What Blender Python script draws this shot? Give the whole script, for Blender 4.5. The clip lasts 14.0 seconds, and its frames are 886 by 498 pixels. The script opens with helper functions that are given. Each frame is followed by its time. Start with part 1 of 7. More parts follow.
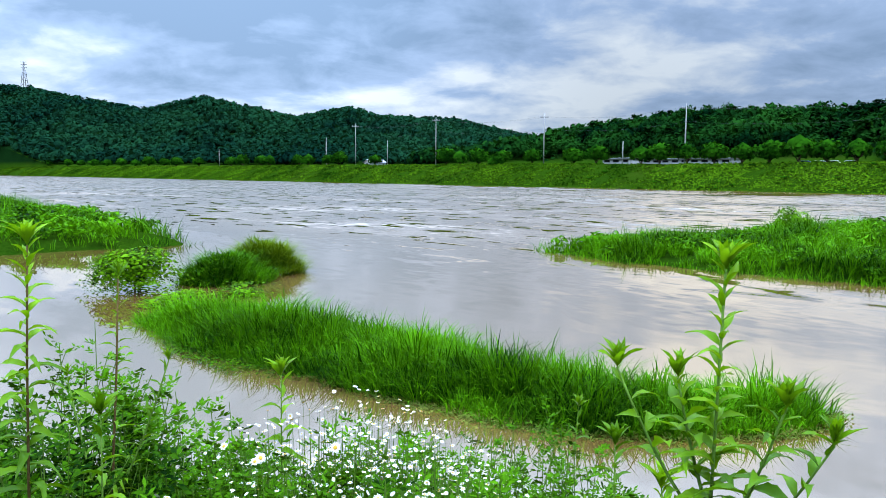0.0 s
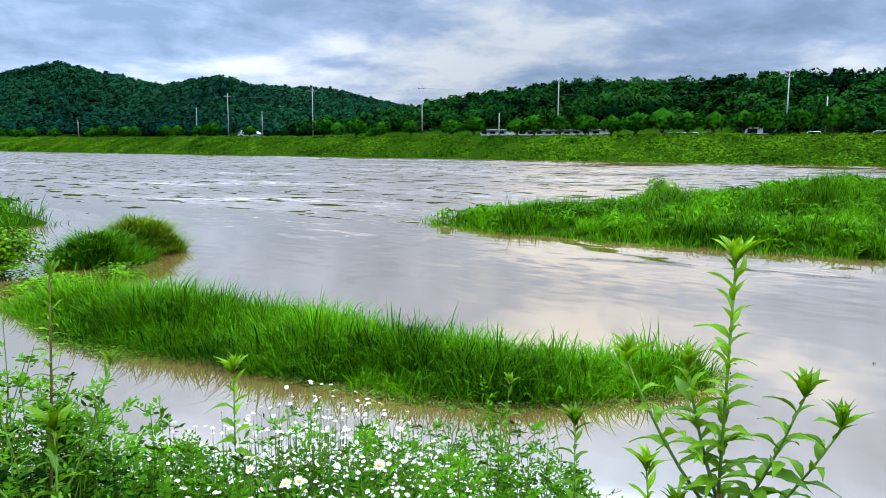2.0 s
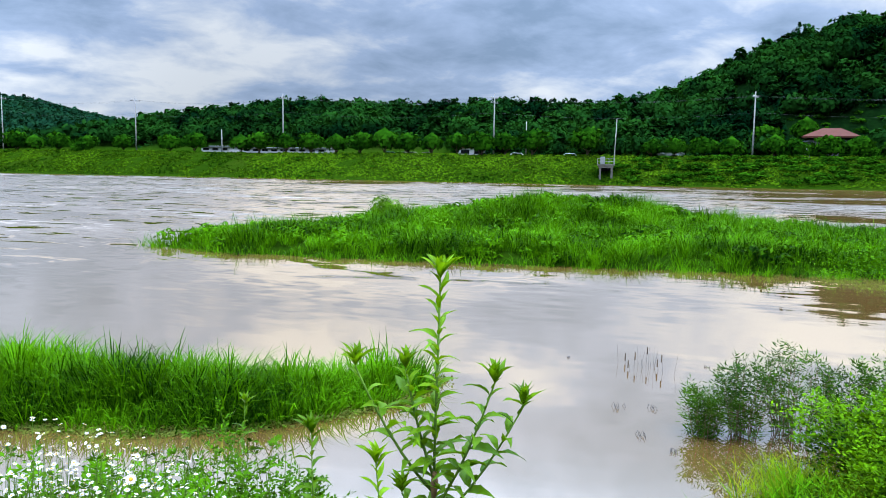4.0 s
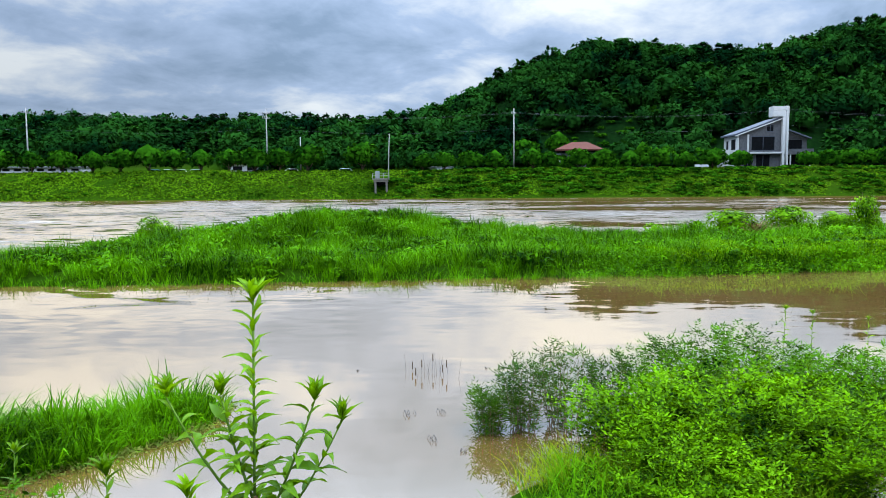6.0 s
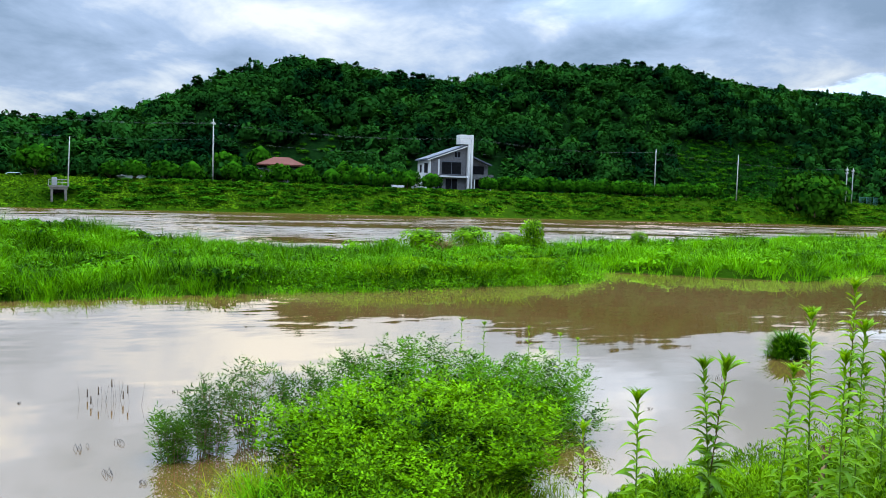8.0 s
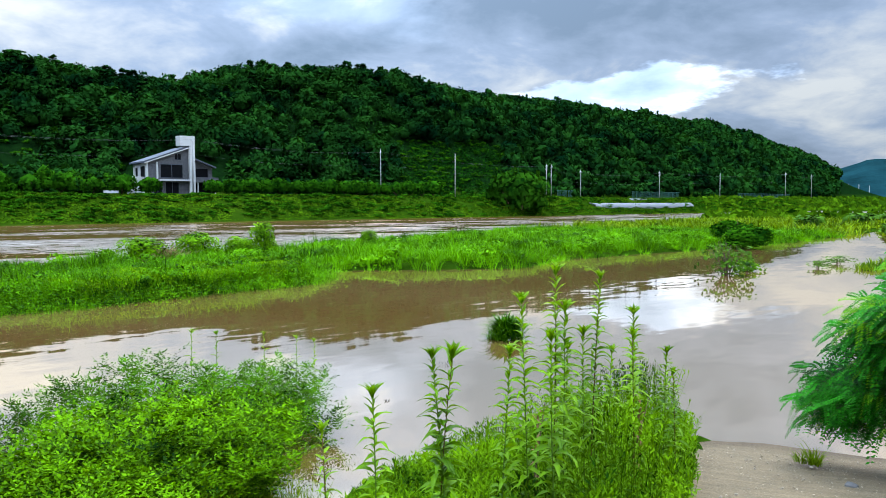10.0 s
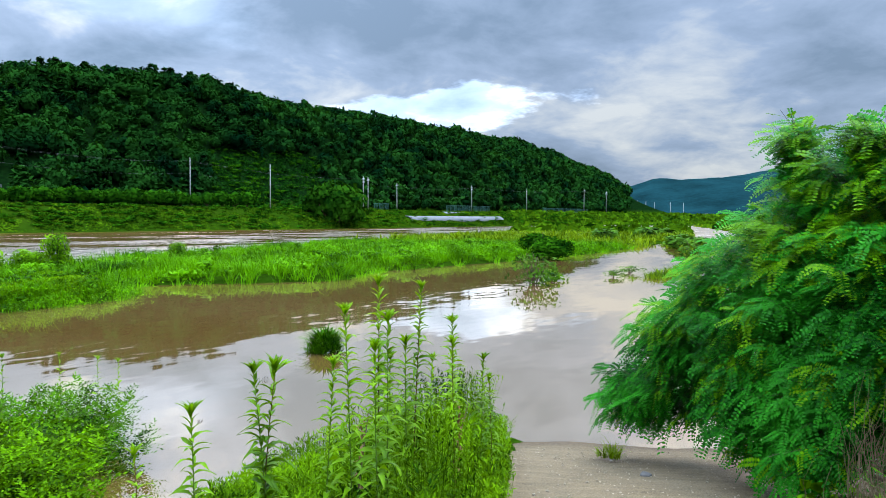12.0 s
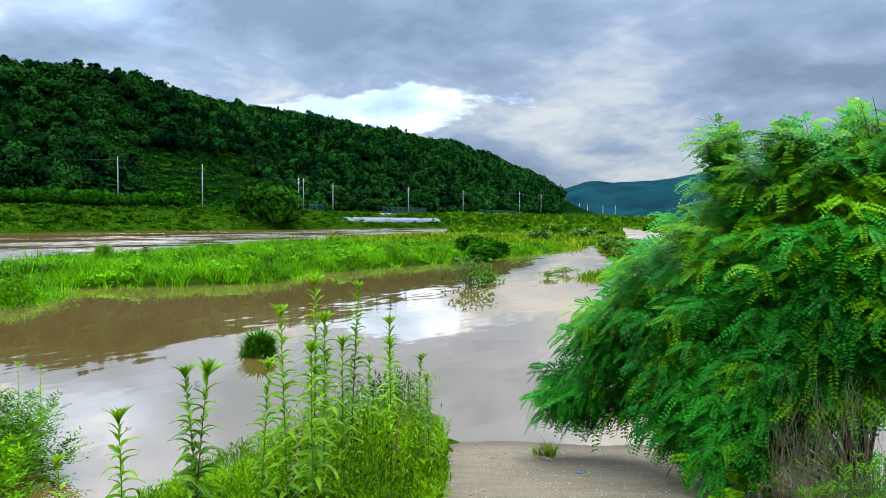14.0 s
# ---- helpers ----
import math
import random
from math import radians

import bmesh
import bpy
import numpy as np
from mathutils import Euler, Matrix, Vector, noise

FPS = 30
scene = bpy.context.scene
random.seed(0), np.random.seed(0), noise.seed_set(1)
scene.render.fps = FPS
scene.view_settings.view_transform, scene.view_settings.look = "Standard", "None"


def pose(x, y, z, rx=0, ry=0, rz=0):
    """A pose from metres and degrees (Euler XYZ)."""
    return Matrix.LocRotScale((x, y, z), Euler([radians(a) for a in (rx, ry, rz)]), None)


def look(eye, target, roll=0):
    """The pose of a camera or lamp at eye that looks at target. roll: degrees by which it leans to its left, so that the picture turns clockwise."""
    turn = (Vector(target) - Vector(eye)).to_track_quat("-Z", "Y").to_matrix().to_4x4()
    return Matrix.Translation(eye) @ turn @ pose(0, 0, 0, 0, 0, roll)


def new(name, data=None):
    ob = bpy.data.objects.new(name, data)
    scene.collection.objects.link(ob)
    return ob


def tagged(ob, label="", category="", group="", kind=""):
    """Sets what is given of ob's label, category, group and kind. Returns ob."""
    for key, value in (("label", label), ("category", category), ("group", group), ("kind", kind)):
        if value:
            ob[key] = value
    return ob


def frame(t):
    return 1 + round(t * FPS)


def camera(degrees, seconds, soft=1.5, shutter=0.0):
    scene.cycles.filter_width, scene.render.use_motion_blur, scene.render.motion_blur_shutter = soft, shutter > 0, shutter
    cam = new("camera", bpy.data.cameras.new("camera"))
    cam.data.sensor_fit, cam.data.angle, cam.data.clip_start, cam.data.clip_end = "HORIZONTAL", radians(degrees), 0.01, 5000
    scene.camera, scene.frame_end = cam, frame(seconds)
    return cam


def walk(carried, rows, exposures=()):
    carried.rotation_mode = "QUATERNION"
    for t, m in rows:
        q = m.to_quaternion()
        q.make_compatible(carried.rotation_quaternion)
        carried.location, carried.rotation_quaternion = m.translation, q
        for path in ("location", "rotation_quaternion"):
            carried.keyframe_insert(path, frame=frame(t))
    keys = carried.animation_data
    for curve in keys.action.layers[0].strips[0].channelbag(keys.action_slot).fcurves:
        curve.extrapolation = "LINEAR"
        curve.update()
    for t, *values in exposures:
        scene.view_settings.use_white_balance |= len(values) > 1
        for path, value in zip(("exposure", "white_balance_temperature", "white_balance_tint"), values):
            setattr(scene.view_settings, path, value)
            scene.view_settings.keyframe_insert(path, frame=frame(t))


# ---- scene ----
cam = camera(60.29, 14.0, 0.55)
walk(cam, [
    (0.0, pose(0.000, 0.000, 2.500, 84.45, -0.46, -0.05)),
    (0.5, pose(-0.001, -0.007, 2.500, 84.24, -0.86, -1.07)),
    (1.0, pose(-0.027, -0.010, 2.506, 83.91, -1.17, -2.78)),
    (1.5, pose(-0.116, 0.026, 2.511, 83.51, -1.07, -4.80)),
    (2.0, pose(-0.225, 0.056, 2.545, 82.39, -0.30, -9.13)),
    (2.5, pose(-0.297, 0.074, 2.538, 80.65, -0.72, -13.07)),
    (3.0, pose(-0.303, 0.025, 2.541, 80.02, -1.60, -17.40)),
    (3.5, pose(-0.294, -0.063, 2.560, 81.56, -1.63, -23.37)),
    (4.0, pose(-0.285, -0.106, 2.574, 83.91, -0.85, -29.33)),
    (4.2, pose(-0.295, -0.121, 2.583, 84.44, -0.21, -31.46)),
    (6.5, pose(-0.371, -0.102, 2.586, 85.24, -0.46, -49.86)),
    (7.0, pose(-0.349, -0.084, 2.584, 85.72, -1.25, -54.44)),
    (7.5, pose(-0.334, -0.136, 2.587, 86.32, -1.70, -60.56)),
    (8.0, pose(-0.336, -0.209, 2.606, 86.53, -1.67, -67.99)),
    (8.2, pose(-0.358, -0.235, 2.611, 86.71, -1.50, -70.28)),
    (10.5, pose(-0.339, -0.213, 2.615, 86.95, 0.48, -92.04)),
    (11.0, pose(-0.344, -0.190, 2.611, 87.26, 0.43, -95.64)),
    (11.5, pose(-0.344, -0.188, 2.609, 87.32, 0.10, -99.17)),
    (12.0, pose(-0.346, -0.190, 2.607, 87.74, -0.14, -101.70)),
    (12.5, pose(-0.345, -0.191, 2.608, 88.02, -0.07, -103.67)),
    (13.0, pose(-0.345, -0.186, 2.609, 88.03, -0.02, -104.94)),
    (13.5, pose(-0.340, -0.189, 2.607, 87.94, -0.22, -105.95)),
    (14.0, pose(-0.333, -0.188, 2.602, 87.87, -0.29, -106.45)),
], [(0.0, 0.34, 6300, 12), (3.0, 0.36, 6500, 15), (4.2, 0.36, 6550, 14), (6.5, 0.38, 6800, 12), (14.0, 0.37, 6750, 12)])

# ---- world and light: a bright overcast sky, brighter towards the zenith ----
world = bpy.data.worlds.new("overcast_sky")
scene.world = world
world.use_nodes = True


def sky_nodes(tree):
    nt, ln = tree.nodes, tree.links
    nt.clear()

    def math_node(op, a, b=None, clamp=False):
        n = nt.new("ShaderNodeMath")
        n.operation, n.use_clamp = op, clamp
        for i, v in enumerate((a, b)):
            if v is None:
                continue
            if isinstance(v, (int, float)):
                n.inputs[i].default_value = v
            else:
                ln.new(v, n.inputs[i])
        return n.outputs[0]

    co = nt.new("ShaderNodeTexCoord").outputs["Generated"]
    sep = nt.new("ShaderNodeSeparateXYZ")
    ln.new(co, sep.inputs[0])
    up = math_node("MAXIMUM", sep.outputs[2], 0.0)
    den = math_node("ADD", up, 0.24)
    plane = nt.new("ShaderNodeCombineXYZ")
    ln.new(math_node("DIVIDE", sep.outputs[0], den), plane.inputs[0])
    ln.new(math_node("DIVIDE", sep.outputs[1], den), plane.inputs[1])

    def cloud(scale, detail, rough, dist, off):
        n = nt.new("ShaderNodeTexNoise")
        n.inputs["Scale"].default_value, n.inputs["Detail"].default_value = scale, detail
        n.inputs["Roughness"].default_value, n.inputs["Distortion"].default_value = rough, dist
        mp = nt.new("ShaderNodeMapping")
        mp.inputs["Location"].default_value = off
        ln.new(plane.outputs[0], mp.inputs[0])
        ln.new(mp.outputs[0], n.inputs["Vector"])
        return n.outputs[0]

    big = cloud(0.95, 4, 0.5, 0.15, (3.1, 1.7, 0))
    fine = cloud(3.2, 6, 0.58, 0.25, (0.4, 5.2, 2))
    mix = math_node("ADD", math_node("MULTIPLY", big, 0.6), math_node("MULTIPLY", fine, 0.4))
    ramp = nt.new("ShaderNodeValToRGB")
    ln.new(mix, ramp.inputs[0])
    e = ramp.color_ramp.elements
    e[0].position, e[0].color = 0.41, (0.24, 0.37, 0.56, 1)
    e[1].position, e[1].color = 0.615, (0.86, 0.97, 1.06, 1)
    m = e.new(0.51)
    m.color = (0.40, 0.56, 0.82, 1)
    # thin, ragged spots in the cloud: a bright one above the wooded hill, a fainter one higher up
    stretch = nt.new("ShaderNodeMapping")
    stretch.inputs["Scale"].default_value = (5.0, 5.0, 15.0)
    ln.new(co, stretch.inputs[0])
    rag = nt.new("ShaderNodeTexNoise")
    rag.inputs["Scale"].default_value, rag.inputs["Detail"].default_value, rag.inputs["Roughness"].default_value = 1.5, 5, 0.6
    ln.new(stretch.outputs[0], rag.inputs["Vector"])
    bearing = math_node("ARCTAN2", sep.outputs[1], sep.outputs[0])

    def thin_spot(az, wide, z, tall, tilt, hard, soft_):
        da = math_node("SUBTRACT", bearing, radians(az))
        ea = math_node("DIVIDE", da, radians(wide))
        ee = math_node("DIVIDE", math_node("ADD", math_node("SUBTRACT", sep.outputs[2], z), math_node("MULTIPLY", da, tilt)), tall)
        d2 = math_node("SQRT", math_node("ADD", math_node("MULTIPLY", ea, ea), math_node("MULTIPLY", ee, ee)))
        glow = nt.new("ShaderNodeMapRange")
        glow.interpolation_type = "SMOOTHSTEP"
        ln.new(math_node("ADD", d2, math_node("MULTIPLY", math_node("SUBTRACT", rag.outputs[0], 0.5), 2.4)), glow.inputs[0])
        glow.inputs[1].default_value, glow.inputs[2].default_value = soft_, hard
        return glow.outputs[0]

    thin = math_node("ADD", thin_spot(-10.5, 10.0, 0.140, 0.027, 0.09, 0.72, 1.05), math_node("MULTIPLY", thin_spot(9.0, 7.0, 0.25, 0.035, 0.0, 0.2, 1.5), 0.4))
    # the unseen sky overhead is raised far beyond an overcast's threefold, for more light
    high = nt.new("ShaderNodeMapRange")
    high.interpolation_type = "SMOOTHSTEP"
    ln.new(up, high.inputs[0])
    high.inputs[1].default_value, high.inputs[2].default_value = 0.34, 0.85
    high.inputs[3].default_value, high.inputs[4].default_value = 0.0, 10.5
    lift = math_node("ADD", math_node("ADD", 0.60, math_node("MULTIPLY", up, 1.05)), high.outputs[0])
    # heavier cloud downstream
    heavy = nt.new("ShaderNodeMapRange")
    heavy.interpolation_type = "SMOOTHSTEP"
    ln.new(math_node("ADD", math_node("MULTIPLY", sep.outputs[0], 0.71), math_node("MULTIPLY", sep.outputs[1], -0.71)), heavy.inputs[0])
    heavy.inputs[1].default_value, heavy.inputs[2].default_value = 0.55, 0.97
    heavy.inputs[3].default_value, heavy.inputs[4].default_value = 1.0, 0.78
    lift = math_node("MULTIPLY", lift, heavy.outputs[0])
    # and a darker bank of cloud straight over the far shore
    bank = nt.new("ShaderNodeMapRange")
    bank.interpolation_type = "SMOOTHSTEP"
    ln.new(math_node("ADD", math_node("MULTIPLY", sep.outputs[0], 0.26), math_node("MULTIPLY", sep.outputs[1], 0.966)), bank.inputs[0])
    bank.inputs[1].default_value, bank.inputs[2].default_value = 0.90, 1.0
    bank.inputs[3].default_value, bank.inputs[4].default_value = 1.06, 0.82
    lift = math_node("MULTIPLY", lift, bank.outputs[0])
    # thinner cloud upstream
    pale = nt.new("ShaderNodeMapRange")
    pale.interpolation_type = "SMOOTHSTEP"
    ln.new(math_node("ADD", math_node("MULTIPLY", sep.outputs[0], -0.39), math_node("MULTIPLY", sep.outputs[1], 0.92)), pale.inputs[0])
    pale.inputs[1].default_value, pale.inputs[2].default_value = 0.80, 0.98
    pale.inputs[3].default_value, pale.inputs[4].default_value = 1.0, 1.34
    lift = math_node("MULTIPLY", lift, pale.outputs[0])
    lit = nt.new("ShaderNodeVectorMath")
    lit.operation = "SCALE"
    ln.new(ramp.outputs[0], lit.inputs[0])
    ln.new(math_node("ADD", lift, math_node("MULTIPLY", thin, 0.95)), lit.inputs["Scale"])
    clouds = nt.new("ShaderNodeBackground")
    ln.new(lit.outputs[0], clouds.inputs[0])
    clouds.inputs[1].default_value = 1.0
    clear = nt.new("ShaderNodeTexSky")
    clear.sky_type, clear.sun_disc = "NISHITA", False
    clear.sun_elevation, clear.sun_rotation = radians(66), radians(130)
    blue = nt.new("ShaderNodeBackground")
    ln.new(clear.outputs[0], blue.inputs[0])
    blue.inputs[1].default_value = 0.1
    both = nt.new("ShaderNodeMixShader")
    both.inputs[0].default_value = 0.93
    ln.new(blue.outputs[0], both.inputs[1])
    ln.new(clouds.outputs[0], both.inputs[2])
    out = nt.new("ShaderNodeOutputWorld")
    ln.new(both.outputs[0], out.inputs[0])


sky_nodes(world.node_tree)
sun_data = bpy.data.lights.new("sun", "SUN")
sun_data.energy, sun_data.angle, sun_data.color = 2.2, radians(18), (1.0, 0.97, 0.9)
sun = new("sun", sun_data)
sun.matrix_world = look((30, -25, 90), (0, 0, 0))

# ---- materials ----


def material(name):
    mat = bpy.data.materials.new(name)
    mat.use_nodes = True
    nt = mat.node_tree
    return mat, nt, nt.links, nt.nodes["Principled BSDF"]


def ramp_node(nt, fac, stops):
    r = nt.nodes.new("ShaderNodeValToRGB")
    nt.links.new(fac, r.inputs[0])
    el = r.color_ramp.elements
    while len(el) < len(stops):
        el.new(0.5)
    for e, (p, c) in zip(el, stops):
        e.position, e.color = p, (*c, 1)
    return r.outputs[0]


def noise_node(nt, scale, detail=4, rough=0.55, vec=None, dist=0.0):
    n = nt.nodes.new("ShaderNodeTexNoise")
    n.inputs["Scale"].default_value, n.inputs["Detail"].default_value = scale, detail
    n.inputs["Roughness"].default_value, n.inputs["Distortion"].default_value = rough, dist
    nt.links.new(vec if vec is not None else world_pos(nt), n.inputs["Vector"])
    return n.outputs[0]


def world_pos(nt):
    return nt.nodes.new("ShaderNodeNewGeometry").outputs["Position"]


def mixed(nt, fac, a, b, mode="MIX"):
    m = nt.nodes.new("ShaderNodeMix")
    m.data_type, m.blend_type = "RGBA", mode
    for sock, v in ((m.inputs[0], fac), (m.inputs[6], a), (m.inputs[7], b)):
        if isinstance(v, (int, float)):
            sock.default_value = v
        elif isinstance(v, tuple):
            sock.default_value = (*v, 1)
        else:
            nt.links.new(v, sock)
    return m.outputs[2]


def bump_node(nt, height, strength, distance, normal=None):
    b = nt.nodes.new("ShaderNodeBump")
    b.inputs["Strength"].default_value, b.inputs["Distance"].default_value = strength, distance
    nt.links.new(height, b.inputs["Height"])
    if normal is not None:
        nt.links.new(normal, b.inputs["Normal"])
    return b.outputs[0]


def leaf_material(name, dark, light, patch=0.15, shine=0.45, through_light=0.4, per="island", gloss=0.01, speck=0.55, cell=0.15):
    """Leaves and grass: varied from piece to piece and from patch to patch, letting some light through."""
    mat, nt, ln, bsdf = material(name)
    if per == "island":
        rnd = nt.nodes.new("ShaderNodeNewGeometry").outputs["Random Per Island"]
    elif per == "tree":
        vor = nt.nodes.new("ShaderNodeTexVoronoi")
        vor.inputs["Scale"].default_value = cell
        ln.new(world_pos(nt), vor.inputs["Vector"])
        one = nt.nodes.new("ShaderNodeSeparateColor")
        ln.new(vor.outputs["Color"], one.inputs[0])
        rnd = one.outputs[0]
    else:
        rnd = nt.nodes.new("ShaderNodeObjectInfo").outputs["Random"]
    big = noise_node(nt, patch, 3)
    add = nt.nodes.new("ShaderNodeMath")
    add.operation = "MULTIPLY_ADD"
    ln.new(rnd, add.inputs[0])
    add.inputs[1].default_value = speck
    sh = nt.nodes.new("ShaderNodeMath")
    sh.operation = "MULTIPLY_ADD"
    ln.new(big, sh.inputs[0])
    sh.inputs[1].default_value, sh.inputs[2].default_value = 2.6, -0.80 - speck / 2
    ln.new(sh.outputs[0], add.inputs[2])
    col = ramp_node(nt, add.outputs[0], [(0.0, dark), (1.0, light)])
    ln.new(col, bsdf.inputs["Base Color"])
    bsdf.inputs["Roughness"].default_value = shine
    bsdf.inputs["Specular IOR Level"].default_value = gloss
    tr = nt.nodes.new("ShaderNodeBsdfTranslucent")
    ln.new(mixed(nt, 1.0, col, (1.3, 1.15, 0.5), "MULTIPLY"), tr.inputs[0])
    mx = nt.nodes.new("ShaderNodeMixShader")
    mx.inputs[0].default_value = through_light
    ln.new(bsdf.outputs[0], mx.inputs[1])
    ln.new(tr.outputs[0], mx.inputs[2])
    ln.new(mx.outputs[0], nt.nodes["Material Output"].inputs[0])
    return mat


def plain_material(name, color, rough=0.7, metal=0.0, vary=0.25, scale=6.0, bump=0.0, gloss=0.3):
    """Paint, plaster, metal or wood with stains and grain at two scales."""
    mat, nt, ln, bsdf = material(name)
    lo = tuple(c * (1 - vary) for c in color)
    hi = tuple(min(1, c * (1 + vary)) for c in color)
    co = nt.nodes.new("ShaderNodeTexCoord").outputs["Object"]
    n1, n2 = noise_node(nt, scale, 5, 0.6, co), noise_node(nt, scale * 9, 4, 0.6, co)
    col = ramp_node(nt, n1, [(0.3, lo), (0.7, hi)])
    col = mixed(nt, 0.25, col, ramp_node(nt, n2, [(0.35, lo), (0.65, hi)]))
    ln.new(col, bsdf.inputs["Base Color"])
    bsdf.inputs["Roughness"].default_value, bsdf.inputs["Metallic"].default_value = rough, metal
    bsdf.inputs["Specular IOR Level"].default_value = gloss
    if bump:
        ln.new(bump_node(nt, n2, 0.5, bump), bsdf.inputs["Normal"])
    return mat


GRASS = leaf_material("fresh_grass", (0.002, 0.016, 0.0002), (0.056, 0.178, 0.0012), 0.5, 0.5, 0.25, speck=0.8)
GRASS_LUSH = leaf_material("lush_grass", (0.003, 0.024, 0.0002), (0.078, 0.235, 0.0015), 0.35, 0.5, 0.22, speck=0.5)
GRASS_DRY = leaf_material("yellowish_grass", (0.014, 0.038, 0.0008), (0.115, 0.185, 0.004), 0.4, 0.6, 0.22)
LAWN = leaf_material("bank_grass", (0.003, 0.017, 0.0006), (0.040, 0.094, 0.0024), 0.10, 0.7, 0.15, gloss=0.0)
FOREST = leaf_material("forest_leaves", (0.0006, 0.0072, 0.0022), (0.0068, 0.036, 0.0044), 0.05, 0.7, 0.15, "tree", 0.0, 0.75, 0.16)
# distance haze is put into this colour, bluer than the near forest
FOREST_FAR = leaf_material("hazed_far_forest_leaves", (0.0014, 0.011, 0.0072), (0.0054, 0.029, 0.0112), 0.012, 0.7, 0.15, "tree", 0.0, 0.5, 0.12)
BANKSHRUB = leaf_material("bank_shrub_leaves", (0.0014, 0.014, 0.0008), (0.020, 0.086, 0.0026), 0.4, 0.6, 0.2, gloss=0.0)
ROWTREE = leaf_material("roadside_leaves", (0.0012, 0.012, 0.0008), (0.013, 0.062, 0.0022), 0.4, 0.6, 0.2, gloss=0.0)
CREEPER = leaf_material("slope_creeper_leaves", (0.0010, 0.011, 0.0010), (0.0060, 0.036, 0.0028), 0.25, 0.7, 0.15, gloss=0.0)
DEEP = leaf_material("dark_tree_leaves", (0.0012, 0.012, 0.0010), (0.012, 0.050, 0.0025), 0.3, 0.6, 0.2, gloss=0.0)
SHRUB = leaf_material("shrub_leaves", (0.003, 0.020, 0.0003), (0.090, 0.230, 0.0018), 1.2, 0.5, 0.22)
BUSH = leaf_material("bush_leaves", (0.0012, 0.012, 0.0002), (0.082, 0.205, 0.0012), 1.6, 0.5, 0.22, speck=0.7)
STANDLEAF = leaf_material("stand_leaves", (0.004, 0.024, 0.0003), (0.096, 0.205, 0.0022), 1.4, 0.5, 0.22)
LOWWEED = leaf_material("low_weed_leaves", (0.012, 0.050, 0.0004), (0.120, 0.250, 0.0018), 0.9, 0.5, 0.25)
HERB = leaf_material("herb_leaves", (0.0015, 0.013, 0.0002), (0.050, 0.150, 0.0016), 2.0, 0.5, 0.22)
WILLOW = leaf_material("willow_leaves", (0.006, 0.026, 0.002), (0.046, 0.118, 0.007), 0.8, 0.5, 0.2)
LOCUST = leaf_material("locust_leaflets", (0.0014, 0.030, 0.0024), (0.017, 0.190, 0.0075), 0.9, 0.4, 0.3, gloss=0.02)
LOCUST_YOUNG = leaf_material("young_locust_leaflets", (0.022, 0.090, 0.0008), (0.090, 0.235, 0.0018), 0.9, 0.4, 0.28, gloss=0.02)
WEED = leaf_material("weed_leaf", (0.034, 0.090, 0.0010), (0.120, 0.250, 0.0030), 1.6, 0.45, 0.38, "object", 0.08)
STEM = plain_material("green_stem", (0.055, 0.105, 0.014), 0.7, 0, 0.35, 20, 0, 0.03)
STEM_RED = plain_material("reddish_stem", (0.055, 0.036, 0.012), 0.7, 0, 0.4, 20, 0, 0.03)
BARK = plain_material("bark", (0.045, 0.034, 0.023), 0.9, 0, 0.45, 8, 0.02, 0.04)
TWIG = plain_material("dry_twig", (0.075, 0.055, 0.030), 0.9, 0, 0.4, 15, 0, 0.04)


def ground_material():
    mat, nt, ln, bsdf = material("ground")
    n1, n2, n3 = noise_node(nt, 0.08, 4), noise_node(nt, 0.9, 5), noise_node(nt, 9.0, 4)
    col = ramp_node(nt, n1, [(0.35, (0.0043, 0.0198, 0.0006)), (0.55, (0.0087, 0.0285, 0.0009)), (0.7, (0.0186, 0.0298, 0.0025))])
    col = mixed(nt, 0.5, col, ramp_node(nt, n2, [(0.3, (0.0031, 0.0161, 0.0006)), (0.7, (0.0124, 0.0347, 0.0012))]))
    col = mixed(nt, 0.35, col, ramp_node(nt, n3, [(0.3, (0.0019, 0.0087, 0.0004)), (0.75, (0.0198, 0.0384, 0.0025))]))
    # the forest floor on the hills is dark undergrowth
    sep = nt.nodes.new("ShaderNodeSeparateXYZ")
    ln.new(world_pos(nt), sep.inputs[0])
    wood = nt.nodes.new("ShaderNodeMapRange")
    ln.new(sep.outputs[2], wood.inputs[0])
    wood.inputs[1].default_value, wood.inputs[2].default_value = 6.0, 9.0
    col = mixed(nt, wood.outputs[0], col, ramp_node(nt, n2, [(0.3, (0.0008, 0.0045, 0.001)), (0.7, (0.0025, 0.011, 0.002))]))
    ln.new(col, bsdf.inputs["Base Color"])
    bsdf.inputs["Roughness"].default_value = 0.95
    bsdf.inputs["Specular IOR Level"].default_value = 0.0
    ln.new(bump_node(nt, n3, 0.8, 0.08), bsdf.inputs["Normal"])
    return mat


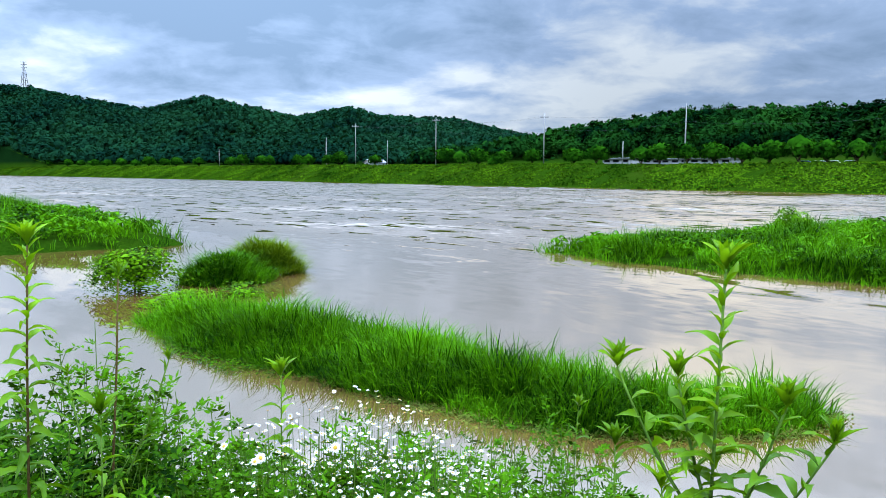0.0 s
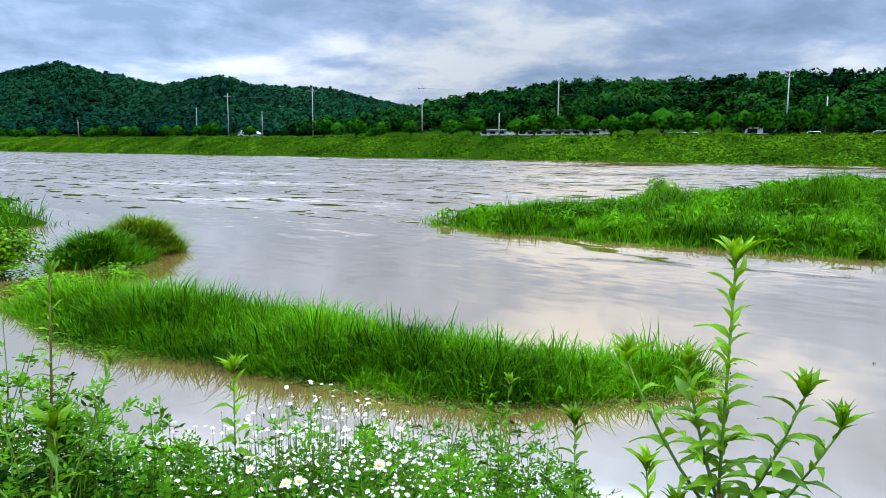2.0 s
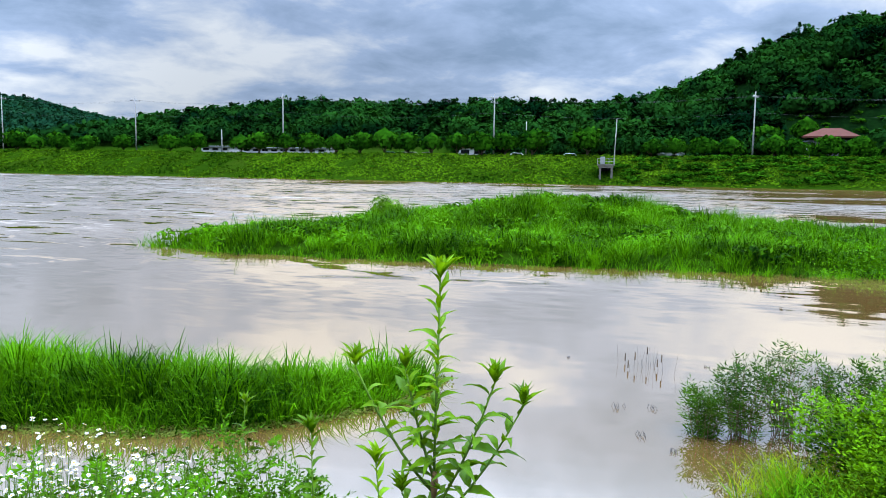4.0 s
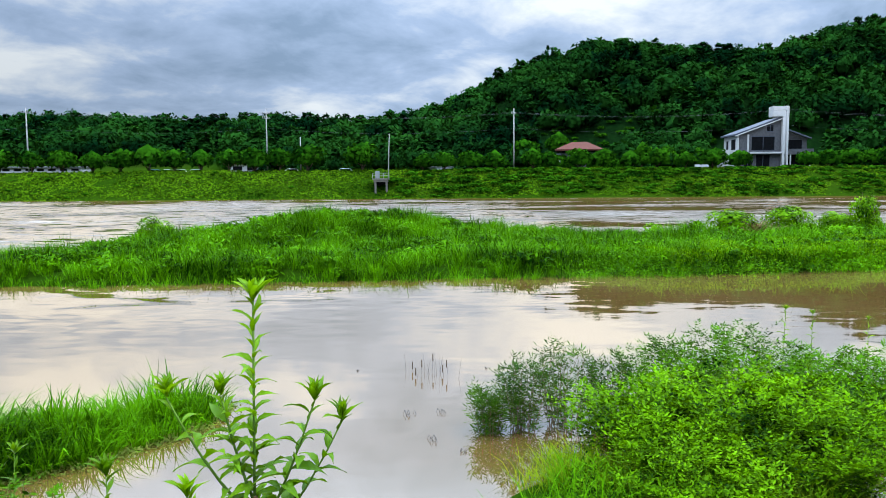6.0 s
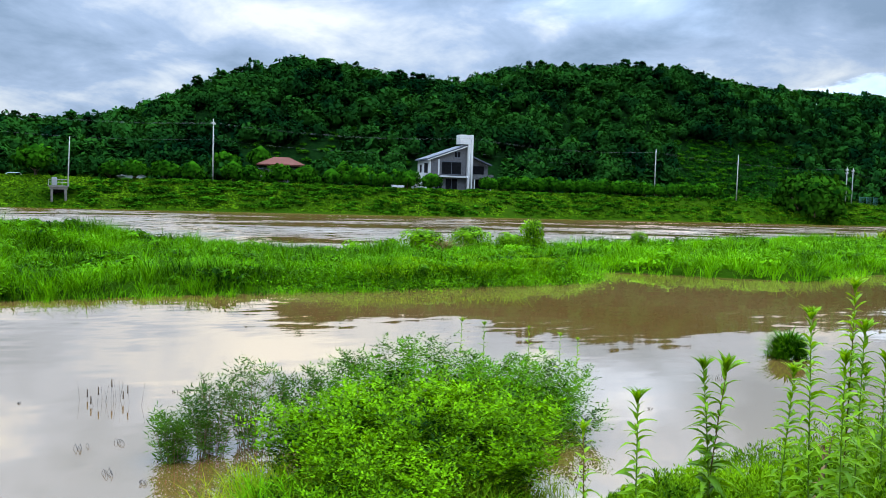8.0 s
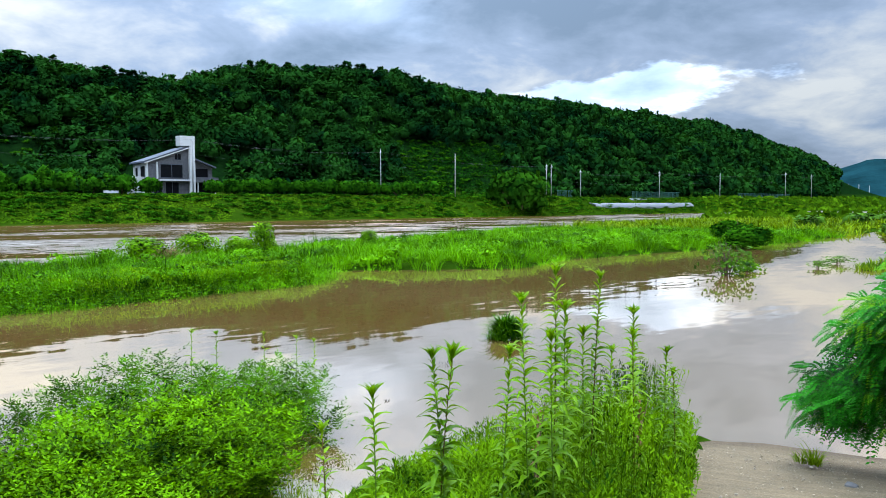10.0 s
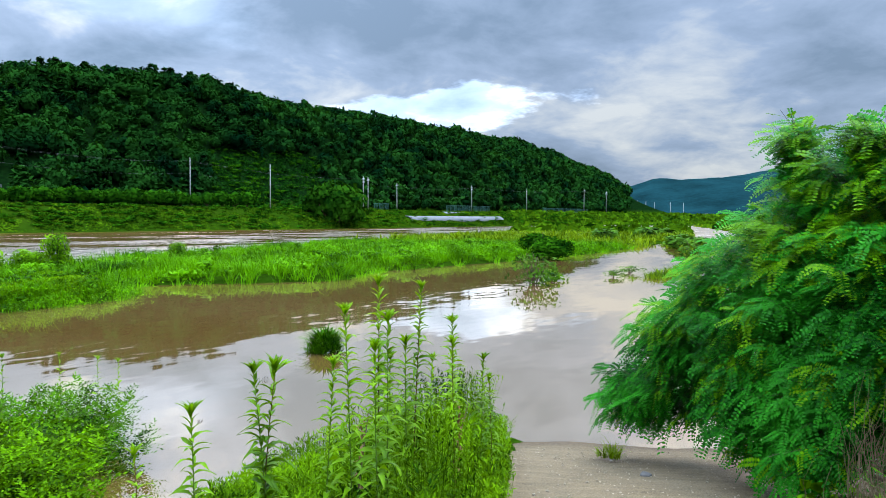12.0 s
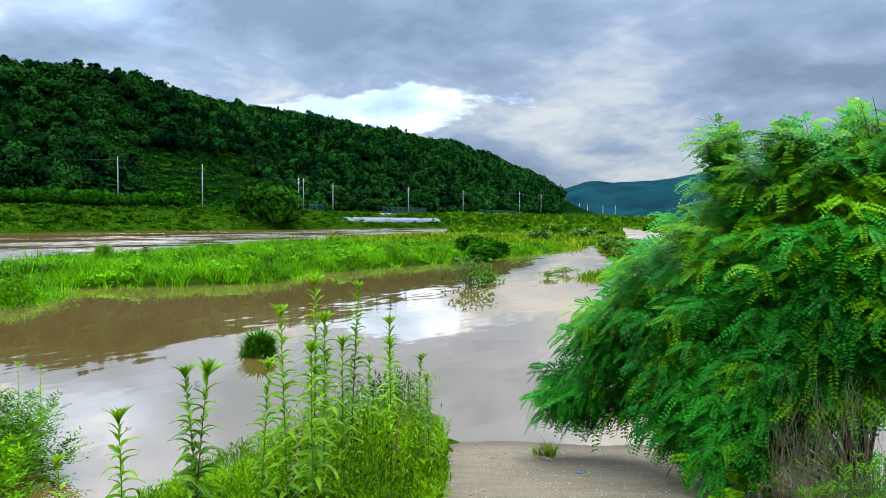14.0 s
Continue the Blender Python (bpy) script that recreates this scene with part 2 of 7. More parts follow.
def water_material():
    """Muddy flood water: brown body, glossy top; choppy in the main stream, nearly calm in the side channel."""
    mat, nt, ln, bsdf = material("muddy_water")
    pos = world_pos(nt)
    rot = nt.nodes.new("ShaderNodeVectorRotate")
    rot.rotation_type = "Z_AXIS"
    rot.inputs["Angle"].default_value = radians(-44)
    ln.new(pos, rot.inputs["Vector"])
    sep = nt.nodes.new("ShaderNodeSeparateXYZ")
    ln.new(rot.outputs[0], sep.inputs[0])
    chop = nt.nodes.new("ShaderNodeMapRange")
    chop.interpolation_type = "SMOOTHSTEP"
    # the channel behind the island is sheltered downstream
    lee = nt.nodes.new("ShaderNodeMapRange")
    ln.new(sep.outputs[1], lee.inputs[0])
    lee.inputs[1].default_value, lee.inputs[2].default_value = -14.0, 6.0
    lee.inputs[3].default_value, lee.inputs[4].default_value = -12.0, 0.0
    open_water = nt.nodes.new("ShaderNodeMath")
    ln.new(sep.outputs[0], open_water.inputs[0])
    ln.new(lee.outputs[0], open_water.inputs[1])
    ln.new(open_water.outputs[0], chop.inputs[0])
    chop.inputs[1].default_value, chop.inputs[2].default_value = 10.0, 24.0
    chop.inputs[3].default_value, chop.inputs[4].default_value = 0.08, 0.72

    def wave(scale, stretch, detail, out=0):
        mp = nt.nodes.new("ShaderNodeMapping")
        mp.inputs["Scale"].default_value = (1, stretch, 1)
        ln.new(rot.outputs[0], mp.inputs[0])
        n = nt.nodes.new("ShaderNodeTexNoise")
        n.inputs["Scale"].default_value, n.inputs["Detail"].default_value = scale, detail
        n.inputs["Roughness"].default_value, n.inputs["Distortion"].default_value = 0.55, 0.5
        ln.new(mp.outputs[0], n.inputs["Vector"])
        return n.outputs[out]

    def vec(op, a, b):
        n = nt.nodes.new("ShaderNodeVectorMath")
        n.operation = op
        for i, v in enumerate((a, b)):
            if isinstance(v, tuple):
                n.inputs[i].default_value = v
            elif v is not None:
                ln.new(v, n.inputs[i])
        return n

    # calmer and rougher lanes
    lane = nt.nodes.new("ShaderNodeMapRange")
    ln.new(wave(0.10, 0.5, 3), lane.inputs[0])
    lane.inputs[1].default_value, lane.inputs[2].default_value = 0.35, 0.65
    lane.inputs[3].default_value, lane.inputs[4].default_value = 0.5, 1.25
    amount = nt.nodes.new("ShaderNodeMath")
    amount.operation = "MULTIPLY"
    ln.new(chop.outputs[0], amount.inputs[0])
    ln.new(lane.outputs[0], amount.inputs[1])
    # the slope of the surface: long waves with ripples on them
    long_ = vec("MULTIPLY", vec("SUBTRACT", wave(0.75, 0.30, 3, 1), (0.5, 0.5, 0.5)).outputs[0], (0.22, 0.14, 0.0))
    short = vec("MULTIPLY", vec("SUBTRACT", wave(2.8, 0.4, 1, 1), (0.5, 0.5, 0.5)).outputs[0], (0.30, 0.20, 0.0))
    # thin steep backs behind the crests
    steep = nt.nodes.new("ShaderNodeMapRange")
    ln.new(wave(0.95, 0.42, 3), steep.inputs[0])
    steep.inputs[1].default_value, steep.inputs[2].default_value = 0.45, 0.34
    steep.inputs[3].default_value, steep.inputs[4].default_value = 0.0, 0.5
    crest = vec("SCALE", None, None)
    crest.inputs[0].default_value = (0.72, 0.69, 0.0)
    only = nt.nodes.new("ShaderNodeMath")
    only.operation = "MULTIPLY"
    ln.new(steep.outputs[0], only.inputs[0])
    ln.new(chop.outputs[0], only.inputs[1])
    ln.new(only.outputs[0], crest.inputs["Scale"])
    chopped = vec("ADD", vec("ADD", long_.outputs[0], short.outputs[0]).outputs[0], crest.outputs[0])
    # normals tilted towards the viewpoint near the origin, to reflect brighter, higher sky
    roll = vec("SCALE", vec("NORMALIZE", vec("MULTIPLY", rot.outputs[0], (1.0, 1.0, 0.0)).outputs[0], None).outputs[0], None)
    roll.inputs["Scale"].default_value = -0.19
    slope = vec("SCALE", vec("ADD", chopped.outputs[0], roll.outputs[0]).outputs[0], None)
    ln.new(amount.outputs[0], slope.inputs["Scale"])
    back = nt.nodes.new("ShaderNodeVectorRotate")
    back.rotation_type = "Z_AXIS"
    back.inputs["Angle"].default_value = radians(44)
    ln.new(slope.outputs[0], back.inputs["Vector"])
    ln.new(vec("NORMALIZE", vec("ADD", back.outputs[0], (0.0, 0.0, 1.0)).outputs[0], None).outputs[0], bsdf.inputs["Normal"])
    silt = noise_node(nt, 0.07, 4, 0.6, None, 1.0)
    col = ramp_node(nt, silt, [(0.35, (0.134, 0.072, 0.018)), (0.65, (0.170, 0.096, 0.032))])
    # white water over the shallows upstream
    shoal = nt.nodes.new("ShaderNodeMapRange")
    shoal.interpolation_type = "SMOOTHSTEP"
    off = nt.nodes.new("ShaderNodeVectorMath")
    off.operation = "DISTANCE"
    squash = nt.nodes.new("ShaderNodeMapping")
    squash.inputs["Scale"].default_value = (1 / 14, 1 / 75, 0)
    ln.new(rot.outputs[0], squash.inputs[0])
    ln.new(squash.outputs[0], off.inputs[0])
    off.inputs[1].default_value = (122 / 14, 105 / 75, 0)
    ln.new(off.outputs["Value"], shoal.inputs[0])
    shoal.inputs[1].default_value, shoal.inputs[2].default_value = 1.0, 0.2
    fleck = nt.nodes.new("ShaderNodeMapRange")
    ln.new(wave(0.5, 0.5, 4), fleck.inputs[0])
    fleck.inputs[1].default_value, fleck.inputs[2].default_value = 0.52, 0.66
    foam = nt.nodes.new("ShaderNodeMath")
    foam.operation = "MULTIPLY"
    ln.new(shoal.outputs[0], foam.inputs[0])
    ln.new(fleck.outputs[0], foam.inputs[1])
    col = mixed(nt, foam.outputs[0], col, (0.8, 0.78, 0.74))
    ln.new(col, bsdf.inputs["Base Color"])
    bsdf.inputs["Roughness"].default_value = 0.03
    bsdf.inputs["IOR"].default_value = 1.6
    # an added mirror layer, warm in tint, that brightens the water's reflections
    gloss_layer = nt.nodes.new("ShaderNodeBsdfGlossy")
    gloss_layer.inputs["Color"].default_value, gloss_layer.inputs["Roughness"].default_value = (1.0, 0.87, 0.74, 1), 0.03
    ln.new(bsdf.inputs["Normal"].links[0].from_socket, gloss_layer.inputs["Normal"])
    over = nt.nodes.new("ShaderNodeMixShader")
    over.inputs[0].default_value = 0.66
    ln.new(bsdf.outputs[0], over.inputs[1])
    ln.new(gloss_layer.outputs[0], over.inputs[2])
    ln.new(over.outputs[0], nt.nodes["Material Output"].inputs[0])
    return mat


GROUND, WATER = ground_material(), water_material()

# ---- plan: the river runs along BANK_U; BANK_N points across it to the far bank ----
TURN = radians(44)
BANK_N = np.array((math.cos(TURN), math.sin(TURN)))
BANK_U = np.array((-math.sin(TURN), math.cos(TURN)))


def across(az, d):
    """The point on the line d metres across the river that lies at the bearing az (degrees) from the near shore."""
    p = BANK_N * d + BANK_U * d * math.tan(radians(az) - TURN)
    return float(p[0]), float(p[1])


def polar(az, r):
    return r * math.cos(radians(az)), r * math.sin(radians(az))


SHORE_AZ = [-180, -150, -120, -90, -60, -45, -35, -25, -18, -5, 5, 11, 16, 25, 35, 42, 50, 60, 75, 90, 105, 120, 150, 180]
SHORE_R = [60, 45, 16, 10, 8.4, 7.8, 7.7, 8.1, 8.45, 8.0, 7.0, 5.8, 6.8, 7.2, 6.6, 5.4, 4.6, 4.2, 4.2, 4.4, 4.9, 6.0, 12, 60]
NEAR_ISLAND = [(-5, 12.6), (-3.7, 10.9), (-2, 9.6), (-.85, 8.7), (.5, 7.7), (1.2, 7.35), (2.5, 7.2), (3.5, 7.35), (4.1, 7.9),
               (3.7, 8.3), (2.9, 8.4), (2.1, 8.6), (1.3, 9.3), (.1, 10.4), (-1, 11.4), (-2.4, 12.4), (-3.6, 12.9), (-4.6, 13.1)]
LEFT_ISLAND = [(-13, 22.2), (-11.6, 24), (-9.7, 25.1), (-8.6, 26.4), (-12, 31), (-18, 38), (-32, 58), (-60, 80), (-60, 40), (-25, 24)]
MID_ISLAND = [(3.3, 25), (5.2, 22.2), (7.2, 20), (9.5, 18.2), (11.5, 16.4), (14.5, 14), (18, 11), (21.5, 8.2), (25.6, 4.9), (27.9, 5.0),
              (29.6, 5.6), (30.8, 4.5), (31, 1), (31.5, -2.5), (36.9, -4.9), (42.6, -11.5), (48, -18), (62, -30), (90, -52), (140, -80),
              (138, -45), (101, -19), (76, -5), (50, 6.5), (41.6, 11.5), (35, 15.5), (28, 18), (27.5, 23), (25, 26.5), (19, 28.5), (13, 28.5), (8, 27.5)]
MARSH = [[(28.5, -15.5), (31, -15.0), (37, -20.5), (44, -25), (43, -27), (35, -21.5), (30, -17)], [(52, -30), (60, -33), (72, -38), (70, -42), (56, -36)],
         [(60, -52), (90, -60), (150, -95), (260, -150), (250, -190), (120, -110), (70, -66)]]


def inside(poly, x, y):
    """How far inside the outline the points lie, in metres (negative outside)."""
    x, y = np.asarray(x, float), np.asarray(y, float)
    ins, best = np.zeros(x.shape, bool), np.full(x.shape, 1e9)
    for (x0, y0), (x1, y1) in zip(poly, poly[1:] + poly[:1]):
        dx, dy = x1 - x0, y1 - y0
        k = np.clip(((x - x0) * dx + (y - y0) * dy) / (dx * dx + dy * dy), 0, 1)
        best = np.minimum(best, np.hypot(x - x0 - k * dx, y - y0 - k * dy))
        if dy:
            ins ^= ((y0 > y) != (y1 > y)) & (x < x0 + (y - y0) * dx / dy)
    return np.where(ins, best, -best)


def step(a, b, x):
    k = np.clip((x - a) / (b - a), 0, 1)
    return k * k * (3 - 2 * k)


def rough(x, y, scale, seed=0.0):
    """Cheap smooth unevenness between -1 and 1."""
    x, y = x / scale + seed * 1.7, y / scale - seed * 2.3
    return (np.sin(x * 1.3 + 1.9 * np.sin(y * .7)) + np.sin(y * 1.7 + 1.3 * np.sin(x * .9 + 1)) + np.sin((x + y) * 2.9 + seed) * .5) / 2.5


# ridge of the wooded hill along the far bank: bearing, height of the ground
RIDGE_AZ = [-26, -24, -21, -17, -11, -1.5, 3.6, 8.5, 17.8, 22, 27, 33, 36, 39.5, 43, 46, 50, 56, 60, 65, 72, 77, 80, 84, 90]
RIDGE_Z = [0, 4, 32, 37, 40.5, 39, 41, 41, 37, 31.5, 31.5, 32.5, 29, 24, 17, 12.5, 11.5, 12.5, 11.5, 12, 12.5, 10.5, 7, 3, 0]
# far hills upstream: bearing, height of the ground at 600 m
FAR_AZ = [76, 80, 84, 87, 89, 92.7, 95, 97, 101, 104.5, 107, 111, 115, 118, 121, 126, 132]
FAR_Z = [10, 24, 24, 31, 36, 35, 33, 39, 32, 41, 49, 39, 45, 51, 53, 47, 37]


def land(x, y):
    x, y = np.asarray(x, float), np.asarray(y, float)
    d = x * BANK_N[0] + y * BANK_N[1]
    s = x * BANK_U[0] + y * BANK_U[1]
    r, az = np.hypot(x, y), np.degrees(np.arctan2(y, x))
    z = np.full(x.shape, -1.2)
    # near shore
    rs = np.interp(az, SHORE_AZ, SHORE_R)
    near = np.where(r < rs, 1.0 * (1 - (r / rs) ** 1.15), -0.14 * (r - rs))
    near = near + np.where(np.abs(az) > 125, 0.03 * np.clip(r - 5, 0, 60), 0) + 0.04 * rough(x, y, 0.7) * (r < rs)
    z = np.maximum(z, near)
    # the verge beside the ramp is level with it
    rt, rw = x * .950 - y * .312, -x * .312 - y * .950
    verge = np.where(rt < 8.62, 1 - np.clip(rt / 8.62, 0, 2) ** 1.15, -.133 * (rt - 8.62)) + .02
    z = np.where((rw > -.7) & (rw < .3) & (rt > -2) & (rt < 9), np.maximum(z, verge - .25 * step(-.2, -.7, rw)), z)
    # islands
    for poly, top in ((NEAR_ISLAND, .10), (LEFT_ISLAND, .35), (MID_ISLAND, .25), *((m, .08) for m in MARSH)):
        k = inside(poly, x, y)
        z = np.maximum(z, np.where(k > -4, -1.2 + (1.2 + top) * step(-2.5, 1.2, k), -1.2))
    z = z + np.where(inside(MID_ISLAND, x, y) > 0, .95 * np.exp(-((x - 19) / 6.5) ** 2 - ((y - 24.5) / 3.2) ** 2), 0)
    # far bank: a sloping embankment, a level road, the flat beyond
    bend = 1.2 * rough(s, s * .3, 17) + .5 * rough(s, s, 5)
    bank = -1.2 + 1.2 * step(124, 134 + bend, d) + 5.2 * np.clip((d - 134 - bend) / 11.5, 0, 1) ** .85
    bank = bank + np.where((d > 134) & (d < 145), .22 * rough(s, d, 1.7, 3), 0)
    z = np.where(d > 120, np.maximum(z, bank), z)
    # wooded hill behind the road
    faz = np.degrees(np.arctan2(d * 0 + (BANK_N * 230)[1] + BANK_U[1] * s, (BANK_N * 230)[0] + BANK_U[0] * s))
    top = np.interp(faz, RIDGE_AZ, RIDGE_Z)
    up = np.sin(np.clip((d - 166) / 64, 0, 1) * math.pi / 2) ** 1.15
    back = 1 - .5 * step(235, 420, d)
    hill = 5.2 + top * up * back * (1 + .07 * rough(s, d, 26, 5) * (top > 3))
    z = np.where(d > 160, np.maximum(z, hill), z)
    # far hills
    fk = np.interp(az, [98, 108, 120], [1.0, 1.15, 1.5])
    ftop = np.interp(az, FAR_AZ, FAR_Z, left=0, right=30) * fk
    fup = step(330, 600, r / fk) * (1 - .35 * step(640, 1000, r / fk)) * step(74, 84, az) * step(160, 130, az)
    z = np.where((r > 300) & (d > 146), np.maximum(z, 5 + ftop * fup * (1 + .10 * rough(x, y, 60, 2) * (fup < .97)) + 24 * rough(az * 9, r * .25, 52, 4) * fup * (1 - fup) * 2), z)
    z = np.where((r > 330) & (d < 124) & (s < -200), np.maximum(z, .6 + 0 * z), z)
    # low land far behind the near shore and upstream
    z = np.where((d < -30), np.maximum(z, .05 * np.clip(-30 - d, 0, 60)), z)
    return z


def stops(*spans):
    out = []
    for a, b, n in spans:
        out += list(np.linspace(a, b, n, endpoint=False))
    return np.array(out + [spans[-1][1]])


def build_mesh(name, verts, faces, mats, smooth=False, index=None):
    """A mesh from vertex rows (the place, and the normal where the row has six numbers) and a list of face arrays."""
    me = bpy.data.meshes.new(name)
    verts = np.asarray(verts, np.float32)
    shade, verts = (verts[:, 3:], np.ascontiguousarray(verts[:, :3])) if verts.shape[1] == 6 else (None, verts)
    me.vertices.add(len(verts))
    me.vertices.foreach_set("co", verts.ravel())
    faces = [np.asarray(f, np.int32) for f in faces if len(f)]
    loops = np.concatenate([f.ravel() for f in faces])
    total = np.concatenate([np.full(len(f), f.shape[1], np.int32) for f in faces])
    me.loops.add(len(loops))
    me.loops.foreach_set("vertex_index", loops)
    me.polygons.add(len(total))
    me.polygons.foreach_set("loop_start", np.concatenate(([0], np.cumsum(total)[:-1])).astype(np.int32))
    me.polygons.foreach_set("use_smooth", np.full(len(total), smooth))
    for m in mats if isinstance(mats, (list, tuple)) else [mats]:
        me.materials.append(m)
    if index is not None:
        me.polygons.foreach_set("material_index", np.asarray(index, np.int32))
    me.update(calc_edges=True)
    me.validate()
    if shade is not None:
        me.polygons.foreach_set("use_smooth", np.full(len(total), True))
        me.normals_split_custom_set_from_vertices(shade / np.maximum(1e-6, np.linalg.norm(shade, axis=1, keepdims=True)))
    return me


def grid_faces(n, m):
    i = (np.arange(n - 1)[:, None] * m + np.arange(m - 1)[None, :]).ravel()
    return np.stack([i, i + 1, i + m + 1, i + m], 1)


def make_ground():
    sv = stops((-4200, -1200, 16), (-1200, -420, 30), (-420, -60, 60), (-60, -14, 40), (-14, 16, 60), (16, 60, 30), (60, 420, 60), (420, 1200, 30), (1200, 4200, 14))
    dv = stops((-4200, -60, 24), (-60, -8, 16), (-8, 34, 84), (34, 124, 18), (124, 148, 26), (148, 166, 7), (166, 240, 20), (240, 700, 36), (700, 1500, 20), (1500, 4300, 18))
    d, s = np.meshgrid(dv, sv, indexing="ij")
    x, y = BANK_N[0] * d + BANK_U[0] * s, BANK_N[1] * d + BANK_U[1] * s
    v = np.stack([x, y, land(x, y)], -1).reshape(-1, 3)
    f = grid_faces(len(dv), len(sv))[:, ::-1]
    ob = new("ground", build_mesh("ground", v, [f], GROUND, True))
    return tagged(ob, "grassy river banks, islands, flat land and wooded hills", "ground", kind="structure")


ground = make_ground()
# the water is one level sheet that the land rises out of
wv = stops((-4200, -300, 8), (-300, 300, 12), (300, 4200, 8))
wx, wy = np.meshgrid(wv, wv, indexing="ij")
water = new("water", build_mesh("water", np.stack([wx, wy, 0 * wx], -1).reshape(-1, 3), [grid_faces(len(wv), len(wv))[:, ::-1]], WATER, True))
tagged(water, "muddy brown river in flood, rippled, reflecting the cloudy sky", "water", kind="structure")



def unit(v):
    return v / np.maximum(1e-9, np.linalg.norm(v, axis=-1, keepdims=True))


def flakes(pos, nrm, size, rg, long=1.5, jitter=0.6):
    """Leaf clumps: one bent, pointed leaf shape at each place, facing roughly along nrm. Returns verts and triangles."""
    n = len(pos)
    nr = unit(nrm + rg.normal(0, jitter, (n, 3)))
    t = unit(np.cross(nr, rg.normal(0, 1, (n, 3))))
    b = np.cross(nr, t)
    size = np.broadcast_to(np.asarray(size, float).reshape(-1, 1), (n, 1)) * rg.uniform(.65, 1.35, (n, 1))
    v = np.stack([pos - t * size * long * .5, pos + b * size * .5 - nr * size * .12, pos + t * size * long * .5 - nr * size * .2, pos - b * size * .5 - nr * size * .12], 1)
    i = np.arange(n)[:, None] * 4
    return v.reshape(-1, 3), np.concatenate([i + [0, 3, 1], i + [1, 3, 2]])


def crown_shape(rg, lobes, per, flat=.8, leaf=.3, spread=.55, long=1.4, low=-.12, soft=.88):
    """A ragged crown about 1 m in radius, made of lobes of leaf clumps; soft: how far the clumps shade as one round lobe."""
    c = unit(rg.normal(0, 1, (lobes, 3))) * rg.uniform(.25, spread, (lobes, 1))
    c[:, 2] = np.abs(c[:, 2]) * .8 + low
    rad = rg.uniform(.34, .60, lobes)
    pos, nrm = [], []
    for k in range(lobes):
        u = unit(rg.normal(0, 1, (per, 3)))
        u[:, 2] = np.where(u[:, 2] < -.5, -u[:, 2], u[:, 2])
        pos.append(c[k] + u * rad[k] * rg.uniform(.72, 1.12, (per, 1)))
        nrm.append(u + [0, 0, .2] + c[k] * .4)
    pos, nrm = np.concatenate(pos), unit(np.concatenate(nrm))
    pos[:, 2] *= flat
    v, f = flakes(pos, nrm, leaf, rg, long, .45)
    own = unit(np.cross(v[1::4] - v[0::4], v[3::4] - v[0::4]))
    own *= np.sign(np.sum(own * nrm, 1, keepdims=True))
    return np.hstack([v, np.repeat(unit(nrm * soft + own * (1 - soft)), 4, 0)]), f


def core_shape(rg, flat=.8, size=.62, detail=1):
    bm = bmesh.new()
    bmesh.ops.create_icosphere(bm, subdivisions=detail, radius=size)
    v = np.array([p.co for p in bm.verts])
    n = unit(v)
    v = v * rg.uniform(.8, 1.15, (len(bm.verts), 1))
    f = np.array([[q.index for q in p.verts] for p in bm.faces])
    bm.free()
    v[:, 2] *= flat
    return np.hstack([v, n]), f


def shaped(v, scale, move=(0, 0, 0)):
    """Scales and moves rows of places and normals."""
    return np.hstack([v[:, :3] * scale + np.asarray(move), unit(v[:, 3:] / np.asarray(scale, float))])


def gathered(pieces):
    vs, fs, n = [], [], 0
    for v, f in pieces:
        vs.append(v)
        fs.append(f + n)
        n += len(v)
    return np.concatenate(vs), np.concatenate(fs)


def scatter_crowns(shapes, x, y, z, radius, rg, tall=1.0):
    parts = []
    for i in range(len(x)):
        v, f = shapes[rg.integers(len(shapes))]
        a = rg.uniform(0, 6.283)
        c, s = math.cos(a), math.sin(a)
        k = radius[i] * rg.uniform(.85, 1.15, 3)
        w = v * np.concatenate([k * [1, 1, tall], [1, 1, 1]])
        parts.append((np.stack([w[:, 0] * c - w[:, 1] * s + x[i], w[:, 0] * s + w[:, 1] * c + y[i], w[:, 2] + z[i],
                                w[:, 3] * c - w[:, 4] * s, w[:, 3] * s + w[:, 4] * c, w[:, 5]], 1), f))
    return gathered(parts)


def forest_shape(rg, lobes, per, leaf, core=.42):
    return gathered([crown_shape(rg, lobes, per, 1.0, leaf), core_shape(rg, 1.0, core)])


def pine_shape(rg, tiers, per, leaf):
    """A pine: flat tiers of dark boughs that get narrower towards a pointed top."""
    pos, nrm = [], []
    for k in range(tiers):
        h = k / (tiers - 1)
        r, a = (1 - .78 * h) * np.sqrt(rg.uniform(.12, 1, per)), rg.uniform(0, 6.283, per)
        pos.append(np.stack([np.cos(a) * r, np.sin(a) * r, -.75 + 1.45 * h - .25 * r * r + rg.normal(0, .05, per)], 1))
        nrm.append(np.stack([np.cos(a) * r * .8, np.sin(a) * r * .8, .75 + 0 * a], 1))
    pos, nrm = np.concatenate(pos), unit(np.concatenate(nrm))
    v, f = flakes(pos, nrm, leaf, rg, 1.5, .3)
    return gathered([(np.hstack([v, np.repeat(nrm, 4, 0)]), f), core_shape(rg, 1.5, .36)])


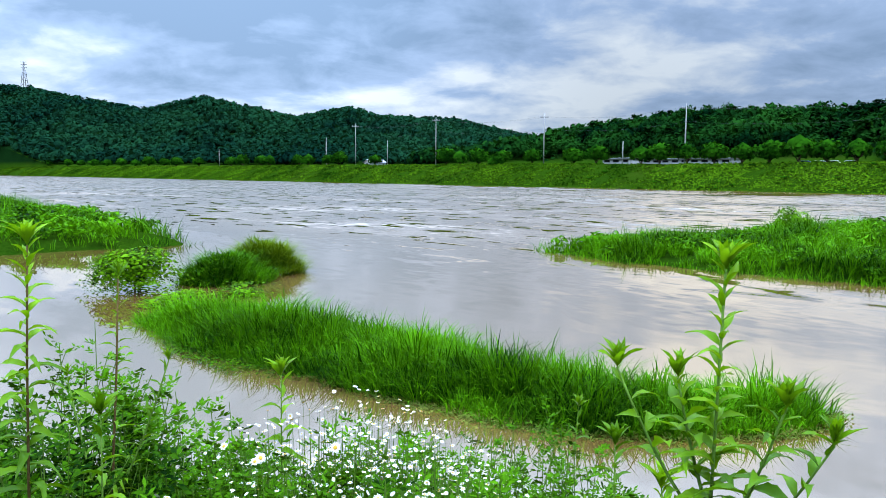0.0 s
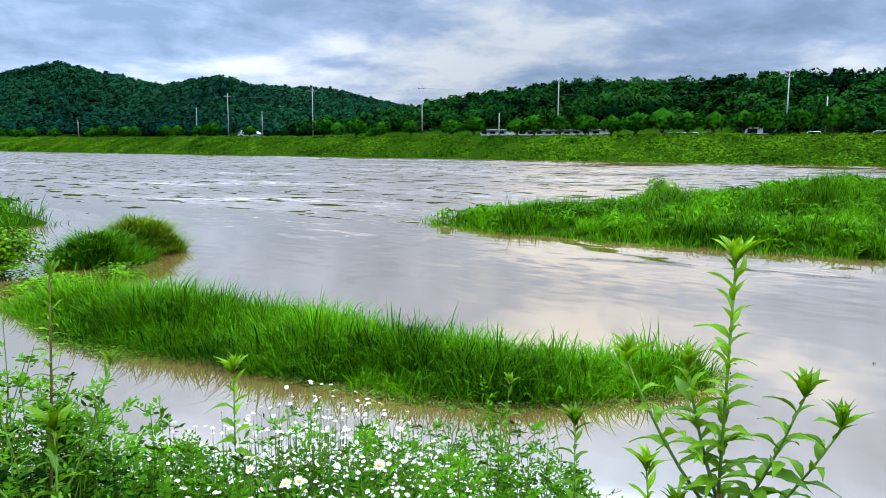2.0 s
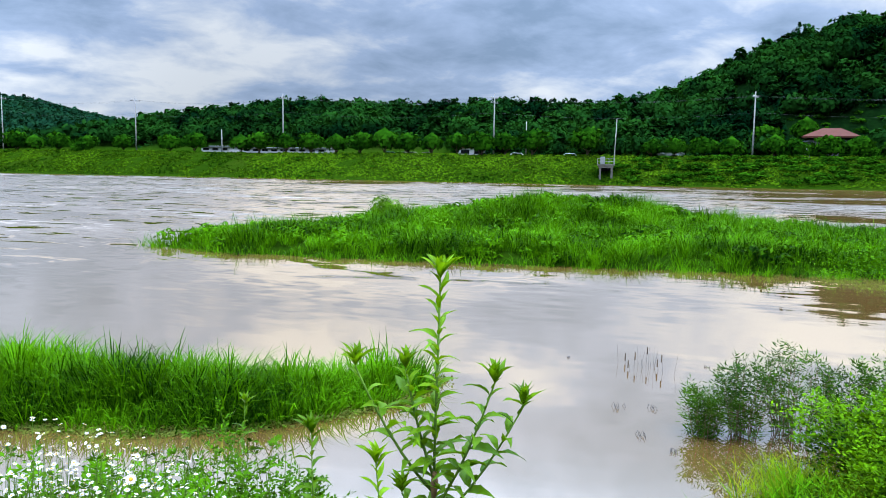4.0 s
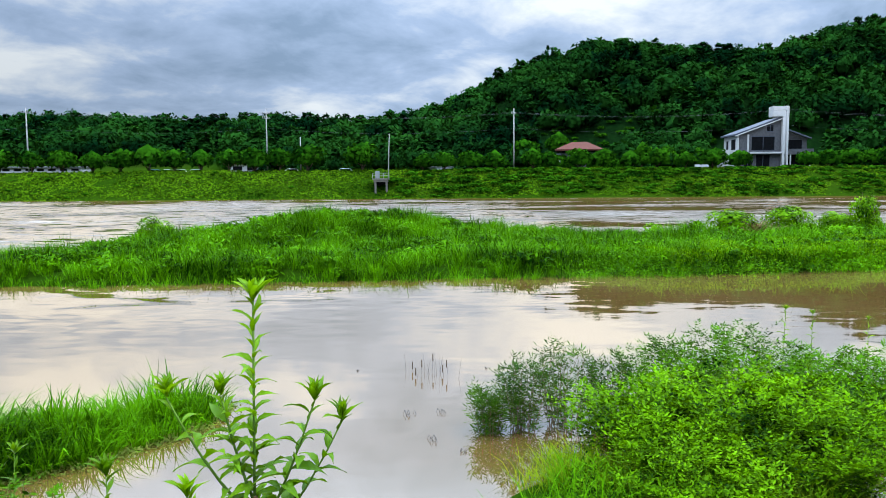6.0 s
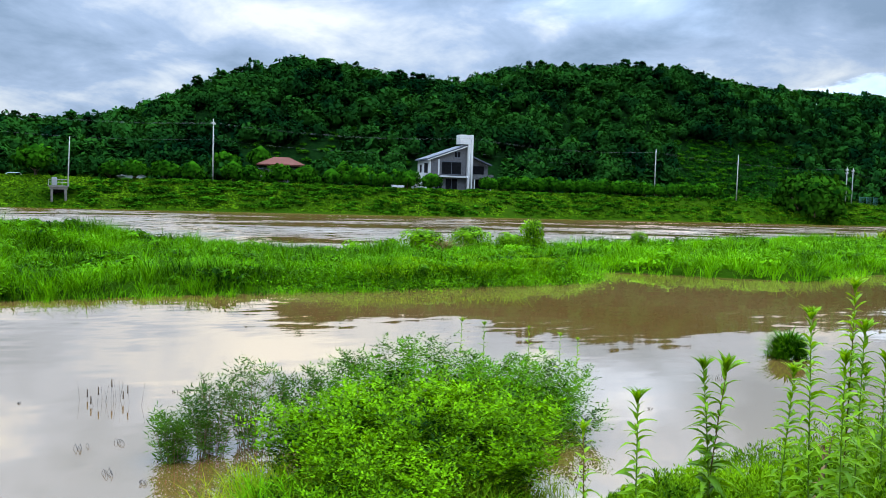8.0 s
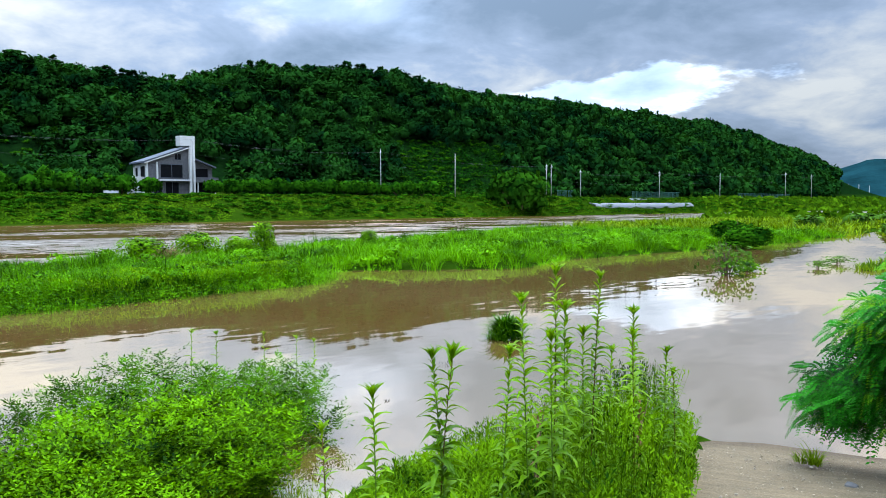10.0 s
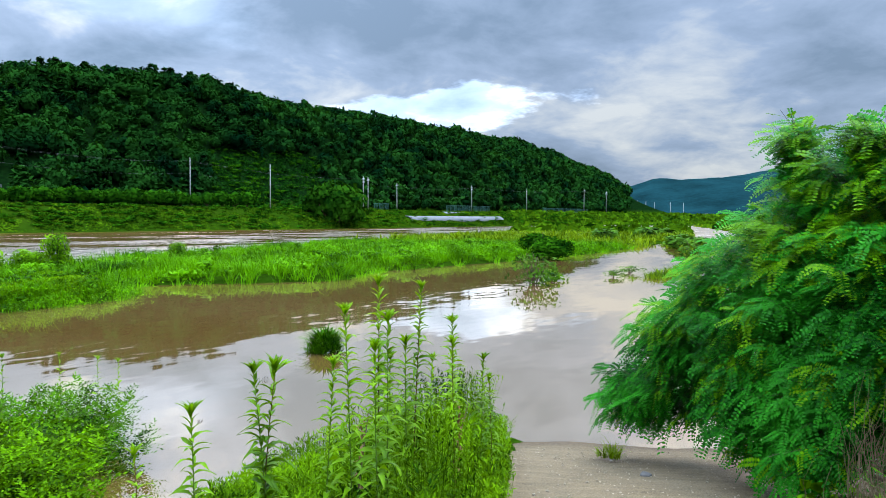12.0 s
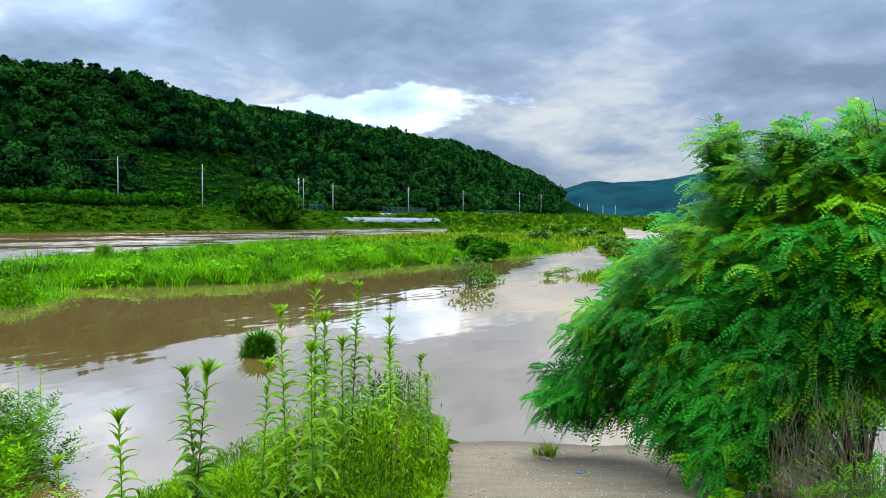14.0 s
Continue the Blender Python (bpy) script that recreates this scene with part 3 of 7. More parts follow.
def make_forest():
    rg = np.random.default_rng(11)
    near = [forest_shape(rg, 9, 33, .16) for _ in range(6)] + [forest_shape(rg, 13, 24, .15) for _ in range(2)] + [pine_shape(rg, 9, 30, .20) for _ in range(3)]
    thin = [forest_shape(rg, 8, 11, .27) for _ in range(6)]
    # near wooded hill
    s0, d0 = np.meshgrid(np.arange(-640, 235, 4.9), np.arange(159, 238, 3.9), indexing="ij")
    s = (s0 + rg.uniform(-2.4, 2.4, s0.shape)).ravel()
    d = (d0 + rg.uniform(-1.8, 1.8, s0.shape)).ravel()
    x, y = BANK_N[0] * d + BANK_U[0] * s, BANK_N[1] * d + BANK_U[1] * s
    z = land(x, y)
    az = np.degrees(np.arctan2(y, x))
    # left open: the building plots, the scrubby clearing beside the road
    ok = (z > 6.0) | (d < 172)
    ok &= ~((d < 165) & ((az > 66) | (az < -4)))
    ok &= ~((az > 17.5) & (az < 24.5) & (d < 178)) & ~((az > 31) & (az < 37) & (d < 180)) & ~((az > 60) & (d < 176))
    ok &= ~((az > -3) & (az < 5.5) & (d < 186)) & (az > -25.2)
    x, y, z, d, s = x[ok], y[ok], z[ok], d[ok], s[ok]
    rad = rg.uniform(3.0, 4.9, len(x)) * np.where(np.abs(s) > 330, 1.2, 1) * np.where(d < 166, .75, 1)
    front = (s > -175) & (s < 150)
    v, f = gathered([scatter_crowns(kinds, x[k], y[k], z[k] + rad[k] * .58, rad[k], rg, 1.05) for kinds, k in ((near, front), (thin, ~front))])
    ob = new("hill_forest", build_mesh("hill_forest", v, [f], FOREST))
    tagged(ob, "dense dark green mixed forest on the hillside", "forest", kind="stuff")
    # far hills upstream
    far = [forest_shape(rg, 5, 9, .36, .5) for _ in range(6)]
    a0, r0 = np.meshgrid(np.arange(76, 124, .46), np.arange(350, 625, 6.8), indexing="ij")
    az, r = (a0 + rg.uniform(-.26, .26, a0.shape)).ravel(), (r0 + rg.uniform(-3.6, 3.6, a0.shape)).ravel()
    r = r * np.interp(az, [98, 108, 120], [1.0, 1.15, 1.5])
    x, y = r * np.cos(np.radians(az)), r * np.sin(np.radians(az))
    z = land(x, y)
    ok = (z > 6.8)
    x, y, z = x[ok], y[ok], z[ok]
    rad = rg.uniform(2.9, 4.8, len(x)) * np.interp(az[ok], [98, 120], [1.0, 1.35])
    v, f = scatter_crowns(far, x, y, z + rad * .55, rad, rg, 1.0)
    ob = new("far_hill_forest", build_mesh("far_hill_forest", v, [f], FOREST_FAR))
    tagged(ob, "green forest covering the far hills, distance haze in its colour", "forest", kind="stuff")


make_forest()


def blades(x, y, z, height, rg, width=.012, lean=.35, curl=.5, steps=((0, 1.0), (.4, .95), (.75, .65))):
    """Grass blades: curved tapering strips; steps: the height and width of each level below the tip."""
    n, k = len(x), len(steps)
    height = np.broadcast_to(np.asarray(height, float), (n,)) * rg.uniform(.6, 1.2, n)
    a, w = rg.uniform(0, 6.283, n), width * rg.uniform(.7, 1.4, n)
    out = np.stack([np.cos(a), np.sin(a), 0 * a], 1)
    side = np.stack([-np.sin(a), np.cos(a), 0 * a], 1)
    tilt, bend = rg.uniform(.05, lean, n), rg.uniform(.1, curl, n)
    base = np.stack([x, y, z], 1)
    rows = []
    for u, wk in steps:
        c = base + out * (height * (tilt * u + bend * u * u))[:, None] + np.array([0, 0, 1]) * (height * (u - .22 * bend * u * u))[:, None]
        rows += [c - side * (w * wk)[:, None], c + side * (w * wk)[:, None]]
    rows.append(base + out * (height * (tilt + bend))[:, None] + np.array([0, 0, 1]) * (height * (1 - .42 * bend))[:, None])
    v = np.stack(rows, 1).reshape(-1, 3)
    i = np.arange(n)[:, None] * (2 * k + 1)
    quads = np.concatenate([i + [2 * j, 2 * j + 1, 2 * j + 3, 2 * j + 2] for j in range(k - 1)])
    return v, [quads, i + [2 * k - 2, 2 * k - 1, 2 * k]]


COARSE = ((0, 1.0), (.55, .85))
FINE = ((0, 1.0), (.4, .95), (.75, .65))


def sow(poly, n, rg, margin=0.0, clump=0.0):
    p = np.array(poly)
    lo, hi = p.min(0) - 1, p.max(0) + 1
    xs, ys = [], []
    have = 0
    while have < n:
        x, y = rg.uniform(lo[0], hi[0], n), rg.uniform(lo[1], hi[1], n)
        k = inside(poly, x, y) > margin
        if clump:
            k &= rg.uniform(0, 1, n) < .35 + .65 * (rough(x, y, clump, 3) > -.2)
        xs.append(x[k])
        ys.append(y[k])
        have += k.sum()
    return np.concatenate(xs)[:n], np.concatenate(ys)[:n]


def tufts(x, y, z, height, per, rg, width, spread, lean=.6, curl=.7, steps=FINE):
    """Tufts of grass: blades that fan out from each root, all of a tuft alike in height and lean."""
    n = len(x)
    a, k = rg.uniform(0, 6.283, (n, per)), np.sqrt(rg.uniform(0, 1, (n, per)))
    px, py = x[:, None] + np.cos(a) * k * spread, y[:, None] + np.sin(a) * k * spread
    wind = rg.normal(0, .35, (n, 1)) + .5 * rough(x, y, 1.1, 2)[:, None]
    ang = a + rg.normal(0, .5, (n, per)) + wind
    hh = np.broadcast_to(np.asarray(height, float), (n,))[:, None] * rg.uniform(.6, 1.25, (n, 1)) * rg.uniform(.6, 1.1, (n, per))
    v, f = blades(px.ravel(), py.ravel(), np.repeat(z, per), hh.ravel(), rg, width, lean, curl, steps)
    c, s = np.cos(ang.ravel()), np.sin(ang.ravel())
    v = v.reshape(len(ang.ravel()), -1, 3)
    root = (v[:, 0] + v[:, 1]) / 2
    tip = v[:, -1] - root
    was = np.arctan2(tip[:, 1], tip[:, 0])
    turn = ang.ravel() - was
    c, s = np.cos(turn)[:, None], np.sin(turn)[:, None]
    o = v - root[:, None, :]
    v = np.stack([o[..., 0] * c - o[..., 1] * s, o[..., 0] * s + o[..., 1] * c, o[..., 2]], -1) + root[:, None, :]
    return v.reshape(-1, 3), f


def grass_patch(name, poly, n, height, width, mat, label, seed, margin=0.0, lean=.6, curl=.75, vary=.25, scale=1.5, per=14, spread=.12, steps=COARSE):
    rg = np.random.default_rng(seed)
    x, y = sow(poly, n // per, rg, margin)
    h = height * (1 + vary * rough(x, y, scale, seed))
    edge = np.clip(inside(poly, x, y) / .5, 0, 1)
    v, f = tufts(x, y, np.maximum(land(x, y), -.12) - .03, h * (.75 + .25 * edge), per, rg, width, spread, lean, curl, steps)
    return tagged(new(name, build_mesh(name, v, f, mat)), label, "grass", kind="stuff")


grass_patch("island_grass", NEAR_ISLAND, 56000, .55, .0072, GRASS, "tall bright green grass on a flooded islet", 21, -.1, .32, .85, .25, .55, 20, .07, FINE)
grass_patch("left_island_grass", LEFT_ISLAND, 34000, .75, .013, GRASS, "tall green grass on a flooded river island", 22, -.2, per=12, spread=.3)
MID_A = [(3.3, 25), (5.2, 22.2), (7.2, 20), (9.5, 18.2), (11.5, 16.4), (14.5, 14), (18, 11), (21.5, 8.2), (25.6, 4.9), (27.9, 5.0), (29.6, 5.6), (31, 10), (28, 18), (27.5, 23), (25, 26.5), (19, 28.5), (13, 28.5), (8, 27.5)]
MID_B = [(29.6, 5.6), (30.8, 4.5), (31, 1), (31.5, -2.5), (36.9, -4.9), (42.6, -11.5), (48, -18), (62, -30), (76, -5), (50, 6.5), (41.6, 11.5), (35, 15.5), (29, 17), (31, 10)]
MID_C = [(62, -30), (90, -52), (140, -80), (138, -45), (101, -19), (76, -5)]
grass_patch("mid_island_grass", MID_A, 96000, .62, .010, GRASS, "lush tall grass on the river island", 23, -.3, .4, .85, .5, 1.1, 20, .14)
grass_patch("mid_island_far_grass", MID_B, 78000, .70, .014, GRASS_LUSH, "bright green tall grass on the river island", 24, -.2, .4, .8, .35, 1.6, 16, .20)
grass_patch("island_tail_grass", MID_C, 16000, .9, .06, GRASS_DRY, "yellowish green grass on the low end of the island", 25, 0, spread=.6)
for i, m in enumerate(MARSH):
    grass_patch("marsh_grass", m, (2600, 2600, 9000)[i], (.4, .7, .9)[i], (.02, .04, .10)[i], GRASS_DRY, "flooded yellowish marsh grass standing in water", 26 + i, 0, spread=(.2, .4, 1.0)[i])



def weed_mounds(name, poly, n, low, high, mat, label, seed, margin=.3, leaf=.115):
    """Rounded clumps of leafy weeds that swell out of the grass."""
    rg = np.random.default_rng(seed)
    shapes = [crown_shape(rg, 5, 19, .8, leaf, .6, 3.0, -.1, .7) for _ in range(6)]
    x, y = sow(poly, n, rg, margin, 2.2)
    rad = rg.uniform(low, high, n)
    v, f = scatter_crowns(shapes, x, y, np.maximum(land(x, y), -.05) + rad * rg.uniform(.15, .5, n), rad, rg, .85)
    tagged(new(name, build_mesh(name, v, [f], mat)), label, "weeds", kind="stuff")


weed_mounds("island_weeds", MID_A, 700, .28, .62, GRASS, "mounds of leafy weeds among the island grass", 911)
weed_mounds("island_weeds", MID_B, 520, .32, .75, GRASS_LUSH, "bright mounds of leafy weeds among the island grass", 912)
weed_mounds("island_weeds", LEFT_ISLAND[:6] + [(-30, 45), (-25, 24)], 340, .35, .8, GRASS, "bushy green weeds on the flooded island", 913)

# ---- helpers for things ----


def part(name, data, mat=None, parent=None, label="", m=None, category="", kind=""):
    """Links a mesh, or a bmesh with its material, as one object under a thing or a part."""
    if isinstance(data, bmesh.types.BMesh):
        me = bpy.data.meshes.new(name)
        data.to_mesh(me)
        data.free()
        me.materials.append(mat)
        data = me
    ob = new(name, data)
    if parent is not None:
        ob.parent = parent
    if m is not None:
        ob.matrix_basis = m
    return tagged(ob, label, category, "", kind)


def thing(name, label, category, m=None, group=""):
    ob = new(name)
    if m is not None:
        ob.matrix_basis = m
    return tagged(ob, label, category, group)


def box(bm, x0, x1, y0, y1, z0, z1, bevel=0.0):
    v = [bm.verts.new((x, y, z)) for z in (z0, z1) for y in (y0, y1) for x in (x0, x1)]
    fs = [bm.faces.new([v[i] for i in q]) for q in ((0, 2, 3, 1), (4, 5, 7, 6), (0, 1, 5, 4), (2, 6, 7, 3), (0, 4, 6, 2), (1, 3, 7, 5))]
    if bevel:
        bmesh.ops.bevel(bm, geom=list({e for f in fs for e in f.edges}), offset=bevel, segments=1, affect="EDGES")
    return bm


def boxes(*rows, bevel=0.0):
    bm = bmesh.new()
    for r in rows:
        box(bm, *r, bevel=bevel)
    return bm


def tube(bm, pts, radii, sides=6, cap=True):
    """A tapering tube along the points."""
    rings = []
    for i, p in enumerate(pts):
        p = Vector(p)
        d = (Vector(pts[min(i + 1, len(pts) - 1)]) - Vector(pts[max(i - 1, 0)])).normalized()
        u = d.cross(Vector((.3, .9, .1))).normalized()
        w = d.cross(u)
        rings.append([bm.verts.new(p + (u * math.cos(k * 2 * math.pi / sides) + w * math.sin(k * 2 * math.pi / sides)) * radii[i]) for k in range(sides)])
    for a, b in zip(rings, rings[1:]):
        for k in range(sides):
            f = bm.faces.new((a[k], a[(k + 1) % sides], b[(k + 1) % sides], b[k]))
            f.smooth = True
    if cap:
        bm.faces.new(rings[0][::-1])
        bm.faces.new(rings[-1])
    return bm


def tubes(*rows, sides=6):
    bm = bmesh.new()
    for pts, radii in rows:
        tube(bm, pts, radii if isinstance(radii, (list, tuple)) else [radii] * len(pts), sides)
    return bm


def prism(bm, outline, y0, y1):
    """An outline in x and z, drawn out from y0 to y1."""
    a = [bm.verts.new((x, y0, z)) for x, z in outline]
    b = [bm.verts.new((x, y1, z)) for x, z in outline]
    n = len(a)
    bm.faces.new(a)
    bm.faces.new(b[::-1])
    for i in range(n):
        bm.faces.new((a[i], b[i], b[(i + 1) % n], a[(i + 1) % n]))
    bmesh.ops.recalc_face_normals(bm, faces=bm.faces)
    return bm


def facing(az, d, z=None, turn=0.0):
    """A pose on the far bank whose x runs to the right and y away from the near shore."""
    x, y = across(az, d)
    z = float(land(np.array([x]), np.array([y]))[0]) if z is None else z
    return pose(x, y, z, 0, 0, az - 90 + turn)


CONCRETE = plain_material("concrete", (0.055, 0.053, 0.046), 0.85, 0, 0.25, 3, 0.01)
POLE = plain_material("pole_concrete", (0.15, 0.15, 0.145), 0.8, 0, 0.12, 1.5)
STEEL = plain_material("galvanised_steel", (0.16, 0.165, 0.17), 0.45, 0.6, 0.15, 4)
WHITE = plain_material("white_paint", (0.25, 0.25, 0.245), 0.6, 0, 0.1, 2)
STONE_WALL = plain_material("grey_stone", (0.046, 0.047, 0.050), 0.85, 0, 0.35, 2.2, 0.03, 0.1)
SLATE = plain_material("slate_roof", (0.034, 0.040, 0.052), 0.6, 0, 0.25, 3, 0, 0.15)
RED_ROOF = plain_material("red_tiles", (0.060, 0.020, 0.014), 0.8, 0, 0.25, 3, 0, 0.05)
DARK = plain_material("dark_opening", (0.0025, 0.0028, 0.0035), 0.6, 0, 0.2, 2, 0, 0.03)
ASPHALT = plain_material("asphalt", (0.05, 0.05, 0.052), 0.9, 0, 0.2, 1)
RUBBER = plain_material("rubber", (0.02, 0.02, 0.02), 0.8, 0, 0.2, 5)
PLASTIC = plain_material("greenhouse_film", (0.045, 0.050, 0.052), 0.6, 0, 0.1, 0.6)
FENCE_GREEN = plain_material("green_mesh_fence", (0.012, 0.055, 0.042), 0.6, 0, 0.2, 2)
CAR_COLOURS = [plain_material("car_paint_" + n, c, 0.3, 0.2, 0.05, 2) for n, c in (("white", (.7, .7, .7)), ("grey", (.25, .27, .3)), ("blue", (.05, .12, .3)))]
WIRE = plain_material("wire", (0.03, 0.03, 0.034), 0.6, 0, 0.1, 2)
PETAL = plain_material("white_petals", (0.36, 0.355, 0.31), 0.6, 0, 0.06, 40)
YOLK = plain_material("yellow_disc", (0.36, 0.22, 0.012), 0.7, 0, 0.2, 60)
GRAVEL = plain_material("gravel", (0.19, 0.155, 0.11), 0.9, 0, 0.35, 8, 0.01)
MUD_LEAF = plain_material("wilted_leaf", (0.14, 0.075, 0.03), 0.8, 0, 0.4, 12)
ALGAE = leaf_material("floating_weed", (0.04, 0.06, 0.008), (0.10, 0.12, 0.02), 1.0, 0.6, 0.2)

# ---- far bank: road, guard rail, vegetation, trees ----
rs_ = np.linspace(-700, 900, 161)
rx = np.concatenate([np.stack([BANK_N[0] * d + BANK_U[0] * rs_, BANK_N[1] * d + BANK_U[1] * rs_, 0 * rs_ + z], 1) for d, z in ((146.6, 4.0), (146.6, 4.24), (153.5, 4.24), (153.5, 4.0))])
road = new("road", build_mesh("road", rx, [grid_faces(4, 161)], ASPHALT))
tagged(road, "narrow asphalt road along the far embankment", "road", kind="structure")


def make_bank_plants():
    rg = np.random.default_rng(31)
    # grass and herbs on the slope
    n = 110000
    s, d = rg.uniform(-420, 560, n), rg.uniform(133.6, 146.2, n)
    x, y = BANK_N[0] * d + BANK_U[0] * s, BANK_N[1] * d + BANK_U[1] * s
    z = land(x, y)
    nrm = np.tile(np.array([-BANK_N[0] * .5, -BANK_N[1] * .5, .8]), (n, 1))
    v, f = flakes(np.stack([x, y, z + .12], 1), nrm, .32, rg, 1.8, .5)
    tagged(new("embankment_grass", build_mesh("embankment_grass", v, [f], LAWN)), "rough yellowish green grass on the embankment", "grass", kind="stuff")
    # shrubs and creepers: scattered upstream of the gauge, a closed cover downstream of it
    shapes = [crown_shape(rg, 5, 21, .7, .20) for _ in range(5)]
    n = 2900
    s, d = rg.uniform(-330, 330, n), rg.uniform(134.8, 146, n)
    az = np.degrees(np.arctan2(BANK_N[1] * d + BANK_U[1] * s, BANK_N[0] * d + BANK_U[0] * s))
    keep = rg.uniform(0, 1, n) < np.where(az < 48, np.where(az < 14, .55, 1.0), .10)
    keep &= ~((az > 48) & (az < 51))
    s, d, az = s[keep], d[keep], az[keep]
    x, y = BANK_N[0] * d + BANK_U[0] * s, BANK_N[1] * d + BANK_U[1] * s
    rad = np.where(az < 48, rg.uniform(1.0, 2.1, len(s)), rg.uniform(.5, 1.3, len(s)))
    v, f = scatter_crowns(shapes, x, y, land(x, y) + rad * .05, rad, rg, .5)
    tagged(new("embankment_shrubs", build_mesh("embankment_shrubs", v, [f], BANKSHRUB)), "dark green shrubs and creepers on the embankment", "shrub", kind="stuff")
    # low scrub along the road and on the open slopes of the hill
    n = 4200
    s, d = rg.uniform(-420, 340, n), rg.uniform(155, 188, n)
    x, y = BANK_N[0] * d + BANK_U[0] * s, BANK_N[1] * d + BANK_U[1] * s
    az = np.degrees(np.arctan2(y, x))
    open_ = ((az > -3) & (az < 5.5)) | ((az > 24.5) & (az < 37) & (d > 163))
    open_ &= ~((az > 17.5) & (az < 24.5)) & ~((az > 31.5) & (az < 36) & (d < 168))
    x, y, d = x[open_], y[open_], d[open_]
    rad = rg.uniform(.9, 1.9, len(x))
    v, f = scatter_crowns(shapes, x, y, land(x, y) + rad * .2, rad, rg, .8)
    tagged(new("hillside_scrub", build_mesh("hillside_scrub", v, [f], BANKSHRUB)), "green scrub and creepers covering the open slope", "shrub", kind="stuff")


make_bank_plants()


def tree_meshes(seed, lobes, per, leaf, mat, flat=.85):
    rg = np.random.default_rng(seed)
    v, f = gathered([crown_shape(rg, lobes, per, flat, leaf, low=-.3), core_shape(rg, flat, .55)])
    crown = build_mesh("crown", v, [f], mat)
    bm = bmesh.new()
    tube(bm, [(0, 0, -1.6), (.02, 0, -1.0), (0, .03, -.5), (.02, 0, 0)], [.085, .065, .05, .03], 7)
    for k in range(5):
        a = k * 1.3 + seed
        tube(bm, [(0, 0, -.75 + .08 * k), (.25 * math.cos(a), .25 * math.sin(a), -.4), (.55 * math.cos(a), .55 * math.sin(a), -.02)], [.035, .025, .012], 5)
    trunk = bpy.data.meshes.new("trunk")
    bm.to_mesh(trunk)
    bm.free()
    trunk.materials.append(BARK)
    return crown, trunk


def make_tree(name, label, meshes, m, radius, group="", category="tree"):
    t = thing(name, label, category, m @ Matrix.Scale(radius, 4), group)
    part("crown", meshes[0], None, t)
    part("trunk", meshes[1], None, t)
    return t


ROW_MESHES = [tree_meshes(40 + k, 11, 90, .16, ROWTREE, .95) for k in range(4)]
rowrg = random.Random(5)
ROW_LEFT = [117, 116, 115.2, 114.4, 113.6, 112.7, 111.8, 110.9, 109.9, 109.1, 107.6, 105.4, 104.6, 103.3, 102.7, 100.6, 99.9, 98.5, 97.7, 89.7, 88.7, 87.3, 85.6, 83.3, 80.3, 78.7]
ROW_MAIN = [75.5, 74.2, 72.3, 70.5, 68.7, 66.9, 65.1, 63.4, 61.6, 59.7, 57.9, 56.1, 54.1, 50.1]
ROW_RIGHT = [45.6, 44.0, 42.0, 40.2, 37.4, 36.1, 34.0, 32.4, 30.3, 28.5, 26.5, 24.7, 23.0, 18.6, 17.2, 15.9, 14.8, 14.0, 12.7, 11.5, 10.3, 9.2, 8.3, 7.2, 6.3, 5.4, 4.4, 3.5, 2.6]
for az_list, rad, lift in ((ROW_LEFT, 3.1, 2.0), (ROW_MAIN, 3.4, 2.3), (ROW_RIGHT, 2.7, 1.7)):
    for az in az_list:
        x, y = across(az, 147.6 if az > 5 else 148.5)
        r = rad * rowrg.uniform(.92, 1.22)
        make_tree("roadside_tree", "young round-crowned roadside tree with dense green leaves", rowrg.choice(ROW_MESHES),
                  pose(x, y, 5.4 + lift * r / rad * rowrg.uniform(.95, 1.1), 0, 0, rowrg.uniform(0, 360)), r, "trees along the far road")
BIG = tree_meshes(60, 16, 260, .09, DEEP, .9)
x, y = across(-3.7, 139)
make_tree("riverside_tree", "large dark green broad tree at the water's edge", BIG, pose(x, y, 6.6), 11.2)
x, y = across(29.5, 158)
for az_, r_ in ((33.0, 2.2), (34.8, 2.4), (36.6, 2.6), (31.6, 2.2)):
    x_, y_ = across(az_, 155)
    make_tree("hillside_tree", "broad green tree behind the road", ROW_MESHES[int(az_) % 4], pose(x_, y_, 6.6, 0, 0, az_ * 31), r_, "trees at the foot of the hill")
POPLAR = tree_meshes(61, 7, 110, .15, BANKSHRUB, 1.5)
make_tree("light_green_tree", "bright green tapering tree beside the red-roofed house", POPLAR, pose(x, y, 8.6), 2.9)
for az, d, z, r in ((95.0, 150, 7.2, 2.6), (86.0, 146, 6.2, 2.6), (38.0, 163, 9.5, 4.4), (35.5, 168, 11.5, 4.2), (28, 164, 8.5, 3.6), (26, 164, 8.5, 3.2)):
    x, y = across(az, d)
    make_tree("hillside_tree", "broad green tree behind the road", ROW_MESHES[int(az) % 4], pose(x, y, z, 0, 0, az * 9), r, "trees at the foot of the hill")


def make_guard_rail():
    rail = thing("guard_rail", "low pale steel guard rail along the far road", "guard rail")
    bm = boxes((-2, 2, -.03, .03, -.16, .16), bevel=.02)
    beam = bpy.data.meshes.new("beam")
    bm.to_mesh(beam)
    bm.free()
    beam.materials.append(STEEL)
    bm = boxes((-.06, .06, -.06, .06, -.9, .1), bevel=.01)
    post = bpy.data.meshes.new("post")
    bm.to_mesh(post)
    bm.free()
    post.materials.append(STEEL)
    for k in range(-58, 68):
        s = k * 4.0
        p = BANK_N * 146.2 + BANK_U * s
        m = pose(p[0], p[1], 4.9, 0, 0, 134)
        part("rail_beam", beam, None, rail, m=m)
        part("rail_post", post, None, rail, m=m @ Matrix.Translation((0, .08, 0)))


make_guard_rail()

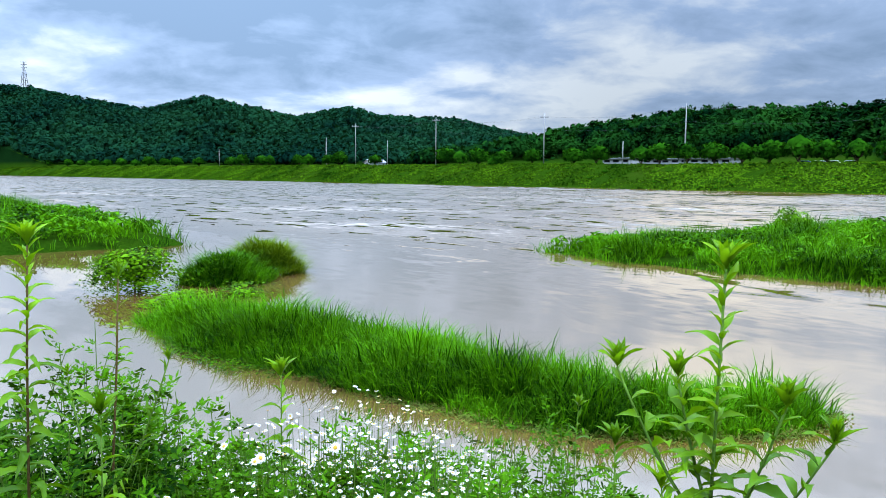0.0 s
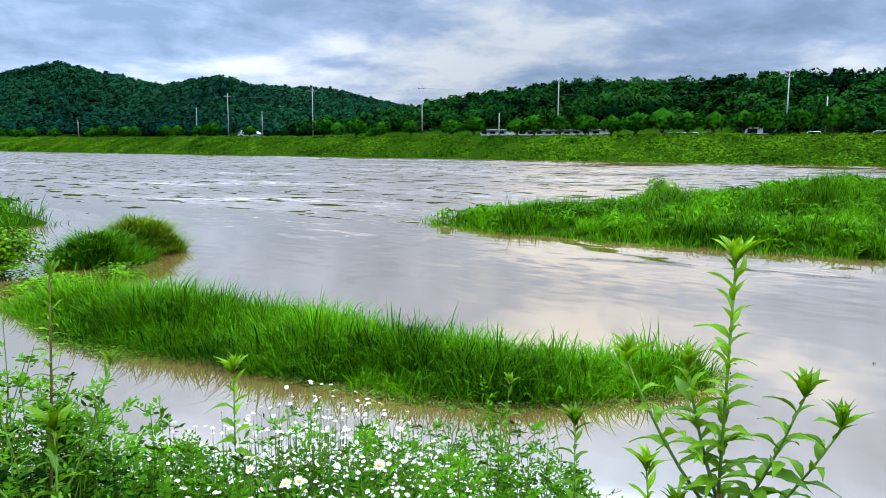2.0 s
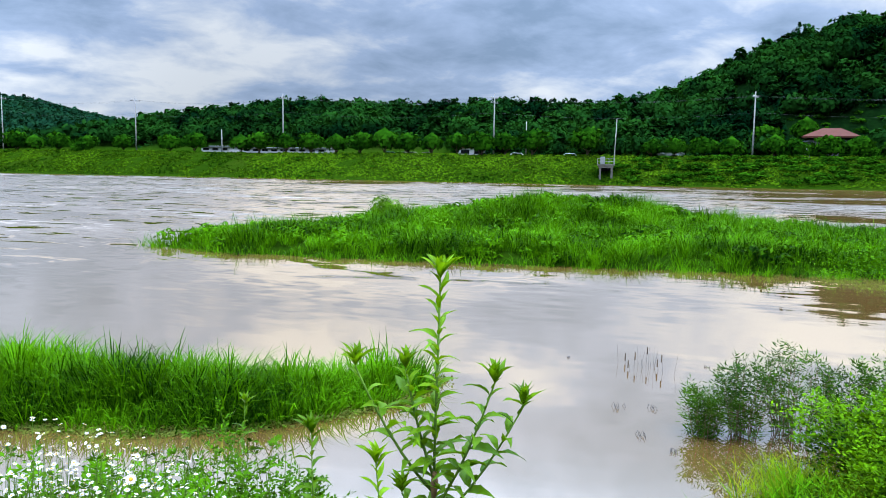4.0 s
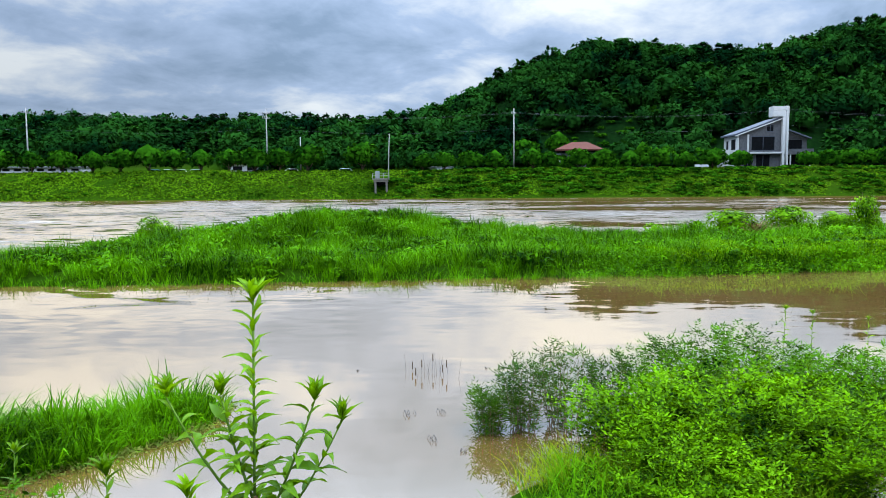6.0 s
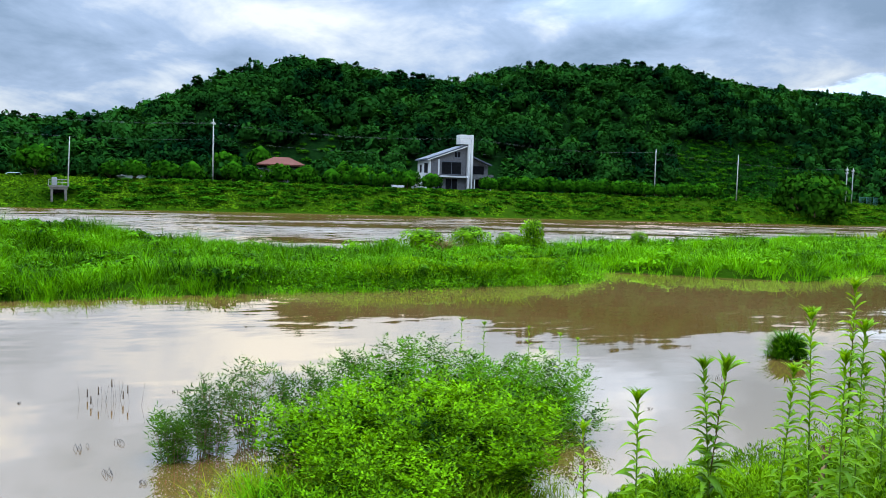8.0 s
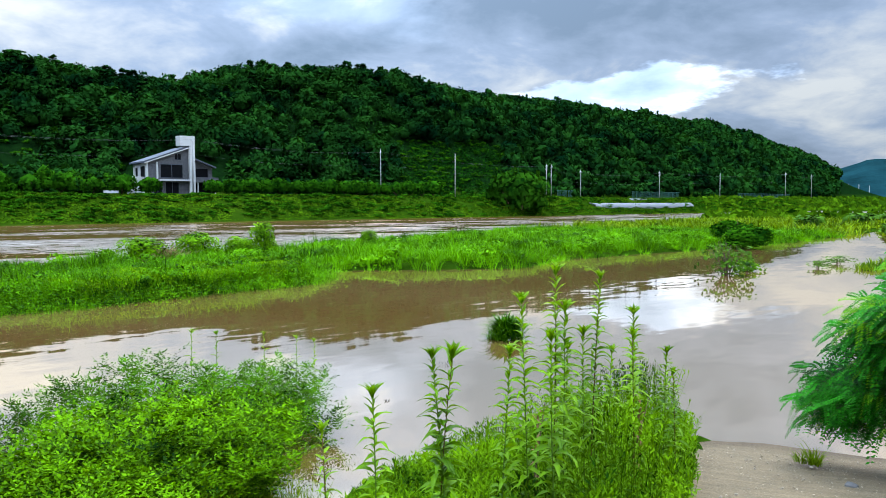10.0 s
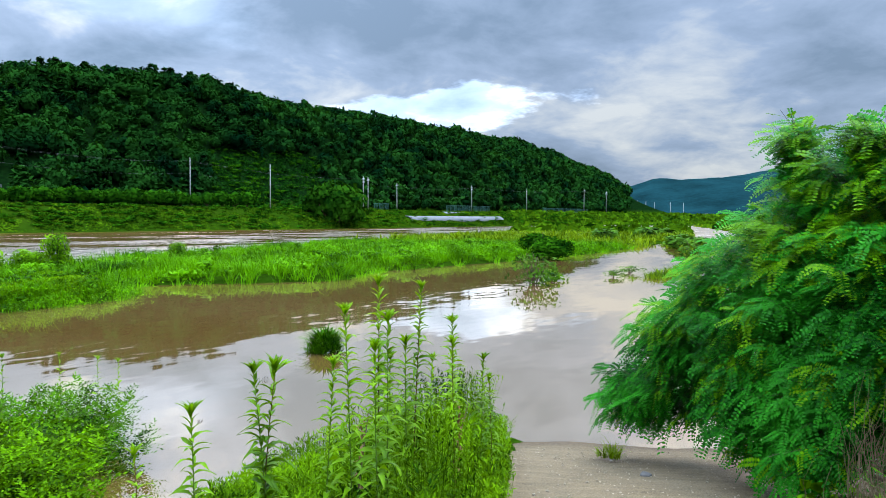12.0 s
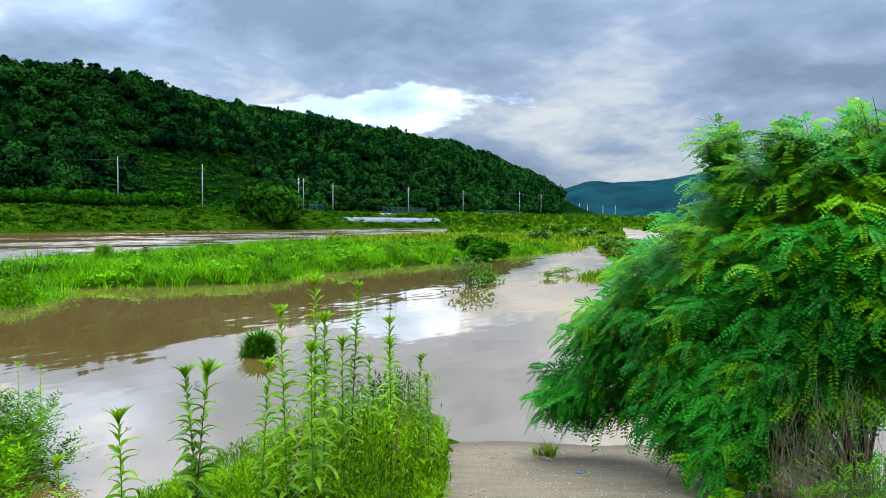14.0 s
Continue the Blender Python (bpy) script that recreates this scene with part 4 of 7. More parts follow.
# ---- utility poles and wires ----
POLES = [(106.2, 150, 12.0, 0), (98.6, 150, 14.5, 0), (96.45, 150, 18.5, 1), (94.1, 154, 13.0, 0), (90.5, 150, 18.7, 1), (82.5, 150, 17.8, 1), (76.8, 152, 10.5, 0), (72.5, 150, 17.9, 1), (57.0, 150, 17.4, 1),
         (54.6, 149, 11.8, 0), (38.8, 150, 17.1, 1), (20.0, 151, 17.4, 1), (6.55, 156, 17.4, 1), (.98, 147.5, 16.5, 0), (-5.8, 150, 15.4, 1), (-6.15, 152, 15.4, 1), (-8.3, 148, 14.0, 1),
         (-13.9, 150, 15.0, 1), (-18.0, 148, 15.1, 0), (-22.2, 150, 17.0, 1), (-23.8, 150, 16.8, 1)]


def utility_pole(az, d, top, arms):
    x, y = across(az, d)
    base = 4.6
    ob = thing("utility_pole", "slender pale concrete utility pole" + (" with a crossarm" if arms else ""), "utility pole", pose(x, y, base, 0, 0, 0), "utility poles along the far road")
    part("shaft", tubes(([(0, 0, 0), (0, 0, (top - base) * .5), (0, 0, top - base)], [.17, .14, .10]), sides=8), POLE, ob)
    if arms:
        turn = Matrix.Rotation(radians(134 + 60), 4, "Z")
        for h in (1.0, 1.9)[:1 + (int(az) % 2)]:
            part("crossarm", boxes((-1.1, 1.1, -.06, .06, -.06, .06)), STEEL, ob, m=Matrix.Translation((0, 0, top - base - h)) @ turn)
            for k in (-.95, -.4, .4, .95):
                part("insulator", tubes(([(0, 0, 0), (0, 0, .16), (0, 0, .3)], [.05, .07, .04])), WHITE, ob, m=Matrix.Translation((0, 0, top - base - h)) @ turn @ Matrix.Translation((k, 0, .05)))
    return (x, y, top - 1.0)


tops = [(p, utility_pole(*p)) for p in POLES]
line = [q for p, q in tops if p[3] and p[0] != -6.15]
wires = thing("power_line", "thin dark overhead wires sagging between the poles", "power line")
for a, b in zip(line, line[1:]):
    for off, drop in ((.9, 0), (-.9, 0), (0, 3.0)):
        pts = []
        for k in range(9):
            u = k / 8
            p = [a[i] + (b[i] - a[i]) * u for i in range(3)]
            pts.append((p[0] + off * BANK_N[0], p[1] + off * BANK_N[1], p[2] + .2 - drop - 4 * 1.1 * u * (1 - u)))
        part("wire", tubes((pts, .008), sides=4), WIRE, wires)

# ---- buildings on the far bank ----


def grey_house():
    """Stone-clad house with a mono-pitch roof rising to a white tower."""
    h = thing("stone_house", "grey stone two-storey house with slate roof and white tower", "house", facing(22.6, 157, 5.3, 20) @ Matrix.Translation((-1.5, 0, 0)))
    w, dp = 8.8, 8.0
    bm = prism(bmesh.new(), [(0, 0), (w, 0), (w, 10.0), (0, 6.8)], 0, dp)
    part("wall", bm, STONE_WALL, h, "grey stone cladding")
    bm = prism(bmesh.new(), [(-.6, 6.62), (w + .1, 10.1), (w + .1, 10.45), (-.6, 6.97)], -.5, dp + .5)
    part("roof", bm, SLATE, h, "dark slate mono-pitch roof")
    part("gable_trim", prism(bmesh.new(), [(-.62, 6.45), (w, 9.92), (w, 10.12), (-.62, 6.65)], -.56, -.42), WHITE, h)
    part("floor_band", boxes((-.2, w, -.9, .02, 2.95, 3.3), bevel=.02), WHITE, h, "white ledge between the storeys")
    part("corner_pier", boxes((-.12, .28, -.1, .3, 0, 6.7)), WHITE, h)
    part("corner_pier", boxes((2.0, 2.35, -.08, .1, 3.3, 6.9)), WHITE, h)
    for x0, x1, z0, z1 in ((2.9, 7.5, 3.7, 6.4), (5.9, 7.2, 7.5, 8.7), (1.4, 3.0, .1, 2.6), (3.9, 6.6, .1, 2.7)):
        win = part("window", boxes((x0, x1, -.03, .12, z0, z1)), DARK, h, "dark window opening")
        part("frame", boxes((x0 - .1, x1 + .1, -.07, -.02, z1, z1 + .12), (x0 - .1, x1 + .1, -.07, -.02, z0 - .12, z0), ((x0 + x1) / 2 - .05, (x0 + x1) / 2 + .05, -.07, -.02, z0, z1)), SLATE, win)
    for y0, y1, z0, z1 in ((1.0, 3.4, 3.8, 6.0), (5.2, 6.4, 4.0, 5.8)):
        part("window", boxes((-.05, .1, y0, y1, z0, z1)), DARK, h, "dark window opening")
    part("side_cladding", boxes((-.03, .0, .3, dp, 0, 6.6)), WHITE, h, "pale side wall")
    part("tower", boxes((w + .02, w + 1.25, -.7, 1.2, 0, 12.4), (w - 2.0, w + 1.27, -.72, 1.6, 10.4, 12.5), bevel=.03), WHITE, h, "white rendered tower")
    bm = prism(bmesh.new(), [(w + 1.25, 0), (w + 6.0, 0), (w + 6.0, 6.1), (w + 1.25, 7.9)], 1.6, dp)
    part("wing_wall", bm, STONE_WALL, h)
    part("wing_roof", prism(bmesh.new(), [(w + 1.2, 7.9), (w + 6.5, 5.9), (w + 6.5, 6.2), (w + 1.2, 8.2)], .6, dp + .4), SLATE, h)
    part("balcony", boxes((w + 1.25, w + 6.6, -.2, 1.6, 2.8, 3.05), (w + 1.25, w + 6.6, -.2, -.1, 3.05, 3.9)), STONE_WALL, h)
    part("wing_opening", boxes((w + 1.6, w + 4.9, 1.5, 1.7, 3.1, 5.8)), DARK, h)
    part("wing_opening", boxes((w + 1.6, w + 5.6, 1.5, 1.7, .1, 2.7)), DARK, h)
    for k in (1.9, 5.8):
        part("post", boxes((w + k, w + k + .25, -.1, .15, 0, 2.8)), WHITE, h)
    part("annex", boxes((-2.4, -.15, 1.0, 5.0, 0, 3.8), bevel=.03), WHITE, h, "pale single-storey annex")
    u = thing("garden_parasol", "white garden parasol beside the stone house", "parasol", facing(24.3, 156, 5.2))
    bm = bmesh.new()
    bmesh.ops.create_cone(bm, segments=8, radius1=1.6, radius2=.05, depth=.7, matrix=Matrix.Translation((0, 0, 2.7)))
    part("canopy", bm, WHITE, u)
    part("pole", tubes(([(0, 0, 0), (0, 0, 2.6)], .04)), STEEL, u)
    for az in (25.6, 25.2):
        t = thing("garden_bench", "small white bench beside the far road", "bench", facing(az, 156, 5.2))
        part("seat", boxes((-.8, .8, -.25, .25, .42, .5), bevel=.01), WHITE, t)
        part("backrest", boxes((-.8, .8, .2, .28, .5, .95), bevel=.01), WHITE, t)
        for k in (-.7, .7):
            part("leg", boxes((k - .05, k + .05, -.22, .22, 0, .42)), WHITE, t)


grey_house()


def red_house():
    h = thing("red_roofed_house", "low house with a red hipped roof among trees", "house", facing(34.0, 161, 5.0))
    part("wall", boxes((-4.2, 4.2, 0, 7, 0, 3.9)), STONE_WALL, h)
    bm = bmesh.new()
    v = [bm.verts.new(p) for p in ((-5, -.8, 4.6), (5, -.8, 4.6), (5, 7.8, 4.6), (-5, 7.8, 4.6), (-1.6, 3.5, 6.3), (1.6, 3.5, 6.3), (-5, -.8, 4.3), (5, -.8, 4.3), (5, 7.8, 4.3), (-5, 7.8, 4.3))]
    for q in ((0, 1, 5, 4), (1, 2, 5), (2, 3, 4, 5), (3, 0, 4), (6, 7, 1, 0), (7, 8, 2, 1), (8, 9, 3, 2), (9, 6, 0, 3), (9, 8, 7, 6)):
        bm.faces.new([v[i] for i in q])
    part("roof", bm, RED_ROOF, h, "red tiled hipped roof")
    part("clerestory", boxes((-3.6, 3.6, -.05, 7.05, 3.9, 4.3)), DARK, h)
    for k in (-2.6, 0, 2.6):
        part("window", boxes((k - .7, k + .7, -.06, .1, 1.2, 2.6)), DARK, h)
    part("porch_roof", prism(bmesh.new(), [(-9.5, 3.0), (-3.8, 3.5), (-3.8, 3.75), (-9.5, 3.2)], -1, 5), SLATE, h, "grey lean-to roof")
    for k in (-9.2, -6.5, -4.2):
        part("post", boxes((k, k + .18, -.9, -.7, 0, 3.1)), WHITE, h)
    part("porch_wall", boxes((-9.0, -4.2, 2.0, 4.8, 0, 3.0)), STONE_WALL, h)


red_house()


def gauge_station():
    g = thing("river_gauge", "weathered concrete river gauge platform on columns with railing", "gauge station", facing(48.75, 137.5, 0.0))
    part("deck", boxes((-1.5, 1.5, -1.2, 2.2, 3.35, 3.6), bevel=.02), CONCRETE, g)
    part("sill", boxes((-1.3, 1.3, -1.0, 2.0, 2.95, 3.35)), CONCRETE, g)
    for x in (-1.15, .85):
        for y in (-.95, 1.5):
            part("column", boxes((x, x + .35, y, y + .35, -1.0, 2.95)), CONCRETE, g)
    # added panel whose near-black colour is the shade below the deck
    part("shade_panel", boxes((-1.2, 1.2, 1.9, 2.2, -1, 3.0)), DARK, g, "near-black panel for the shade below the deck")
    for z in (4.05, 4.5):
        part("rail", boxes((-1.5, 1.5, -1.2, -1.14, z, z + .07), (-1.5, -1.44, -1.2, 2.2, z, z + .07), (1.44, 1.5, -1.2, 2.2, z, z + .07)), STEEL, g)
    for x in (-1.47, -.5, .5, 1.47):
        part("rail_post", boxes((x - .04, x + .04, -1.2, -1.12, 3.6, 4.55)), STEEL, g)
    part("instrument_box", boxes((-1.0, -.2, .2, .8, 3.6, 4.9), bevel=.03), STEEL, g)
    part("mast", tubes(([(1.35, .6, 3.4), (1.5, .6, 8), (1.62, .6, 11.6)], [.11, .09, .07]), sides=8), POLE, g)


gauge_station()


def farm_shed(az, d, w, dp, hgt, label, roof, turn=0):
    h = thing("farm_shed", label, "shed", facing(az, d, 4.6, turn))
    part("wall", prism(bmesh.new(), [(-w / 2, 0), (w / 2, 0), (w / 2, hgt * .65), (0, hgt), (-w / 2, hgt * .65)], 0, dp), WHITE, h)
    for sgn in (-1, 1):
        part("roof", prism(bmesh.new(), [(sgn * (w / 2 + .3), hgt * .62), (0, hgt + .02), (0, hgt + .14), (sgn * (w / 2 + .3), hgt * .62 + .12)], -.3, dp + .3), roof, h)
    part("door", boxes((-w * .15, w * .15, -.04, .05, 0, hgt * .55)), DARK, h)


farm_shed(95.6, 152, 3.6, 6.0, 2.5, "small white farm shed with a grey gabled roof", STEEL, -55)
farm_shed(44.0, 158, 3.6, 4.0, 2.0, "low roadside shed with a pale roof", STEEL, 20)


def long_building(az0, az1, d, z, tall, label, roof):
    x0, y0 = across(az0, d)
    x1, y1 = across(az1, d)
    ln = math.hypot(x1 - x0, y1 - y0)
    h = thing("long_building", label, "building", pose(x0, y0, z, 0, 0, math.degrees(math.atan2(y1 - y0, x1 - x0))))
    part("wall", boxes((0, ln, 0, 5, 0, tall)), WHITE, h)
    part("roof", boxes((-.3, ln + .3, -.4, 5.4, tall, tall + .25), bevel=.03), roof, h)
    n = max(2, int(ln / 2.2))
    for k in range(n):
        u = (k + .18) * ln / n
        part("window", boxes((u, u + ln / n * .64, -.04, .06, tall * .35, tall * .8)), DARK, h)


long_building(78.2, 76.3, 157, 5.4, 1.2, "long low white building with a row of dark windows", STEEL)
long_building(75.4, 69.4, 158, 5.4, 1.0, "long low white building behind the roadside trees", STEEL)
long_building(59.6, 57.6, 157, 4.9, 1.9, "low roadside hut with a faded red roof", RED_ROOF)


def parked_car(az, d, paint, turn=0):
    c = thing("parked_car", "small car parked on the far road", "car", facing(az, d, 4.24, turn), "cars on the far road")
    bm = prism(bmesh.new(), [(-2.1, .35), (2.1, .35), (2.15, .8), (1.2, .95), (.7, 1.45), (-1.0, 1.48), (-1.7, .98), (-2.15, .9)], -.85, .85)
    bmesh.ops.bevel(bm, geom=bm.edges[:], offset=.06, segments=1, affect="EDGES")
    part("body", bm, paint, c)
    part("side_window", boxes((-1.3, .75, -.87, -.83, .98, 1.36)), DARK, c)
    for x in (-1.35, 1.35):
        for y in (-.8, .8):
            w = part("wheel", tubes(([(x, y - .1, .32), (x, y + .1, .32)], .32), sides=12), RUBBER, c)
            part("rim", tubes(([(x, y - .12, .32), (x, y + .12, .32)], .18), sides=10), STEEL, w)


for az, k in ((64.7, 2), (63.0, 0), (61.9, 1), (55.2, 0), (63.8, 0), (51.3, 1)):
    parked_car(az, 150.5, CAR_COLOURS[k], 6)


def greenhouse(az0, az1, d, z, r, label):
    x0, y0 = across(az0, d)
    x1, y1 = across(az1, d)
    ln = math.hypot(x1 - x0, y1 - y0)
    g = thing("greenhouse", label, "greenhouse", pose(x0, y0, z, 0, 0, math.degrees(math.atan2(y1 - y0, x1 - x0))))
    prof = [(r * 1.3 * math.cos(math.pi * k / 10), r * math.sin(math.pi * k / 10)) for k in range(11)]
    bm = bmesh.new()
    rows = [[bm.verts.new((u, -p, q)) for p, q in prof] for u in np.linspace(0, ln, 24)]
    for a, b in zip(rows, rows[1:]):
        for k in range(10):
            bm.faces.new((a[k], b[k], b[k + 1], a[k + 1])).smooth = True
    bm.faces.new(rows[0])
    bm.faces.new(rows[-1][::-1])
    part("film", bm, PLASTIC, g)
    for u in np.linspace(0, ln, 9):
        part("hoop", tubes(([(u, -p * 1.01, q * 1.02) for p, q in prof], .05), sides=4), STEEL, g)


greenhouse(-9.0, -15.9, 140.5, 1.5, 2.0, "long white plastic tunnel greenhouse by the river")
greenhouse(-6.5, -14.5, 146, 3.6, 1.4, "low white plastic tunnel behind another greenhouse")


def mesh_fence(az0, az1, d, z):
    x0, y0 = across(az0, d)
    x1, y1 = across(az1, d)
    ln = math.hypot(x1 - x0, y1 - y0)
    f = thing("mesh_fence", "dark green mesh fence along the foot of the hill", "fence", pose(x0, y0, z, 0, 0, math.degrees(math.atan2(y1 - y0, x1 - x0))))
    n = int(ln / 2.5)
    for k in range(n):
        u = k * ln / n
        part("panel", boxes(*[(u + .1 + j * .35, u + .17 + j * .35, -.02, .02, .1, 2.9) for j in range(6)], (u, u + ln / n, -.02, .02, 2.7, 2.8), (u, u + ln / n, -.02, .02, .3, .4)), FENCE_GREEN, f)
        part("post", boxes((u - .05, u + .05, -.05, .05, 0, 3.0)), FENCE_GREEN, f)


mesh_fence(-12.0, -15.3, 156, 4.8)
mesh_fence(-19.2, -22.5, 156, 4.8)
mesh_fence(-6.6, -7.8, 156, 4.8)


def lattice_pylon(x, y, z, tall):
    p = thing("lattice_pylon", "steel lattice power pylon on the hilltop", "pylon", pose(x, y, z))
    w = tall * .1
    legs = [((sx * w, sy * w, 0), (sx * .2, sy * .2, tall)) for sx in (-1, 1) for sy in (-1, 1)]
    for a, b in legs:
        part("leg", tubes(([a, b], [.25, .15]), sides=4), STEEL, p)
    for k in range(5):
        u, q = k / 5, (k + 1) / 5
        for sx, sy, tx, ty in ((-1, -1, 1, -1), (1, -1, 1, 1), (1, 1, -1, 1), (-1, 1, -1, -1)):
            wu, wq = w + (.2 - w) * u, w + (.2 - w) * q
            part("brace", tubes(([(sx * wu, sy * wu, tall * u), (tx * wq, ty * wq, tall * q)], .12), sides=4), STEEL, p)
    for h in (.75, .87, .97):
        part("arm", boxes((-tall * .12, tall * .12, -.15, .15, tall * h - .15, tall * h + .15)), STEEL, p)


lattice_pylon(*polar(118.35, 600), 60, 17)
lattice_pylon(*polar(97.4, 600), 43, 11)
# mountains far downstream; the blue of distance haze is in their base colour
ma, mr = np.meshgrid(np.arange(-110, -12, .5), np.array([1300, 1500, 1700, 1900, 2050, 2150, 2300, 2600]), indexing="ij")
mh = np.interp(ma, [-110, -75, -60, -48, -40, -36, -32, -29, -27, -25, -23, -20, -15], [60, 70, 105, 100, 128, 126, 112, 98, 102, 86, 70, 50, 0])
mx, my = mr * np.cos(np.radians(ma)), mr * np.sin(np.radians(ma))
mz = 1 + (mh + 5 * rough(mx, my, 110, 1) + 3 * rough(mx, my, 40)) * step(1250, 2100, mr) * (1 + .22 * rough(mx, my, 160, 7) * (1 - step(1900, 2080, mr)))
far_hills = new("far_mountains", build_mesh("far_mountains", np.stack([mx, my, mz], -1).reshape(-1, 3), [grid_faces(ma.shape[0], 8)], plain_material("hazed_woods", (0.0032, 0.0165, 0.019), 0.95, 0, 0.5, 0.012, 0.0, 0.0), True))
tagged(far_hills, "wooded mountains far downstream, distance haze in their colour", "mountains", kind="structure")
# far plain: a low levee road with a pale barrier, a hall and poles
lv = thing("levee_barrier", "pale concrete barrier on a distant levee", "barrier")
for k in range(24):
    az0, az1 = -27 - k * .9, -27 - (k + 1) * .9
    x0, y0 = polar(az0, 640)
    x1, y1 = polar(az1, 640)
    part("segment", boxes((0, math.hypot(x1 - x0, y1 - y0) - .3, -.3, .3, 0, 2.2)), CONCRETE, lv, m=pose(x0, y0, 2.2, 0, 0, math.degrees(math.atan2(y1 - y0, x1 - x0))))
for az, r in ((-25.2, 560), (-26.0, 620), (-26.6, 640), (-27.2, 690), (-28.3, 700), (-29.2, 720)):
    x, y = polar(az, r)
    ob = thing("utility_pole", "slender pale concrete utility pole in the distance", "utility pole", pose(x, y, .5), "utility poles along the far road")
    part("shaft", tubes(([(0, 0, 0), (0, 0, 17)], [.3, .2]), sides=6), POLE, ob)
for az, r, w in ((-27.6, 760, 14), (-29.0, 800, 20), (-30.8, 820, 26)):
    x, y = polar(az, r)
    ob = thing("farm_hall", "pale low hall on the distant plain", "building", pose(x, y, .5, 0, 0, az - 90))
    part("wall", boxes((-w / 2, w / 2, 0, 8, 0, 6)), WHITE, ob)
    part("roof", prism(bmesh.new(), [(-w / 2 - .5, 6), (w / 2 + .5, 6), (0, 8.5)], -.4, 8.4), STEEL, ob)

# ---- shrubs and plants on the islands ----


def twig_bundle(rg, n, height, spread, radius=.012):
    rows = []
    for _ in range(n):
        a, k = rg.uniform(0, 6.283), rg.uniform(.1, 1) * spread
        top = np.array([math.cos(a) * k, math.sin(a) * k, height * rg.uniform(.6, 1)])
        mid = top * [.4, .4, .55] + rg.normal(0, .06 * height, 3)
        rows.append(([(0, 0, -.3), tuple(mid), tuple(top)], [radius, radius * .7, radius * .3]))
    return rows


def island_shrub(name, label, x, y, r, tall, mat, seed, leaf=.14, per=70, lobes=7, z=None, twigs=6):
    rg = np.random.default_rng(seed)
    z = max(0.0, float(land(np.array([x]), np.array([y]))[0])) if z is None else z
    v, f = crown_shape(rg, lobes, per, 1, leaf, .6, 1.7)
    v = shaped(v, [r, r, tall * .62], [0, 0, tall * .34])
    w, g = crown_shape(rg, lobes, per // 2, 1, leaf, .6, 1.7)
    v, f = gathered([(v, f), (shaped(w, [r * .9, r * .9, tall * .35], [0, 0, tall * .16]), g)])
    ob = thing(name, label, "shrub", pose(x, y, z, 0, 0, seed * 40))
    part("foliage", build_mesh("foliage", v, [f], mat), None, ob)
    part("stem", tubes(*twig_bundle(rg, twigs, tall * .8, r * .6, .012 + .006 * r), sides=5), BARK, ob)
    return ob


for i, (x, y, r, t) in enumerate(((31.8, 13.6, 1.35, 1.55), (34.5, 12.2, 1.25, 1.7), (37.5, 11.2, 1.0, 1.3), (36.8, 9.9, .8, 2.3), (45.0, 5.8, .7, 1.25), (12.4, 27.3, .7, 1.25), (13.2, 27.6, .5, .9))):
    island_shrub("island_shrub", "leafy green shrub standing among the island grass", x, y, r * 1.1, t, SHRUB, 70 + i, .065, 230)
island_shrub("dark_shrub", "dark green rounded shrub at the water's edge", 46.5, -16.8, 2.1, 1.7, BANKSHRUB, 80, .08, 330)
island_shrub("dark_shrub", "dark green rounded shrub at the water's edge", 49.5, -17.5, 1.7, 1.9, BANKSHRUB, 81, .09, 240)
island_shrub("flooded_shrub", "sparse willow shrub standing in flood water", 28.6, -9.9, 1.3, 1.9, WILLOW, 82, .09, 34, 6, -.2, 16)
island_shrub("flooded_shrub", "small leafy shrub in flood water", 30.2, -11.2, .9, .8, SHRUB, 83, .12, 40, 6, -.1)
island_shrub("flooded_shrub", "sparse grey green shrub on the marsh", 40.5, -23.6, 1.1, 1.8, WILLOW, 84, .1, 40, 6, 0)
island_shrub("flooded_shrub", "low weeds standing in flood water", 31.5, -14.6, .7, .5, SHRUB, 85, .1, 40, 5, 0)
island_shrub("flooded_shrub", "low weeds standing in flood water", 33.8, -16.5, .9, .5, SHRUB, 86, .1, 40, 5, 0)
island_shrub("flooded_shrub", "leafy green shrub half under water", -6.5, 16.1, 1.25, 1.25, BUSH, 88, .05, 330, 9, -.05)
island_shrub("flooded_shrub", "low creeping weeds at the water's edge", -5.0, 14.2, 1.0, .45, BUSH, 89, .07, 90, 7, -.05)
island_shrub("flooded_shrub", "low creeping weeds at the water's edge", -4.2, 15.6, .8, .4, BUSH, 90, .07, 80, 7, -.05)
island_shrub("flooded_shrub", "sparse reddish weeds standing in water", -8.0, 18.2, .6, .7, WILLOW, 91, .06, 30, 5, -.05)
for i, (x, y, h) in enumerate(((57, -33, 1.6), (62, -35, 1.4), (66, -37, 1.5), (70, -39, 1.6), (78, -34, 2.0), (88, -44, 2.0), (95, -50, 2.2))):
    island_shrub("marsh_shrub", "yellowish green reeds and shrubs on the marsh", x, y, 1.6 + .1 * i, h, WILLOW, 100 + i, .2, 60, 6, 0)
